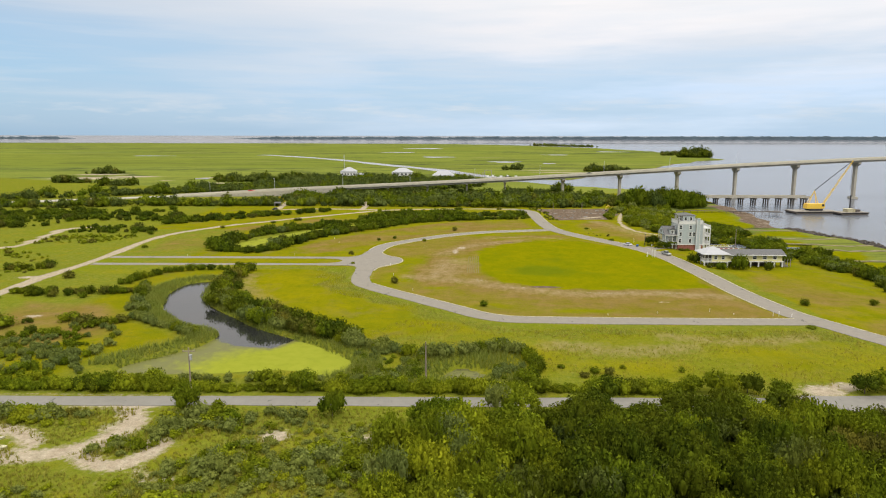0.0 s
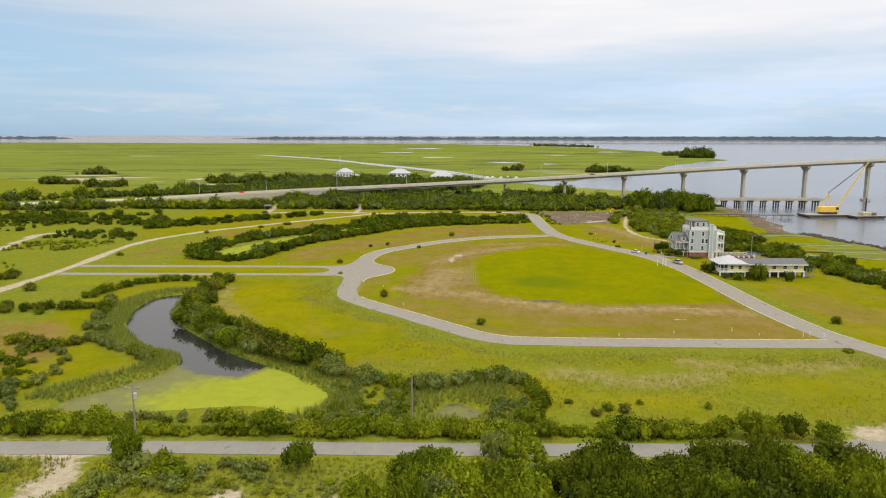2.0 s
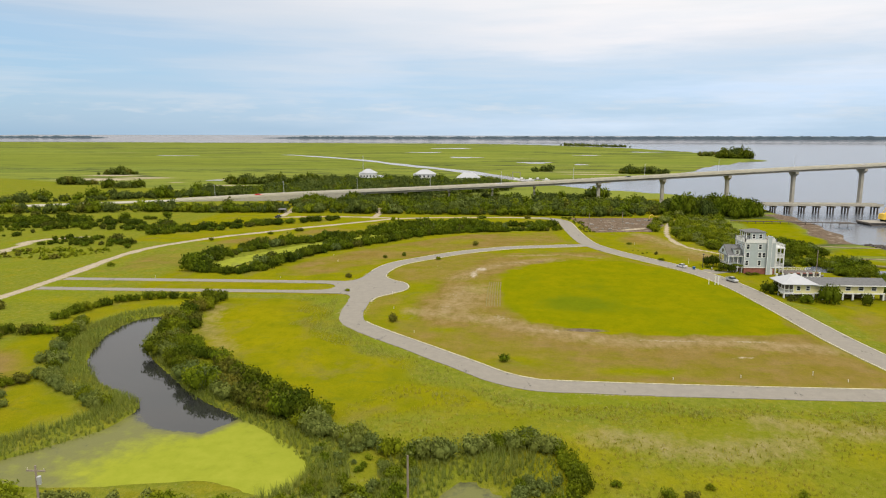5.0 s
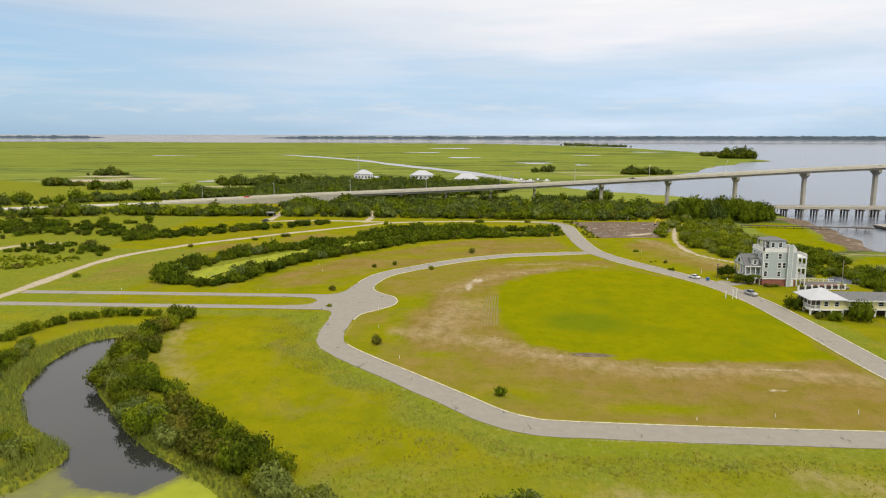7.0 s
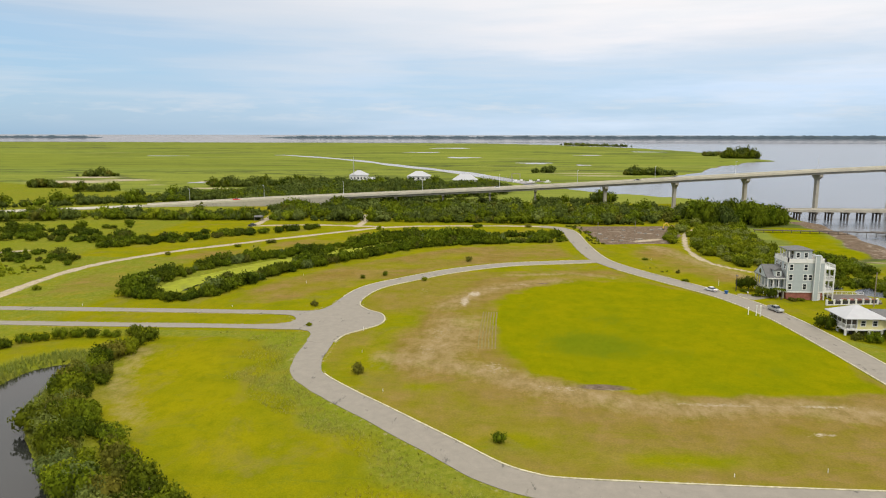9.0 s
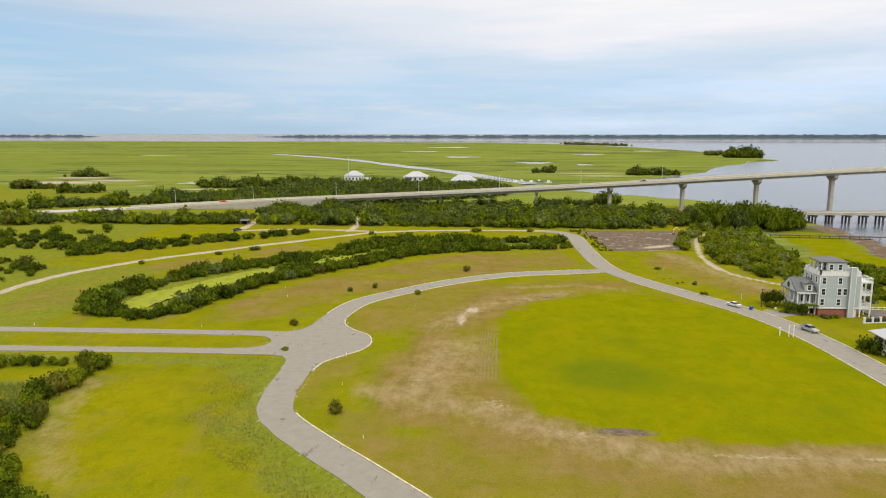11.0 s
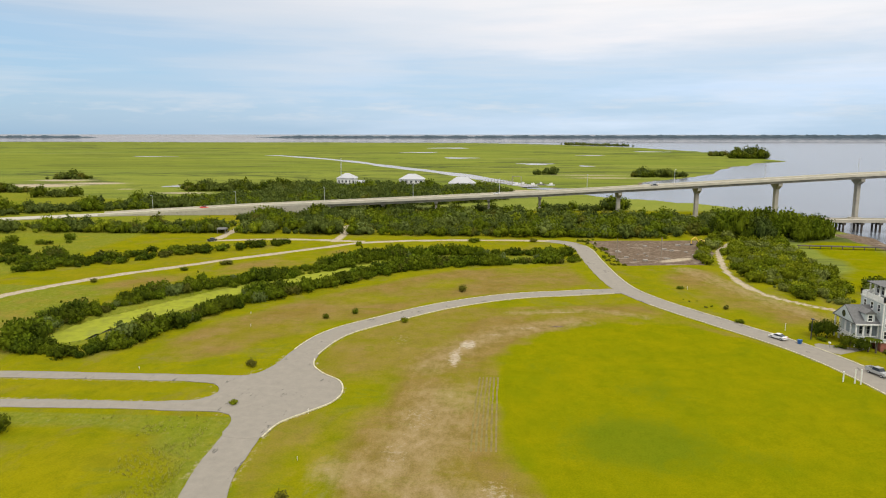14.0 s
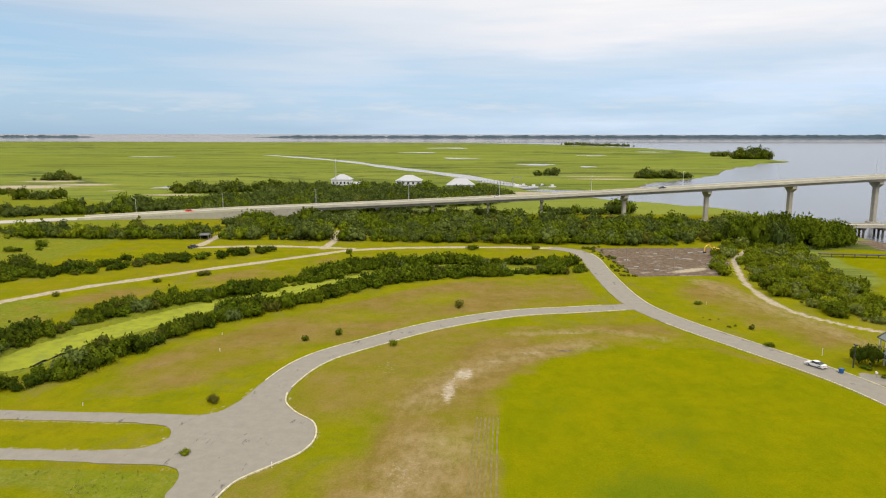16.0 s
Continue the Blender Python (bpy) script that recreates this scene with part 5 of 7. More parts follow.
for k, (x, y, rz, l, m) in enumerate(((36, 748, 20, 8, CARWHITE), (42, 757, 10, 7, CARWHITE), (50, 747, 15, 9, CARWHITE), (58, 757, 5, 7, CARDARK), (66, 748, 30, 8, CARWHITE))):
    boat((x, y, -0.3), rz, l, m, "dark motor boat moored at the dock" if m is CARDARK else "white motor boat moored at the dock")

# ---------------------------------------------------------------- vehicles, bins and small things


def car(at, rz, paint, pickup, label):
    """A parked car, its nose along +x."""
    t = thing("pickup_truck" if pickup else "sedan_car", label, "pickup truck" if pickup else "car", at, rz)
    t.scale = (0.82, 0.82, 0.82)
    if pickup:
        low = [(-2.7, 0.45), (2.7, 0.45), (2.75, 0.75), (2.6, 1.05), (1.25, 1.15), (-2.7, 1.15)]
        top = [(1.25, 1.15), (0.75, 1.8), (-0.75, 1.82), (-0.95, 1.15)]
    else:
        low = [(-2.35, 0.35), (2.35, 0.35), (2.4, 0.65), (2.2, 0.82), (1.0, 0.95), (-1.7, 0.98), (-2.35, 0.92)]
        top = [(1.1, 0.94), (0.45, 1.40), (-0.75, 1.44), (-1.65, 0.97)]

    def extr(prof, w0, w1):
        n = len(prof)
        zs = [z for _, z in prof]
        f = lambda z: w0 + (w1 - w0) * (z - min(zs)) / (max(zs) - min(zs))
        v = [(x, -f(z), z) for x, z in prof] + [(x, f(z), z) for x, z in prof]
        return Geo().add(v, [(i, (i + 1) % n, n + (i + 1) % n, n + i) for i in range(n)] + [tuple(range(n - 1, -1, -1)), tuple(range(n, 2 * n))])

    part("body", extr(low, 0.92, 0.88), paint, t)
    part("greenhouse", extr(top, 0.86, 0.66), GLASS, t, "dark car windows")
    rx0, rx1, rz1 = (top[2][0], top[1][0], top[1][1])
    part("roof_panel", Geo().box(rx0 - 0.02, rx1 + 0.02, -0.67, 0.67, rz1 - 0.02, rz1 + 0.06), paint, t)
    if pickup:
        part("bed", Geo().box(-2.6, -1.05, -0.75, 0.75, 1.152, 1.17), DARKSTEEL, t, "open load bed")
        for s in (-1, 1):
            part("bed_side", Geo().box(-2.7, -0.96, s * 0.85 - 0.05, s * 0.85 + 0.05, 1.15, 1.38), paint, t)
        part("tailgate", Geo().box(-2.75, -2.65, -0.85, 0.85, 0.7, 1.38), paint, t)
    for x in ((-1.7, 1.75) if pickup else (-1.4, 1.45)):
        for s in (-1, 1):
            wh = part("wheel", Geo().rod((x, s * 0.72, 0.35), (x, s * 0.95, 0.35), 0.35, n=14), RUBBER, t)
            part("rim", Geo().rod((x, s * 0.951, 0.35), (x, s * 0.97, 0.35), 0.2, n=10), STEEL, wh)
    nose = low[2][0]
    for s in (-0.65, 0.65):
        part("headlight", Geo().box(nose - 0.12, nose + 0.02, s - 0.16, s + 0.16, 0.62, 0.78), KERB, t)
        part("tail_light", Geo().box(low[0][0] - 0.03, low[0][0] + 0.02, s - 0.14, s + 0.14, 0.7, 0.9), CARRED, t)
    return t


car((71.6, 285.4, 0.06), 122, CARWHITE, False, "white sedan parked at the street's edge")
car((80.6, 262.4, 0.06), -72, CARSILVER, True, "silver pickup truck parked at the kerb")
car((-150, 515.0, float(deck_z(-150)) + 0.06), 0, CARRED, True, "red pickup truck driving on the bridge ramp")
car((14, 521.0, float(deck_z(14)) + 0.01), 180, CARWHITE, False, "white car driving on the bridge")
car((100, 521.0, float(deck_z(100)) + 0.01), 180, CARDARK, False, "dark car driving on the bridge")
car((250, 515.0, float(deck_z(250)) + 0.01), 0, CARWHITE, False, "white car driving on the high bridge span")
car((-107.5, 417, 0.0), 70, CARDARK, True, "dark pickup truck parked on the dirt drive")

bin_ = thing("wheelie_bin", "blue plastic wheeled rubbish bin by the street", "rubbish bin", (74.7, 281.8, 0.02), 25)
bin_.scale = (0.8, 0.8, 0.8)
part("bin_body", Geo().add([(-0.35, -0.3, 0.1), (0.35, -0.3, 0.1), (0.35, 0.3, 0.1), (-0.35, 0.3, 0.1), (-0.48, -0.45, 1.1), (0.48, -0.45, 1.1), (0.48, 0.45, 1.1), (-0.48, 0.45, 1.1)], [(0, 3, 2, 1), (4, 5, 6, 7), (0, 1, 5, 4), (1, 2, 6, 5), (2, 3, 7, 6), (3, 0, 4, 7)]), BINBLUE, bin_)
part("bin_lid", Geo().box(-0.52, 0.52, -0.5, 0.5, 1.1, 1.2), BINBLUE, bin_)
for s in (-0.4, 0.4):
    part("wheel", Geo().rod((s - 0.05, 0.4, 0.14), (s + 0.05, 0.4, 0.14), 0.14, n=10), RUBBER, bin_)
street_lamp((78.6, 285.2, -0.05), 4.6, 0.0)
mail = thing("mailbox", "small white mailbox on a post beside the driveway", "mailbox", (79.8, 279.4, -0.05))
part("post", Geo().box(-0.06, 0.06, -0.06, 0.06, 0, 1.0), GREYWOOD, mail)
part("box", Geo().box(-0.14, 0.14, -0.28, 0.28, 1.0, 1.32), WHITE, mail)
alone("driveway", Geo().prism([(76.5, 277.5), (77.8, 281.8), (84, 285), (88, 284), (88, 279), (80, 274.8)], -0.3, 0.045), PAVE, "pale concrete driveway at the tall house", "driveway", kind="structure")
for x, y, h in ((72.4, 258.6, 1.8), (74.0, 257.7, 2.5), (74.8, 257.2, 2.7)):
    alone("marker_post", Geo().box(x - 0.09, x + 0.09, y - 0.09, y + 0.09, -0.1, h).box(x - 0.12, x + 0.12, y - 0.12, y + 0.12, h, h + 0.08), WHITE, "white square post standing in the mown field", "post", group="white posts in the field")
for x, y, h in ((75.8, 291.8, 1.8), (-22.0, 238.2, 0.8), (80.2, 171.5, 1.2), (81.8, 171.8, 1.2), (84.6, 171, 0.8), (66, 176, 0.8), (52, 174, 0.5), (-19.5, 222, 0.5), (-12, 200, 0.5), (39, 172, 0.4), (71, 173, 0.4), (-60, 258, 0.5), (-100, 257, 0.5), (-52, 300, 0.5), (-48, 288, 0.7), (66, 335, 0.8)):
    alone("survey_stake", Geo().box(x - 0.035, x + 0.035, y - 0.035, y + 0.035, -0.1, h).box(x - 0.05, x + 0.05, y - 0.05, y + 0.05, h, h + 0.06), WHITE, "small white survey stake standing in the grass", "stake", group="survey stakes")

exc = thing("excavator", "yellow tracked excavator parked on the bare lot", "excavator", (95.3, 419, 0), 200)
exc.scale = (0.72, 0.72, 0.72)
part("house_body", Geo().box(-1.8, 1.4, -1.3, 1.3, 1.0, 2.4).box(0.2, 1.5, 0.2, 1.3, 2.4, 3.2), CRANEYEL, exc)
for s in (-1.15, 1.15):
    part("track", Geo().box(-2, 2, s - 0.35, s + 0.35, 0, 0.98), DARKSTEEL, exc)
part("boom", Geo().bar((1.2, -0.4, 1.6), (3.8, -0.4, 4.6), 0.45).bar((3.8, -0.4, 4.6), (6.2, -0.4, 3.2), 0.4), CRANEYEL, exc)
part("dipper", Geo().bar((6.2, -0.4, 3.2), (6.4, -0.4, 0.8), 0.35), CRANEYEL, exc)
part("bucket", Geo().box(5.7, 6.8, -0.95, 0.15, 0.1, 0.9), DARKSTEEL, exc)
part("cab_window", Geo().box(0.25, 1.45, 1.302, 1.33, 2.45, 3.1), GLASS, exc)
shelter = thing("picnic_shelter", "small grey-roofed shelter beside the tree belt", "shelter", (-112, 441, 0))
shelter.scale = (0.7, 0.7, 0.7)
for a in (-2.5, 2.5):
    for b in (-2, 2):
        part("post", Geo().box(a - 0.12, a + 0.12, b - 0.12, b + 0.12, -0.2, 2.6), GREYWOOD, shelter)
part("roof", Geo().gable(-2.6, 2.6, -2.1, 2.1, 2.6, 3.9, "x"), SHINGLE, shelter)
mar = Geo()
for k in range(26):
    x, y = 58 + rs.rand() * 34, 378 + rs.rand() * 44
    if 374 < y < 426 and inside(np.array([x]), np.array([y]), LOT)[0]:
        s = 0.3 + 0.7 * rs.rand()
        mar.box(x - s, x + s, y - s * 0.7, y + s * 0.7, -0.1, 0.35 * s + 0.1)
alone("rubble", mar, GREYWOOD, "scattered grey rubble on the bare muddy lot", "rubble", kind="stuff")
riprap = Geo()
for k in range(260):
    t = rs.rand()
    x, y = np.interp(t, [0, 0.4, 0.7, 1], [165, 170, 177, 180]) + rs.randn() * 1.6, np.interp(t, [0, 0.4, 0.7, 1], [345, 326, 300, 262])
    s = 0.4 + 0.9 * rs.rand()
    riprap.rod((x, y, -1.6), (x + rs.randn() * 0.3, y + rs.randn() * 0.3, -0.6 + 0.6 * rs.rand()), s, s * 0.6, 5)
alone("shore_rocks", riprap, DARKWOOD, "dark wrack and rocks along the marsh shore", "rocks", kind="stuff")
for j, pts in enumerate(([(130, 341), (140, 339), (149, 335), (164, 334)], [(133, 311), (146, 308), (156, 306), (170, 309)], [(138, 296), (152, 292), (163, 288), (174, 290)], [(142, 281), (150, 279), (161, 275), (175, 277)], [(144, 255), (158, 252), (174, 254)])):
    wl_ = resample(pts, 3)
    wl_ = wl_ + sides(wl_) * (1.6 * wobble(wl_[:, 0], wl_[:, 1], 11, 30 + j))[:, None]
    alone("marsh_wrack", slab(wl_, 2.2 + 0.9 * wobble(wl_[:, 0], wl_[:, 1], 6, 40 + j), -0.22, 0.3), DEADREED, "grey line of dead reeds on the tidal marsh", "wrack", kind="stuff")
deb = Geo()
for x, y, s in ((-73.5, 93.8, 1.1), (-72.2, 93.5, 0.9), (-66.5, 93.4, 0.7), (-65.3, 94.2, 0.6), (-38.3, 85.2, 0.5), (-37.4, 84.6, 0.4), (-67.8, 97.4, 0.6)):
    deb.add([(x + a * s * (1 + 0.2 * rs.randn()), y + b * s * 0.6, z + 0.05 * rs.randn()) for z in (-0.05, 0.5 * s) for a, b in ((-1, -1), (1, -1), (1, 1), (-1, 1))], [(0, 3, 2, 1), (4, 5, 6, 7), (0, 1, 5, 4), (1, 2, 6, 5), (2, 3, 7, 6), (3, 0, 4, 7)])
alone("concrete_debris", deb, KERB, "pale broken concrete lumps on the sand", "debris", kind="stuff")

# ---------------------------------------------------------------- plants
ICO_V = np.array([(0, 0, 1)] + [(0.894 * math.cos(a), 0.894 * math.sin(a), 0.447) for a in np.arange(5) * 1.2566] + [(0.894 * math.cos(a), 0.894 * math.sin(a), -0.447) for a in np.arange(5) * 1.2566 + 0.6283] + [(0, 0, -1)])
ICO_F = [(0, 1 + i, 1 + (i + 1) % 5) for i in range(5)] + [(1 + i, 6 + i, 1 + (i + 1) % 5) for i in range(5)] + [(6 + i, 6 + (i + 1) % 5, 1 + (i + 1) % 5) for i in range(5)] + [(11, 6 + (i + 1) % 5, 6 + i) for i in range(5)]
ICO_F = np.array([(a, b, c, c) for a, b, c in ICO_F])


def crown(seed, shape, lobes, leaves, leaf):
    """A crown of unit radius and height about one: lumpy cores hidden under many kite-shaped sprigs. Vertices and four-cornered faces."""
    r = np.random.RandomState(seed)
    cs, rad = [], []
    for k in range(lobes):
        a, f = r.rand() * 6.283, math.sqrt(r.rand())
        if shape == "tree":
            z = 0.48 + 0.30 * r.rand() * (1.15 - f)
            cs.append((0.70 * f * math.cos(a), 0.70 * f * math.sin(a), z - 0.16 * r.rand() * f)), rad.append(0.20 + 0.14 * r.rand())
        elif shape == "belt":
            cs.append((0.6 * f * math.cos(a), 0.6 * f * math.sin(a), 0.30 + 0.44 * r.rand() * (1.15 - f))), rad.append(0.30 + 0.14 * r.rand())
        elif shape == "cone":
            z = 0.15 + 0.7 * k / lobes
            cs.append((0.3 * (1 - z) * math.cos(a), 0.3 * (1 - z) * math.sin(a), z)), rad.append(0.62 * (1.05 - z) * (0.8 + 0.4 * r.rand()))
        else:
            cs.append((0.66 * f * math.cos(a), 0.66 * f * math.sin(a), 0.30 + 0.30 * r.rand() * (1.2 - f))), rad.append(0.30 + 0.16 * r.rand())
    cs, rad = np.array(cs), np.array(rad)
    vs, fs, k = [], [], 0
    for c, q in zip(cs, rad):
        vs.append(c + ICO_V * q * 0.66 * (0.85 + 0.3 * r.rand(12, 1)) * (1, 1, 0.9))
        fs.append(ICO_F + k)
        k += 12
    i = r.choice(lobes, leaves, p=rad ** 2 / (rad ** 2).sum())
    d = r.randn(leaves, 3)
    d[:, 2] = d[:, 2] * 0.8 + 0.30
    d /= np.linalg.norm(d, axis=1)[:, None]
    p = cs[i] + d * (rad[i] * (0.74 + 0.52 * r.rand(leaves) ** 1.4))[:, None]
    p[:, 2] = np.maximum(p[:, 2], 0.03)
    n = d + 0.62 * r.randn(leaves, 3)
    n /= np.linalg.norm(n, axis=1)[:, None]
    u = np.cross(n, r.randn(leaves, 3))
    u /= np.linalg.norm(u, axis=1)[:, None]
    w = np.cross(n, u)
    s = (leaf * (0.55 + 0.9 * r.rand(leaves)))[:, None]
    quad = np.stack([p - u * s, p + w * s * 0.55 + n * s * 0.12, p + u * s * 0.9, p - w * s * 0.55 + n * s * 0.12], 1)
    vs.append(quad.reshape(-1, 3))
    fs.append(np.arange(leaves * 4).reshape(-1, 4) + k)
    return np.concatenate(vs), np.concatenate(fs)


def quad_mesh(name, V, F, mats, mat_index=None):
    """A mesh from arrays; a face whose last two corners agree is a triangle."""
    tri = F[:, 2] == F[:, 3]
    cnt = np.where(tri, 3, 4)
    keep = np.ones(F.shape, bool)
    keep[tri, 3] = False
    loops = F[keep]
    me = bpy.data.meshes.new(name)
    me.vertices.add(len(V)), me.loops.add(len(loops)), me.polygons.add(len(F))
    me.vertices.foreach_set("co", np.ascontiguousarray(V, np.float32).ravel())
    me.loops.foreach_set("vertex_index", loops.astype(np.int32))
    me.polygons.foreach_set("loop_start", np.concatenate([[0], np.cumsum(cnt)[:-1]]).astype(np.int32))
    for m in mats:
        me.materials.append(m)
    if mat_index is not None:
        me.polygons.foreach_set("material_index", mat_index.astype(np.int32))
    me.update()
    return me


NEAR_TREE = [crown(100 + i, "tree", 17, 1250, 0.060) for i in range(6)]
NEAR_BUSH = [crown(120 + i, "bush", 10, 560, 0.085) for i in range(6)]
MID_BUSH = [crown(140 + i, "bush", 7, 260, 0.115) for i in range(6)]
CEDAR = [crown(160 + i, "cone", 7, 260, 0.12) for i in range(4)]
FAR_TREE = [crown(180 + i, "belt", 8, 190, 0.105) for i in range(6)]
FAR_BUSH = [crown(200 + i, "bush", 4, 46, 0.26) for i in range(6)]

GX, GY = xs, ys


def gz(x, y):
    """Height of the ground at x, y."""
    x, y = np.atleast_1d(x), np.atleast_1d(y)
    i, j = np.clip(np.searchsorted(GX, x) - 1, 0, len(GX) - 2), np.clip(np.searchsorted(GY, y) - 1, 0, len(GY) - 2)
    u, v = (x - GX[i]) / (GX[i + 1] - GX[i]), (y - GY[j]) / (GY[j + 1] - GY[j])
    return Z[j, i] * (1 - u) * (1 - v) + Z[j, i + 1] * u * (1 - v) + Z[j + 1, i] * (1 - u) * v + Z[j + 1, i + 1] * u * v


def clear(p):
    """Leaves out the points on roads and tracks."""
    ok = np.ones(len(p), bool)
    for k, w in (("ring", 4.2), ("east", 4.5), ("near", 3.8), ("lane_n", 3), ("lane_s", 3), ("track", 3.2), ("drive", 3), ("drive_b", 2.5), ("link", 2.5), ("sand", 2.4), ("spur", 3), ("highway", 8)):
        ok &= line_dist(p[:, 0], p[:, 1], LINES[k]) >= w
    return p[ok]


def scatter(poly, step, seed, jitter=0.45, thin=0.0):
    r = np.random.RandomState(seed)
    p = np.array(poly, float)
    x0, y0, x1, y1 = *p.min(0), *p.max(0)
    a, b = np.meshgrid(np.arange(x0, x1, step), np.arange(y0, y1, step))
    a, b = a.ravel() + r.uniform(-jitter, jitter, a.size) * step, b.ravel() + r.uniform(-jitter, jitter, b.size) * step
    k = inside(a, b, poly) & (r.rand(a.size) > thin)
    return np.stack([a[k], b[k]], 1)


def along(pts, step, seed, spread=0.4):
    r = np.random.RandomState(seed)
    ln = resample(pts, step)
    return ln + r.randn(len(ln), 2) * spread


# trunk with limbs, one unit high, shared by the trees
def limbs(seed, n, thick):
    r = np.random.RandomState(seed)
    q = Geo().rod((0, 0, -0.06), (0.02, 0.01, 0.5), thick, thick * 0.6, 6)
    for k in range(n):
        a = 6.283 * k / n + r.rand()
        z0 = 0.22 + 0.25 * r.rand()
        q.rod((0.01, 0, z0), (0.42 * math.cos(a), 0.42 * math.sin(a), z0 + 0.22 + 0.12 * r.rand()), thick * 0.45, thick * 0.15, 5)
    return q.mesh("trunk", BARK)


TRUNKS = [limbs(300 + i, 4, 0.035) for i in range(3)]
STEMS = [limbs(310 + i, 5, 0.022) for i in range(3)]
CROWNS = {}


def plant(kind, x, y, h, w, leaf, seed, label, cat, group=""):
    """One tree or bush of its own: an Empty with trunk and crown."""
    lib, key = {"tree": (NEAR_TREE, "tree"), "bush": (NEAR_BUSH, "bush"), "mid": (MID_BUSH, "bush"), "cedar": (CEDAR, "cedar")}[kind]
    i = seed % len(lib)
    if (kind, i, leaf) not in CROWNS:
        CROWNS[kind, i, leaf] = quad_mesh("crown", *lib[i], [LEAF[leaf]])
    t = thing("tree" if kind == "tree" else "bush", label, cat, (x, y, float(gz(x, y)[0]) - 0.05), (seed * 137.5) % 360, group)
    t.scale = (w, w, h)
    part("trunk" if kind == "tree" else "stem", (TRUNKS if kind == "tree" else STEMS)[seed % 3], BARK, t)
    part("crown", CROWNS[kind, i, leaf], None, t)
    return t


def thicket(name, label, cat, spots, lib, h, w, leaves, seed, weights=None):
    """Many plants in one mesh, for growth that nobody would count."""
    r = np.random.RandomState(seed)
    V, F, M, k = [], [], [], 0
    z = gz(spots[:, 0], spots[:, 1])
    for (x, y), z0 in zip(spots, z):
        pv, pf = lib[r.randint(len(lib))]
        a, hh = r.rand() * 6.283, h[0] + (h[1] - h[0]) * r.rand() ** 1.3
        hh *= 0.90 + 0.34 * float(np.clip(wobble(x, y, 24, 77), -1, 1))
        ww = hh * (w[0] + (w[1] - w[0]) * r.rand())
        c, s = math.cos(a), math.sin(a)
        V.append(np.stack([x + ww * (c * pv[:, 0] - s * pv[:, 1]), y + ww * (s * pv[:, 0] + c * pv[:, 1]), z0 - 0.1 + hh * pv[:, 2]], 1))
        F.append(pf + k)
        u = min(max(0.5 + 0.30 * float(wobble(x, y, 16, seed)) + 0.16 * r.randn(), 0.0), 0.999)
        M.append(np.full(len(pf), int(np.searchsorted(np.cumsum(weights), u * sum(weights), side="right"))))
        k += len(pv)
    me = quad_mesh(name, np.concatenate(V), np.concatenate(F), [LEAF[q] for q in leaves], np.concatenate(M))
    return tagged(new(name, me), label, cat, kind="stuff")


rr = random.Random(7)
n_ = 0
# near woodland behind the lane
for x, y in clear(scatter([(-9, 58), (-10, 92), (-4, 106), (6, 109.5), (20, 108), (46, 110), (56, 106), (70, 102), (96, 96), (96, 58)], 4.1, 11)):
    h = rr.uniform(4.2, 7.4) * (0.80 if y > 101 else 0.95 if y > 94 else 1.05)
    n_ += 1
    plant("tree", x, y, h, rr.uniform(2.6, 4.0), rr.choice(("mid", "bright", "mid", "bright", "grey") if x < 8 + 0.25 * (y - 80) else ("dark", "dark", "mid", "dark", "woods", "dark") if x < 46 else ("dark", "mid", "bright", "mid", "olive")), n_, rr.choice(("dense green broadleaf tree in the near woodland", "leafy green tree in the near woodland thicket")), "tree", "near woodland trees")
for x, y, h, w, lf in ((-43.8, 108.3, 5.6, 2.9, "mid"), (-19.5, 106.5, 5.2, 2.5, "mid"), (47, 117.5, 5.2, 3.6, "mid"), (52, 118.5, 4.0, 3.0, "dark"), (42, 118.5, 3.6, 2.8, "mid"), (57, 116.8, 3.4, 2.6, "mid"), (72.5, 118.5, 3.8, 3.2, "dark"), (77, 119.5, 4.2, 3.4, "mid"), (82, 118.5, 3.6, 3.0, "dark"), (-62, 117.5, 3.5, 2.6, "mid"), (-33, 119.5, 3.8, 3.6, "mid"), (-27, 118.5, 4.2, 3.2, "mid"), (15.5, 118, 3.2, 2.8, "mid"), (2, 117.6, 3.6, 2.4, "mid")):
    n_ += 1
    plant("tree", x, y, h, w, lf, n_, "bushy green tree beside the grey lane", "tree", "lane-side trees")
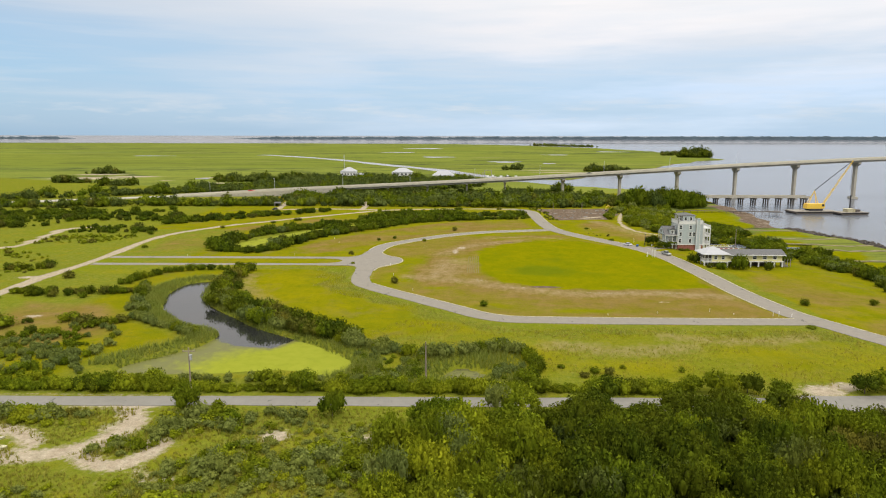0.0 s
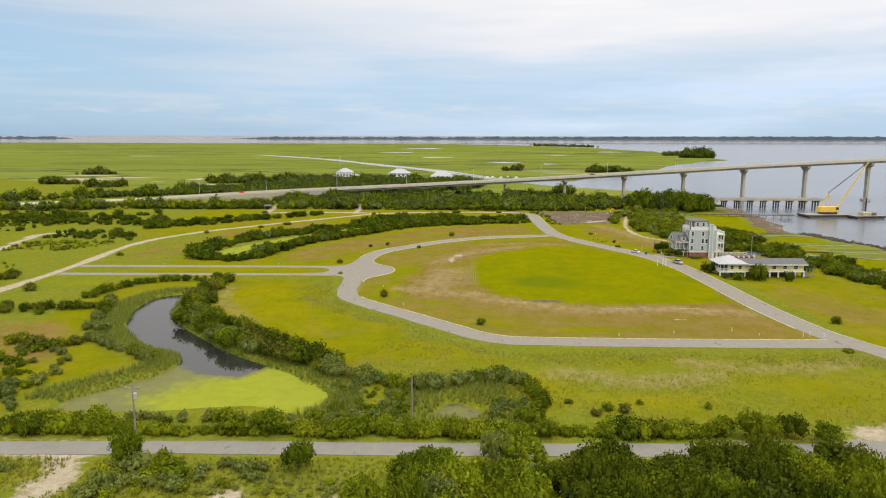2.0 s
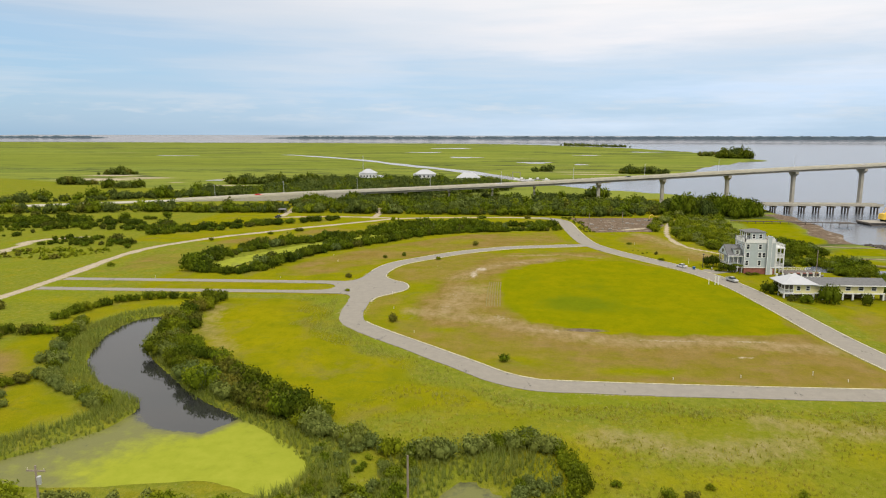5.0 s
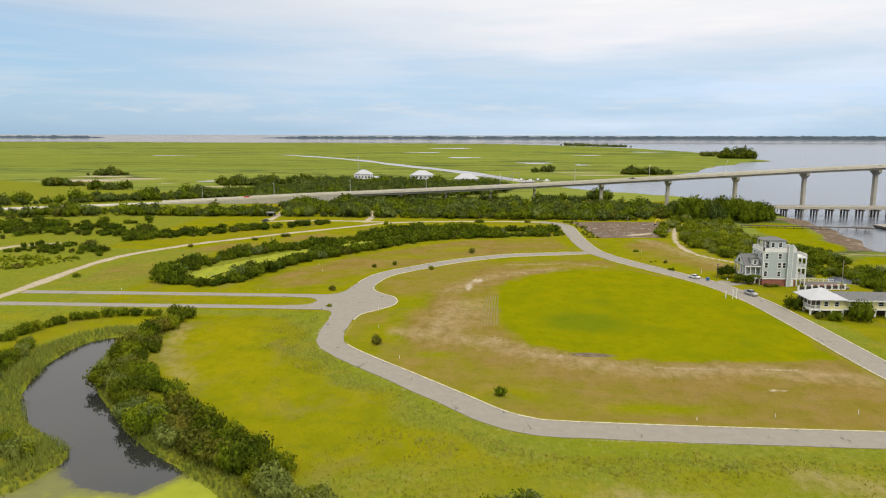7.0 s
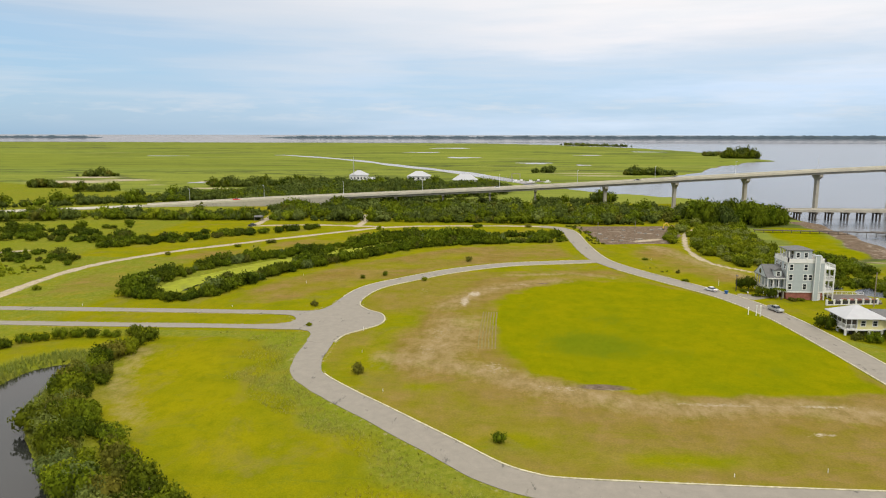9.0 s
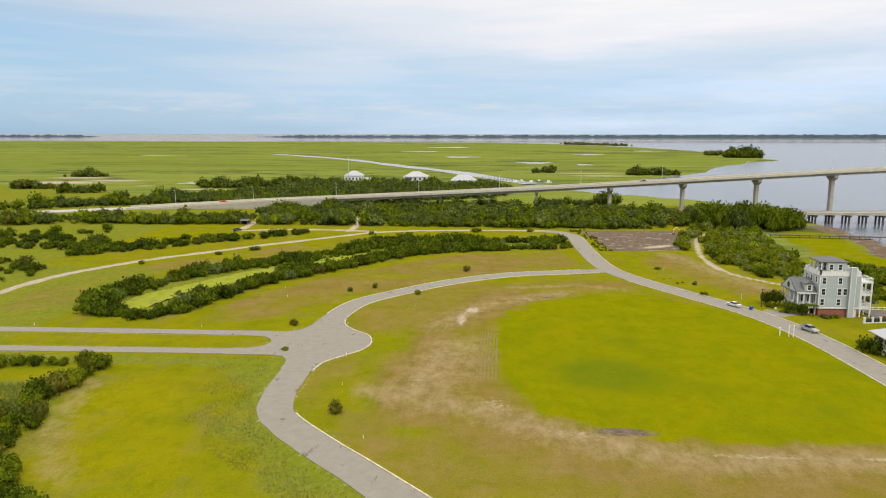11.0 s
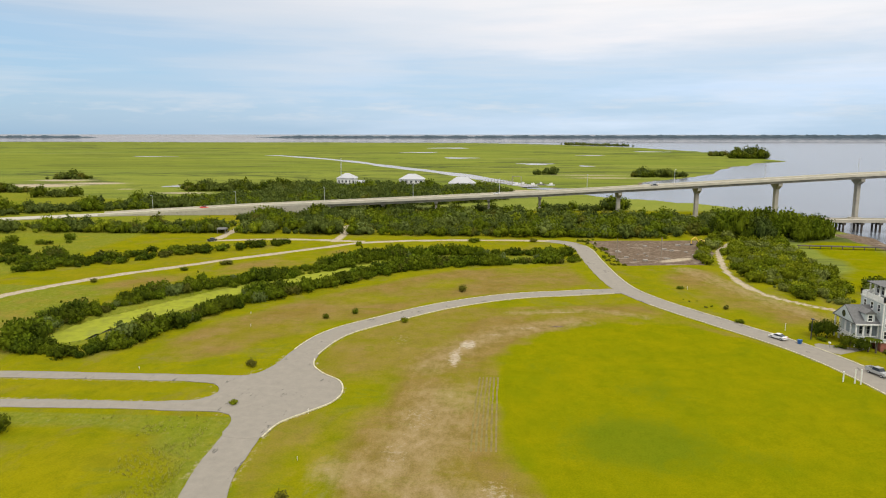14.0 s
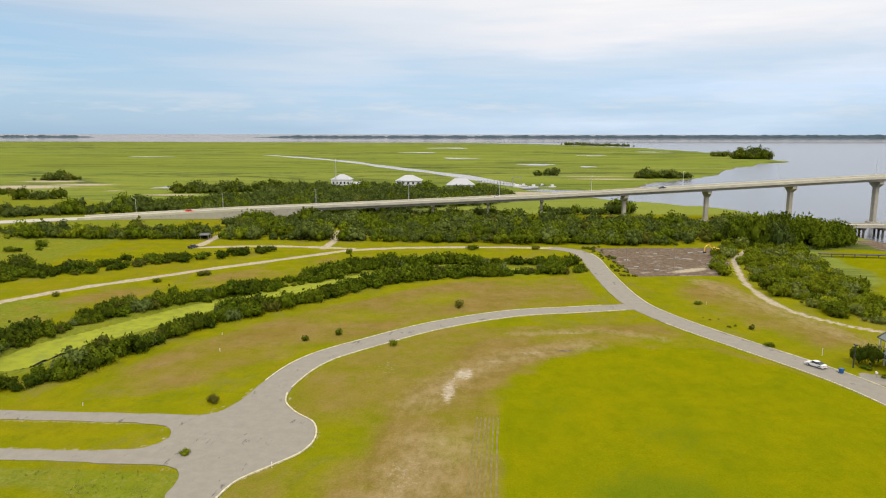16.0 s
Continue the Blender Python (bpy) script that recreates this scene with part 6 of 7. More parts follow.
# pond banks
for pts, st, hs, leaves, lab in (
    ([(-68, 229), (-69, 222), (-69.5, 213), (-68.5, 203), (-65.5, 192), (-60.5, 180), (-53, 170.5), (-46, 163), (-38, 157.5), (-29, 151.5), (-21, 146)], 2.0, (2.8, 4.8), ("dark", "mid", "olive", "mid", "dark", "grey"), "dense dark green bush on the pond bank"),
    ([(-66, 205), (-62.5, 190), (-56.5, 178), (-48, 168.5), (-41, 161.5), (-32, 155.5), (-23, 149)], 2.6, (2.0, 3.8), ("dark", "mid", "olive", "dark"), "dark green bush on the pond bank"),
    ([(-58, 187), (-51, 179), (-44, 171), (-37, 163.5), (-29, 156), (-22, 150.5)], 2.2, (2.2, 4.2), ("dark", "mid", "mid", "dark", "olive"), "rounded green bush on the outer pond bank"),
    ([(-24, 146), (-16, 142.5), (-9, 138.5), (-2, 137.5), (5, 141.5), (10, 142)], 1.7, (2.2, 3.6), ("grey", "grey", "mid"), "silvery green willow bush near the pond"),
    ([(10, 143), (14.5, 139), (16.5, 134), (16, 128.5), (14, 124.5)], 1.6, (2.0, 3.4), ("dark", "mid", "grey"), "dense green bush ringing the small pond"),
    ([(-101, 206), (-97, 217), (-92, 225), (-84, 229.5), (-76, 230.5), (-69, 230)], 2.2, (1.8, 3.2), ("dark", "mid", "mid"), "dark green bush at the pond's head"),
    ([(-93, 205), (-89, 193), (-86, 184), (-82, 175), (-77, 168.5)], 2.0, (1.8, 3.2), ("dark", "mid", "grey"), "green bush on the pond's west bank"),
    ([(-78, 165), (-71, 160), (-64, 156), (-59, 152)], 1.9, (1.6, 2.8), ("grey", "grey", "mid"), "silvery green bush on the pond's west bank"),
    ([(-82, 160), (-76, 150), (-74, 141), (-78, 132), (-88, 126), (-100, 124)], 2.4, (1.4, 2.6), ("grey", "mid", "grey"), "silvery green bush in the scrub by the pond"),
    ([(-104, 150), (-96, 142), (-90, 136), (-84, 140)], 2.4, (1.4, 2.4), ("grey", "mid"), "silvery green bush in the scrub by the pond")):
    for x, y in along(pts, st, n_ + 31, 0.55):
        n_ += 1
        h = rr.uniform(*hs)
        plant("bush", x, y, h, h * rr.uniform(0.6, 0.8), rr.choice(leaves), n_, lab, "bush", "pond bank bushes")
n_ += 1
plant("tree", -47.5, 163.5, 4.4, 3.0, "bright", n_, "rounded bright green tree on the pond bank", "tree")
# lone bushes
for x, y, h, w in ((8.1, 180.6, 2.1, 1.3), (-18.5, 209.3, 2.3, 1.7), (93.5, 183, 2.2, 1.5), (-38.9, 260.6, 1.8, 1.2), (0.4, 328.8, 2.2, 1.7), (-12.6, 294.6, 1.6, 1.1), (-25.8, 302.4, 1.7, 1.1), (-32.2, 297, 1.5, 1.0), (27.9, 422.2, 1.9, 2.2), (2.7, 421.5, 2.0, 3.2), (-43.7, 409.2, 2.3, 1.4), (-82.4, 365.3, 1.9, 2.4), (-92.8, 354.5, 1.5, 1.6), (-112, 334.8, 1.5, 1.5), (68, 298.6, 1.2, 1.3), (-123.9, 274.6, 1.7, 1.4), (-122, 215.6, 2.6, 2.6), (-140.5, 236.6, 2.4, 2.8), (-107, 158, 3.2, 4.0), (-111, 161, 2.8, 3.2), (-97.5, 153.5, 2.2, 1.9), (-100, 151, 1.6, 1.4), (-94, 164, 2.6, 3.0), (-89, 161.5, 2.8, 3.0), (-84, 160.5, 2.5, 2.6), (-80.5, 162.5, 2.2, 2.2), (-86, 157.5, 1.8, 1.8), (-103, 162, 1.6, 1.4), (16.5, 129.5, 1.2, 1.0), (21, 131, 1.0, 0.8), (27, 128.5, 1.6, 1.2), (30, 127.5, 1.8, 1.5), (25, 126.5, 1.3, 1.2), (33, 131, 1.0, 0.7), (44, 129.5, 1.2, 0.9), (-35.5, 241.6, 1.0, 0.9), (84.2, 160.5, 0.9, 1.6), (64, 336, 1.0, 1.4), (-105, 300, 0.7, 3.2), (88.6, 238.5, 2.2, 1.6), (92.2, 238.4, 3.0, 2.2), (99.0, 239.2, 6.4, 3.4), (110, 239.5, 2.6, 1.3), (91, 277.5, 1.1, 1.6), (93.5, 277.7, 1.0, 1.4), (82, 279.5, 0.9, 1.3), (80.6, 284.2, 1.0, 1.4), (85.9, 247.0, 4.2, 2.6), (108, 237.5, 3.8, 1.9), (104.5, 275.5, 1.4, 1.2), (113, 184, 2.0, 1.4)):
    n_ += 1
    plant("cedar" if 1.4 < h < 2.4 and h > 1.75 * w else "bush", x, y, h, w, rr.choice(("dark", "mid", "olive")) if h > 1 else "mid", n_, "small dark evergreen bush alone in the grass" if y > 140 else "small green bush in the rough grass", "bush", "lone bushes")
for x, y, h, w in ((82.5, 286.2, 4.8, 3.0), (83.6, 278.6, 3.6, 2.3), (85.6, 277.6, 3.2, 2.0), (80.9, 287.6, 3.6, 2.2)):
    n_ += 1
    plant("tree", x, y, h, w, "dark", n_, "small dark green tree beside the tall house", "tree", "house garden trees")
# left-hand scrub clumps
for pts in ([(-125, 194), (-118, 193), (-108, 193.5), (-98, 193.5), (-93, 194.5)], [(-121, 190), (-112, 189.5), (-104, 190)], [(-152, 226), (-146, 230), (-138, 231)]):
    for x, y in along(pts, 2.2, n_ + 70, 0.7):
        n_ += 1
        plant("bush", x, y, rr.uniform(1.8, 3.0), rr.uniform(1.5, 2.3), rr.choice(("dark", "mid", "olive")), n_, "dark green bush in a straggling hedge", "bush", "field hedge")
for x, y in ((86.6, 277.2), (88.0, 276.9)):
    t = thing("palm_tree", "short palm tree beside the house porch", "palm tree", (x, y, float(gz(x, y)[0]) - 0.05), group="porch palms")
    part("trunk", Geo().rod((0, 0, 0), (0.1, 0, 2.6), 0.2, 0.16), BARK, t)
    for k in range(12):
        a, q = 0.52 * k, Geo()
        c, s = math.cos(a), math.sin(a)
        pts = [(0.1 + d * c, d * s, 2.6 + u) for d, u in ((0, 0), (0.45, 0.4), (0.9, 0.35), (1.2, -0.2))]
        for (x0, y0, z0), (x1, y1, z1), w0, w1 in zip(pts, pts[1:], (0.1, 0.35, 0.25), (0.35, 0.25, 0.03)):
            q.add([(x0 - s * w0, y0 + c * w0, z0 - 0.05), (x0 + s * w0, y0 - c * w0, z0 - 0.05), (x1 + s * w1, y1 - c * w1, z1 - 0.05), (x1 - s * w1, y1 + c * w1, z1 - 0.05), (x0, y0, z0 + 0.05), (x1, y1, z1 + 0.05)], [(0, 4, 5, 3), (4, 1, 2, 5), (0, 3, 2, 1)])
        part("frond", q, LEAF["dark"], t)

# ---- growth that stays one mesh each
DITCH_S = [(-95, 275), (-91, 269), (-84, 265.5), (-77, 265.5), (-71.5, 271), (-68, 283), (-63.5, 295), (-59, 306), (-51, 320), (-40, 334), (-28, 350), (-16, 360.5), (-3, 367.5), (15, 371.5)]
DITCH_N = [(-95, 276), (-96, 287), (-92, 303), (-88, 314), (-78, 328), (-67, 341), (-57, 352), (-47, 363), (-38, 376), (-25, 385)]
rows = [along([(a - o * 0.75, b + o * 0.75) for a, b in DITCH_S], 2.1, 401 + k, 0.75) for k, o in enumerate((-1.0, 0.9, 2.4, 3.6))]
rows += [along([(a - o * 0.75, b + o * 0.75) for a, b in DITCH_N], 2.1, 411 + k, 0.8) for k, o in enumerate((-3.4, -1.8, -0.2, 1.4))]
rows += [along(p, 2.0, 421 + k, 0.7) for k, p in enumerate(([(-38, 376), (-20, 386), (-6, 390), (14, 391), (38, 391)], [(-34, 379), (-18, 388), (-4, 392), (14, 393), (36, 393)], [(15, 372), (28, 374.5), (38, 377), (40, 384)], [(20, 376), (30, 381), (36, 386)]))]
thicket("ditch_hedge", "two dense dark green hedges along the drainage ditch", "hedge", np.concatenate(rows), MID_BUSH, (2.0, 4.8), (0.62, 0.88), ("dark", "mid", "olive", "grey"), 70, (0.34, 0.42, 0.12, 0.12))
thicket("lane_hedge", "dense continuous green hedge beside the grey lane", "hedge", np.concatenate([along([(-100, 119), (-60, 118.6), (-20, 118.8), (10, 119.2), (42, 119.4)], 1.15, 21, 0.4), along([(-100, 118), (-60, 117.7), (-20, 117.9), (10, 118.2), (42, 118.4)], 1.3, 22, 0.3)]), NEAR_BUSH, (1.6, 2.9), (0.6, 0.85), ("mid", "bright", "dark"), 169, (0.5, 0.25, 0.25))
thicket("back_hedge", "green bushes behind the lane hedge", "hedge", along([(-100, 121.6), (-66, 121.5), (-50, 123), (-20, 122.6), (-10, 122.5)], 1.8, 431, 0.7), MID_BUSH, (1.3, 2.5), (0.7, 0.95), ("mid", "grey", "bright"), 69, (0.5, 0.25, 0.25))
thicket("near_scrub", "low tangled green scrub on the near sandy ground", "scrub", clear(np.concatenate([scatter([(-96, 56), (-96, 92), (-76, 90), (-60, 84), (-46, 82), (-36, 92), (-30, 104), (-10, 104), (-8, 56)], 1.9, 61, thin=0.1), scatter([(-100, 102), (-72, 109), (-57, 107), (-56, 101), (-70, 102.5), (-80, 98), (-100, 98)], 2.2, 62), scatter([(-46, 95), (-38, 97), (-38, 108), (-46, 108)], 2.4, 63, thin=0.2), scatter([(-53, 92), (-48, 95), (-51, 98), (-54, 96)], 2.0, 64)])), MID_BUSH, (0.6, 1.9), (0.8, 1.25), ("mid", "grey", "bright", "olive"), 71, (0.24, 0.34, 0.34, 0.08))
thicket("track_shrubs", "soft grey-green shrubs beside the sandy track", "scrub", clear(np.concatenate([scatter([(-84, 103), (-60, 103), (-58, 108), (-84, 109)], 2.1, 161), scatter([(-48, 99), (-32, 101), (-24, 104), (-24, 108), (-46, 107)], 2.6, 162, thin=0.25), scatter([(-50, 93), (-46, 92), (-45, 95), (-49, 96)], 1.6, 163), scatter([(-40, 84), (-12, 84), (-10, 95), (-24, 95), (-36, 93)], 2.6, 164, thin=0.3)])), MID_BUSH, (1.3, 2.6), (0.7, 1.05), ("mid", "grey", "bright"), 171, (0.34, 0.42, 0.24))
thicket("woodland_floor", "low green undergrowth along the near woodland", "undergrowth", clear(scatter([(-10, 60), (-10, 100), (0, 108), (50, 109), (96, 98), (96, 60)], 2.8, 65)), NEAR_BUSH, (1.2, 2.8), (0.7, 1.0), ("mid", "dark", "bright"), 72, (0.5, 0.3, 0.2))
thicket("pond_scrub", "mixed grey-green scrub between the lane and the pond", "scrub", clear(np.concatenate([scatter([(-22, 122), (-19, 132), (-22, 142), (-12, 139), (-4, 135), (-5, 124)], 2.0, 66, thin=0.15), scatter([(-104, 124), (-70, 123), (-70, 127), (-78, 136), (-80, 150), (-90, 160), (-104, 150)], 2.5, 67, thin=0.2), scatter([(8, 132), (14, 134), (14, 125), (8, 124)], 1.9, 68)])), MID_BUSH, (1.0, 2.2), (0.65, 0.95), ("grey", "mid", "bright"), 73, (0.5, 0.35, 0.15))
def before_highway(p):
    """Leaves a strip of low ground open in front of the highway and its ramp."""
    x, y = p[:, 0], p[:, 1]
    return p[~(((x < -118) & (y > 458)) | ((x < -245) & (y > 436)))]


thicket("tree_belt", "long dense belt of dark green trees before the bridge", "woods", before_highway(clear(np.concatenate([scatter([(-310, 412), (-200, 436), (-115, 441), (-68, 443), (-30, 438), (40, 439), (84, 435), (104, 447), (150, 452), (165, 470), (150, 508), (60, 510), (-100, 509), (-180, 500), (-230, 470), (-300, 440)], 5.0, 81), scatter([(-200, 437), (-115, 441), (-30, 438), (84, 435), (84, 440), (-30, 443), (-115, 446), (-200, 442)], 3.4, 82), scatter([(-205, 492), (-90, 503), (30, 505), (30, 532), (-90, 530), (-88, 508), (-200, 497)], 5.0, 182)]))), FAR_TREE, (3.4, 7.2), (0.62, 0.9), ("woods", "mid", "olive", "grey", "bright"), 74, (0.46, 0.28, 0.06, 0.12, 0.08))
thicket("north_belt", "dark green tree line beyond the highway", "woods", clear(np.concatenate([scatter([(-420, 420), (-330, 462), (-268, 495), (-205, 530), (-120, 536), (-70, 540), (-95, 580), (-150, 590), (-210, 575), (-270, 505), (-340, 475), (-420, 440)], 5.6, 83), scatter([(-185, 600), (-150, 660), (-118, 706), (-60, 707), (-20, 703), (6, 712), (16, 690), (30, 640), (10, 590), (-60, 560), (-150, 560)], 5.8, 84), scatter([(-95, 722), (-70, 725), (-70, 735), (-95, 735)], 5, 184), scatter([(-150, 700), (-122, 710), (-122, 730), (-150, 725)], 5, 185), scatter([(40, 545), (95, 560), (92, 548), (45, 535)], 5, 85)])), FAR_TREE, (4.5, 8.5), (0.62, 0.9), ("woods", "mid", "olive", "grey"), 75, (0.58, 0.24, 0.08, 0.1))
thicket("marsh_thickets", "dark scrub islands in the salt marsh", "scrub", np.concatenate([scatter(p, 4.8, 86 + i) for i, p in enumerate(([(-376, 645), (-340, 646), (-336, 658), (-372, 660)], [(-424, 800), (-388, 802), (-384, 816), (-420, 816)], [(-232, 668), (-205, 666), (-180, 672), (-178, 690), (-205, 700), (-228, 688)], [(-188, 686), (-165, 680), (-142, 688), (-142, 704), (-165, 712), (-185, 704)], [(62, 908), (88, 910), (86, 922), (66, 922)], [(163, 872), (190, 868), (218, 876), (220, 900), (170, 900)], [(-310, 610), (-280, 612), (-280, 620), (-310, 620)]))]), FAR_TREE, (4, 10.5), (0.6, 0.9), ("woods", "dark", "olive"), 76, (0.6, 0.25, 0.15))
thicket("marsh_islands", "distant wooded islands at the marsh's edge", "woods", np.concatenate([scatter([(320, 2980), (500, 2650), (540, 2640), (520, 2720), (360, 3060)], 15, 95), scatter([(462, 1560), (490, 1560), (488, 1600), (466, 1600)], 8, 96)]), FAR_TREE, (8, 15), (0.5, 0.75), ("woods", "olive"), 77, (0.8, 0.2))
thicket("river_island", "rounded dark wooded islet on the river bank", "woods", np.concatenate([scatter([(452, 1446), (480, 1428), (505, 1424), (522, 1432), (522, 1450), (500, 1470), (462, 1468)], 6.5, 94)]), FAR_TREE, (13, 21), (0.5, 0.66), ("woods", "dark"), 177, (0.6, 0.4))
thicket("river_island_crest", "tall trees on the crest of the river islet", "woods", scatter([(478, 1440), (508, 1440), (508, 1456), (478, 1456)], 7.5, 97), FAR_TREE, (19, 25), (0.48, 0.60), ("woods", "dark"), 178, (0.6, 0.4))
thicket("west_scrub", "patchy dark scrub over the western fields", "scrub", clear(np.concatenate([scatter([(-146, 348), (-126, 359), (-98, 389), (-75, 407), (-75, 418), (-106, 396), (-150, 365)], 3.1, 101, thin=0.1), scatter([(-280, 372), (-165, 362), (-140, 358), (-150, 385), (-200, 400), (-290, 404)], 4.2, 102, thin=0.25), scatter([(-192, 318), (-160, 316), (-136, 312), (-142, 328), (-175, 340)], 3.8, 103, thin=0.25), scatter([(-260, 392), (-150, 400), (-120, 425), (-260, 420)], 9, 104, 0.5, thin=0.6), scatter([(-330, 300), (-200, 330), (-200, 370), (-330, 360)], 5.5, 105, thin=0.45)])), MID_BUSH, (1.8, 4.3), (0.75, 1.1), ("dark", "mid", "olive"), 78, (0.5, 0.35, 0.15))
thicket("low_west_scrub", "low olive scrub over the western fields", "scrub", clear(np.concatenate([scatter([(-190, 284), (-150, 284), (-136, 305), (-160, 312), (-182, 305)], 2.6, 106, thin=0.3), scatter([(-175, 200), (-140, 205), (-138, 245), (-175, 270)], 3.4, 107, thin=0.55), scatter([(-136, 160), (-122, 165), (-122, 185), (-136, 190)], 3.4, 108, thin=0.5)])), FAR_BUSH, (0.7, 1.6), (0.9, 1.4), ("mid", "bright", "olive"), 79, (0.4, 0.35, 0.25))
thicket("east_scrub", "tangled bright and dark green scrub by the sand track", "scrub", clear(np.concatenate([scatter([(99, 425), (92, 385), (89, 352), (93, 326), (104, 316), (110, 330), (118, 360), (124, 388), (130, 425), (128, 440), (104, 440)], 2.7, 109), scatter([(85, 376), (90, 396), (98, 412), (94, 416), (82, 380)], 2.6, 110)])), MID_BUSH, (1.4, 4.2), (0.6, 0.95), ("dark", "mid", "grey", "bright"), 80, (0.22, 0.42, 0.24, 0.12))
thicket("east_trees", "tall dark green trees beside the trestle", "woods", clear(np.concatenate([scatter([(108, 436), (128, 434), (148, 446), (150, 462), (118, 462)], 4.0, 111), scatter([(140, 430), (156, 440), (160, 455), (146, 450)], 4, 112)])), NEAR_BUSH, (8.0, 14.0), (0.46, 0.60), ("dark", "mid", "woods"), 81, (0.4, 0.35, 0.25))
thicket("shore_scrub", "grey-green scrub along the marsh shore", "scrub", clear(np.concatenate([scatter([(106, 303), (110, 296), (123, 294), (134, 316), (138, 338), (129, 349), (118, 340), (108, 316)], 2.4, 113), scatter([(120, 284), (122, 274), (130, 276), (142, 298), (134, 305), (124, 298)], 2.5, 114), scatter([(124, 266), (130, 264), (126, 249), (128, 236), (131, 222), (126, 200), (136, 190), (144, 216), (141, 240), (143, 269), (133, 280)], 2.5, 214), scatter([(114, 264), (122, 250), (127, 262), (120, 272)], 2.6, 115), scatter([(128, 190), (140, 150), (152, 150), (145, 195)], 3, 116)])), MID_BUSH, (1.6, 4.2), (0.6, 0.95), ("dark", "mid", "grey", "olive"), 82, (0.36, 0.34, 0.22, 0.08))
thicket("ramp_trees", "dark green trees in front of the bridge ramp", "woods", scatter([(-112, 494), (-40, 498), (-40, 508), (-112, 506)], 4.6, 119), FAR_TREE, (4.5, 7.5), (0.6, 0.85), ("woods", "dark", "mid"), 179, (0.5, 0.25, 0.25))
thicket("yard_scrub", "low weeds along tracks and lot edges", "scrub", clear(np.concatenate([scatter([(46, 428), (50, 372), (56, 369), (53, 430)], 2.2, 117, thin=0.35), scatter([(58, 334), (68, 330), (74, 302), (66, 304)], 3.5, 118, thin=0.7)])), FAR_BUSH, (0.5, 1.3), (0.8, 1.2), ("mid", "olive"), 83, (0.5, 0.5))


def blades(name, label, cat, spots, h, width, lean, per, mat, seed, patch=14.0):
    """Tufts of narrow three-cornered blades, all in one mesh."""
    r = np.random.RandomState(seed)
    n = len(spots) * per
    base = np.repeat(spots, per, 0) + r.randn(n, 2) * width * 1.6
    z = np.repeat(gz(spots[:, 0], spots[:, 1]), per)
    a, hh = r.rand(n) * 6.283, h[0] + (h[1] - h[0]) * r.rand(n)
    hh = hh * (0.75 + 0.4 * np.repeat(wobble(spots[:, 0], spots[:, 1], patch, seed), per).clip(-0.6, 1))
    wd = width * (0.5 + r.rand(n))
    dx, dy = np.cos(a), np.sin(a)
    p0 = np.stack([base[:, 0] - dy * wd, base[:, 1] + dx * wd, z - 0.1], 1)
    p1 = np.stack([base[:, 0] + dy * wd, base[:, 1] - dx * wd, z - 0.1], 1)
    l = lean * r.rand(n) * hh
    p2 = np.stack([base[:, 0] + dx * l, base[:, 1] + dy * l, z + hh], 1)
    V = np.stack([p0, p1, p2], 1).reshape(-1, 3)
    i = np.arange(n) * 3
    return tagged(new(name, quad_mesh(name, V, np.stack([i, i + 1, i + 2, i + 2], 1), [mat])), label, cat, kind="stuff")


def free(pts, dist):
    return pts[pave_free(pts) > dist]


def pave_free(p):
    return np.minimum.reduce([line_dist(p[:, 0], p[:, 1], LINES[k][::2]) - w for k, w in (("ring", 3.3), ("east", 3.4), ("near", 3), ("lane_n", 2.2), ("lane_s", 2.2))])


bank = scatter([(-98, 122), (-98, 205), (-90, 228), (-64, 232), (-40, 165), (-12, 145), (-12, 122)], 0.75, 131)
s_ = area(bank[:, 0], bank[:, 1], POND_SMOOTH)
bank = bank[(s_ > -6.5) & (s_ < 0.2 + 0.8 * wobble(bank[:, 0], bank[:, 1], 12, 9)) & ~((bank[:, 1] < 131) & (bank[:, 0] < -24))]
pool = scatter([(-10, 122), (-10, 137), (4, 142), (14, 138), (15, 123)], 0.8, 132)
s_ = area(pool[:, 0], pool[:, 1], SMALL_POND)
pool = pool[s_ < -0.3]
blades("pond_reeds", "tall green cattail reeds round the ponds", "reeds", np.concatenate([bank, pool]), (0.8, 1.8), 0.06, 0.8, 10, REED, 141)
fgp = free(scatter([(-100, 60), (-100, 111), (-8, 111), (-8, 60)], 0.85, 133, thin=0.1), 0.3)
sd = line_dist(fgp[:, 0], fgp[:, 1], resample([(-76, 99), (-66, 97), (-58, 92), (-50, 88), (-44, 91), (-41, 95)], 2))
sd = np.minimum(sd, line_dist(fgp[:, 0], fgp[:, 1], resample([(-51, 112), (-50, 104), (-57, 93)], 2)))
sd = np.minimum(sd, np.minimum(np.hypot(fgp[:, 0] + 27, fgp[:, 1] - 99.3), np.hypot(fgp[:, 0] + 14, fgp[:, 1] - 99)))
blades("rough_grass", "rough tufted grass on the near sandy ground", "grass", fgp[sd > 2.0], (0.3, 0.8), 0.09, 1.3, 8, GRASS, 142)
fld = free(scatter([(-18, 122), (-22, 152), (-8, 172), (8, 160), (86, 160), (106, 122)], 1.05, 134, thin=0.15), 0.2)
fld = fld[(area(fld[:, 0], fld[:, 1], SMALL_POND) < -3)]
fld = fld[wobble(fld[:, 0], fld[:, 1], 17, 15) > -0.45]
blades("field_grass", "tall straw-tipped grass in the rough field", "grass", fld, (0.25, 0.6), 0.09, 0.8, 4, GRASS, 143)
edge = free(scatter([(-66, 162), (-66, 236), (-37, 236), (-36, 215), (-22, 196), (4, 170), (-18, 150), (-40, 160)], 1.3, 135, thin=0.2), 0.2)
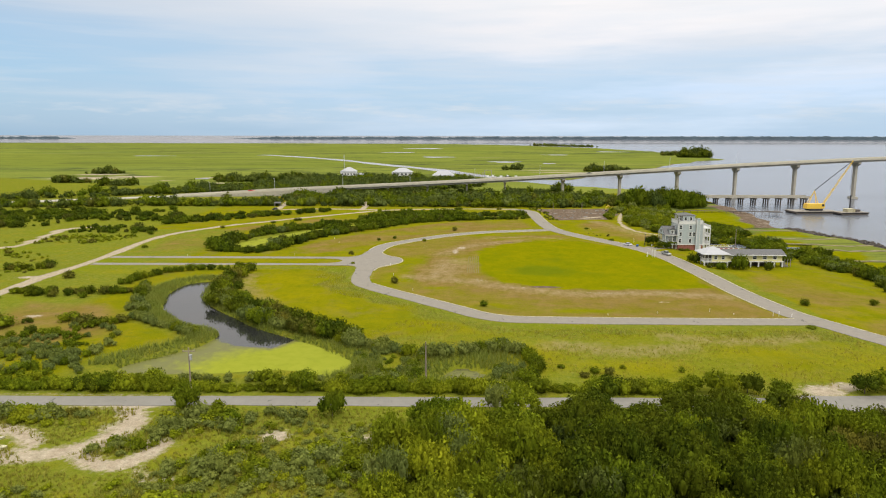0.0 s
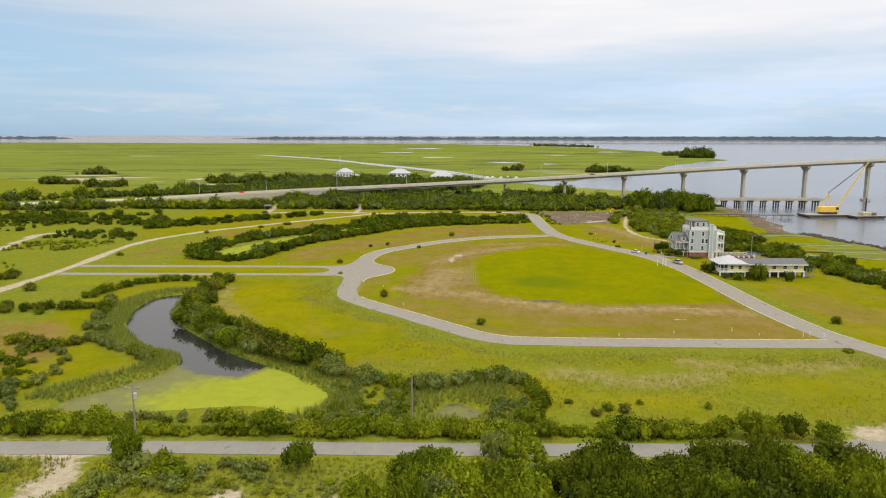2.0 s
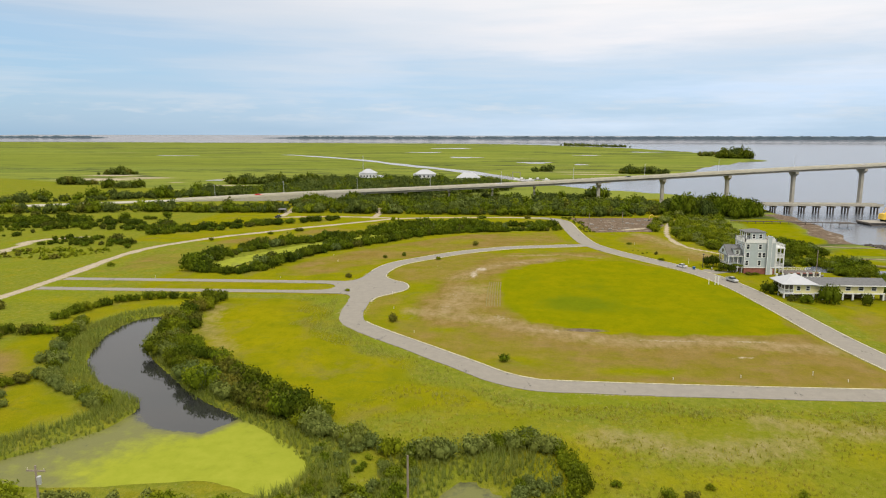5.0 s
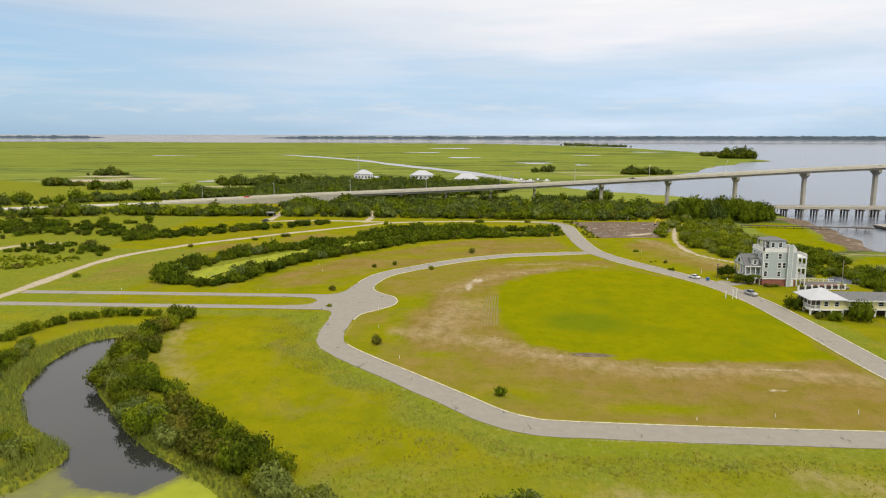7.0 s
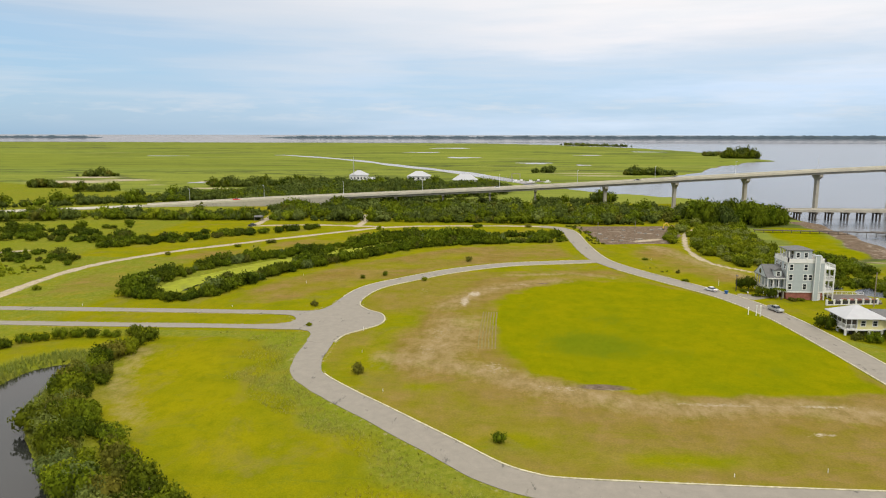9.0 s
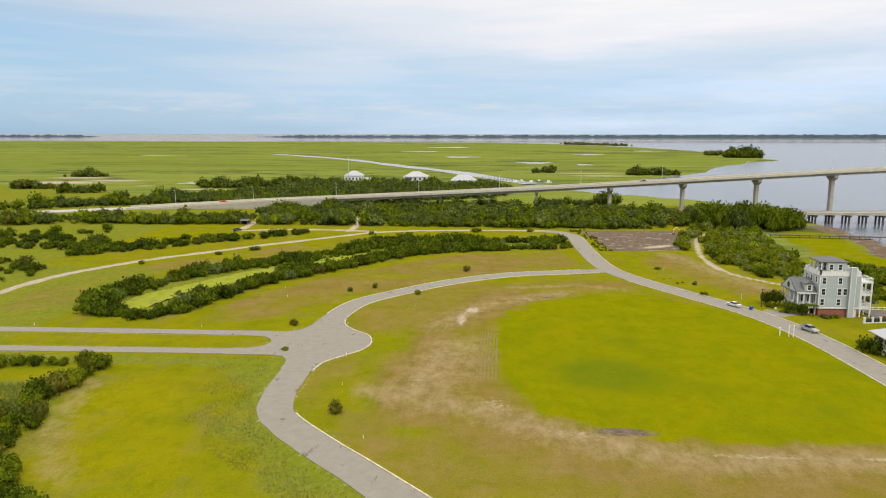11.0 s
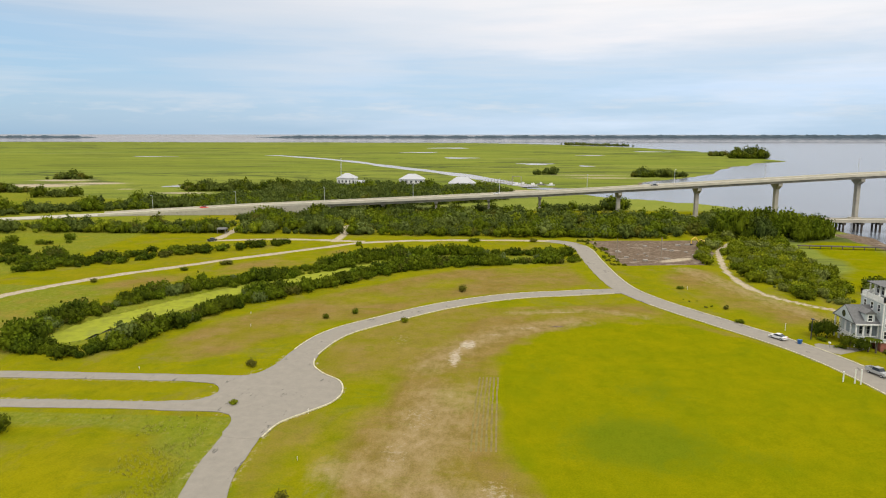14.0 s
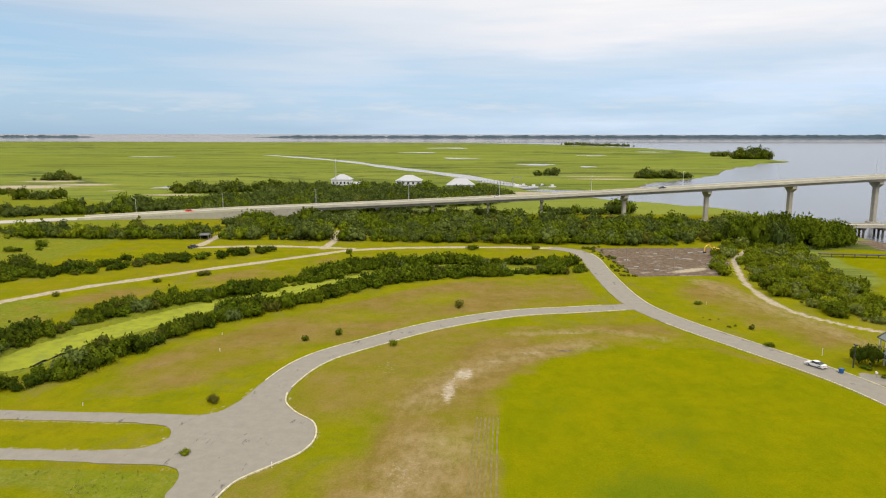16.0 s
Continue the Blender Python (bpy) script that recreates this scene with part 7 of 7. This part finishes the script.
edge = edge[(pave_free(edge) < 3 + 2 * wobble(edge[:, 0], edge[:, 1], 14, 16))]
blades("meadow_grass", "tufted yellow-green meadow grass beside the loop road", "grass", edge, (0.2, 0.5), 0.09, 0.8, 4, GRASS, 144)

rough = free(scatter([(-46, 232), (-36, 232), (-34, 214), (-22, 194), (0, 168), (14, 158), (90, 158), (88, 146), (10, 146), (-12, 160), (-34, 186), (-46, 212)], 0.72, 136, thin=0.1), 0.1)
pf_ = pave_free(rough)
rough = rough[pf_ < 9 + 4 * wobble(rough[:, 0], rough[:, 1], 15, 17)]
blades("roadside_grass", "tall rough grass along the loop road's outer edge", "grass", rough, (0.25, 0.6), 0.05, 1.7, 7, VERGE, 145, 7.0)

# wheel ruts along the edge of the mown field
RUT = plain("bare_rut_soil", (0.150, 0.120, 0.034), 1.0, vary=0.3, scale=0.6)
for k in range(6):
    ln = resample([(4.6 + 0.72 * k, 226), (4.8 + 0.72 * k, 236), (5.2 + 0.70 * k, 246), (5.8 + 0.66 * k, 257)], 1.0)
    ln = ln + sides(ln) * (0.04 * wobble(ln[:, 0], ln[:, 1], 9, 50 + k))[:, None]
    alone("wheel_rut", slab(ln, 0.30 + 0.1 * wobble(ln[:, 0], ln[:, 1], 4, 60 + k), gz(ln[:, 0], ln[:, 1]) + 0.015, 0.2), RUT, "long straight wheel rut in the dry grass", "wheel rut", kind="stuff")

# distant shores; the blue of air haze is put into their colour
HAZED_WOOD = plain("haze_tinted_woods", (0.072, 0.100, 0.122), 1.0, vary=0.25, scale=0.02)
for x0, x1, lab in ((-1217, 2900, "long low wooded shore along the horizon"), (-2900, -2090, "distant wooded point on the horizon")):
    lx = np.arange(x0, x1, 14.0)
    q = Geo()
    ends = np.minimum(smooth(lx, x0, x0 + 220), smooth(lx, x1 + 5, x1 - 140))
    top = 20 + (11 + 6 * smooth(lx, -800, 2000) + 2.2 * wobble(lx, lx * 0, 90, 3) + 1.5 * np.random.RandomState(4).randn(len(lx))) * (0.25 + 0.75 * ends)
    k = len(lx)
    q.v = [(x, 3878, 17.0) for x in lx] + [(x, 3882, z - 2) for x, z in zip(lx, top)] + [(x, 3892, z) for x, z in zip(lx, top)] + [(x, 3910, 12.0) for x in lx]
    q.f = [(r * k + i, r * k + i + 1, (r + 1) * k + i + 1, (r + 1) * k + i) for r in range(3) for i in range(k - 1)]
    alone("far_shore", q, HAZED_WOOD, lab, "shore", kind="structure")

# ---------------------------------------------------------------- the plan is drawn in units of 1.25 m
PLAN = 1.25
for ob in list(scene.objects):
    if ob.parent is None and ob.type in {"MESH", "EMPTY"}:
        ob.matrix_basis = Matrix.Scale(PLAN, 4) @ ob.matrix_basis
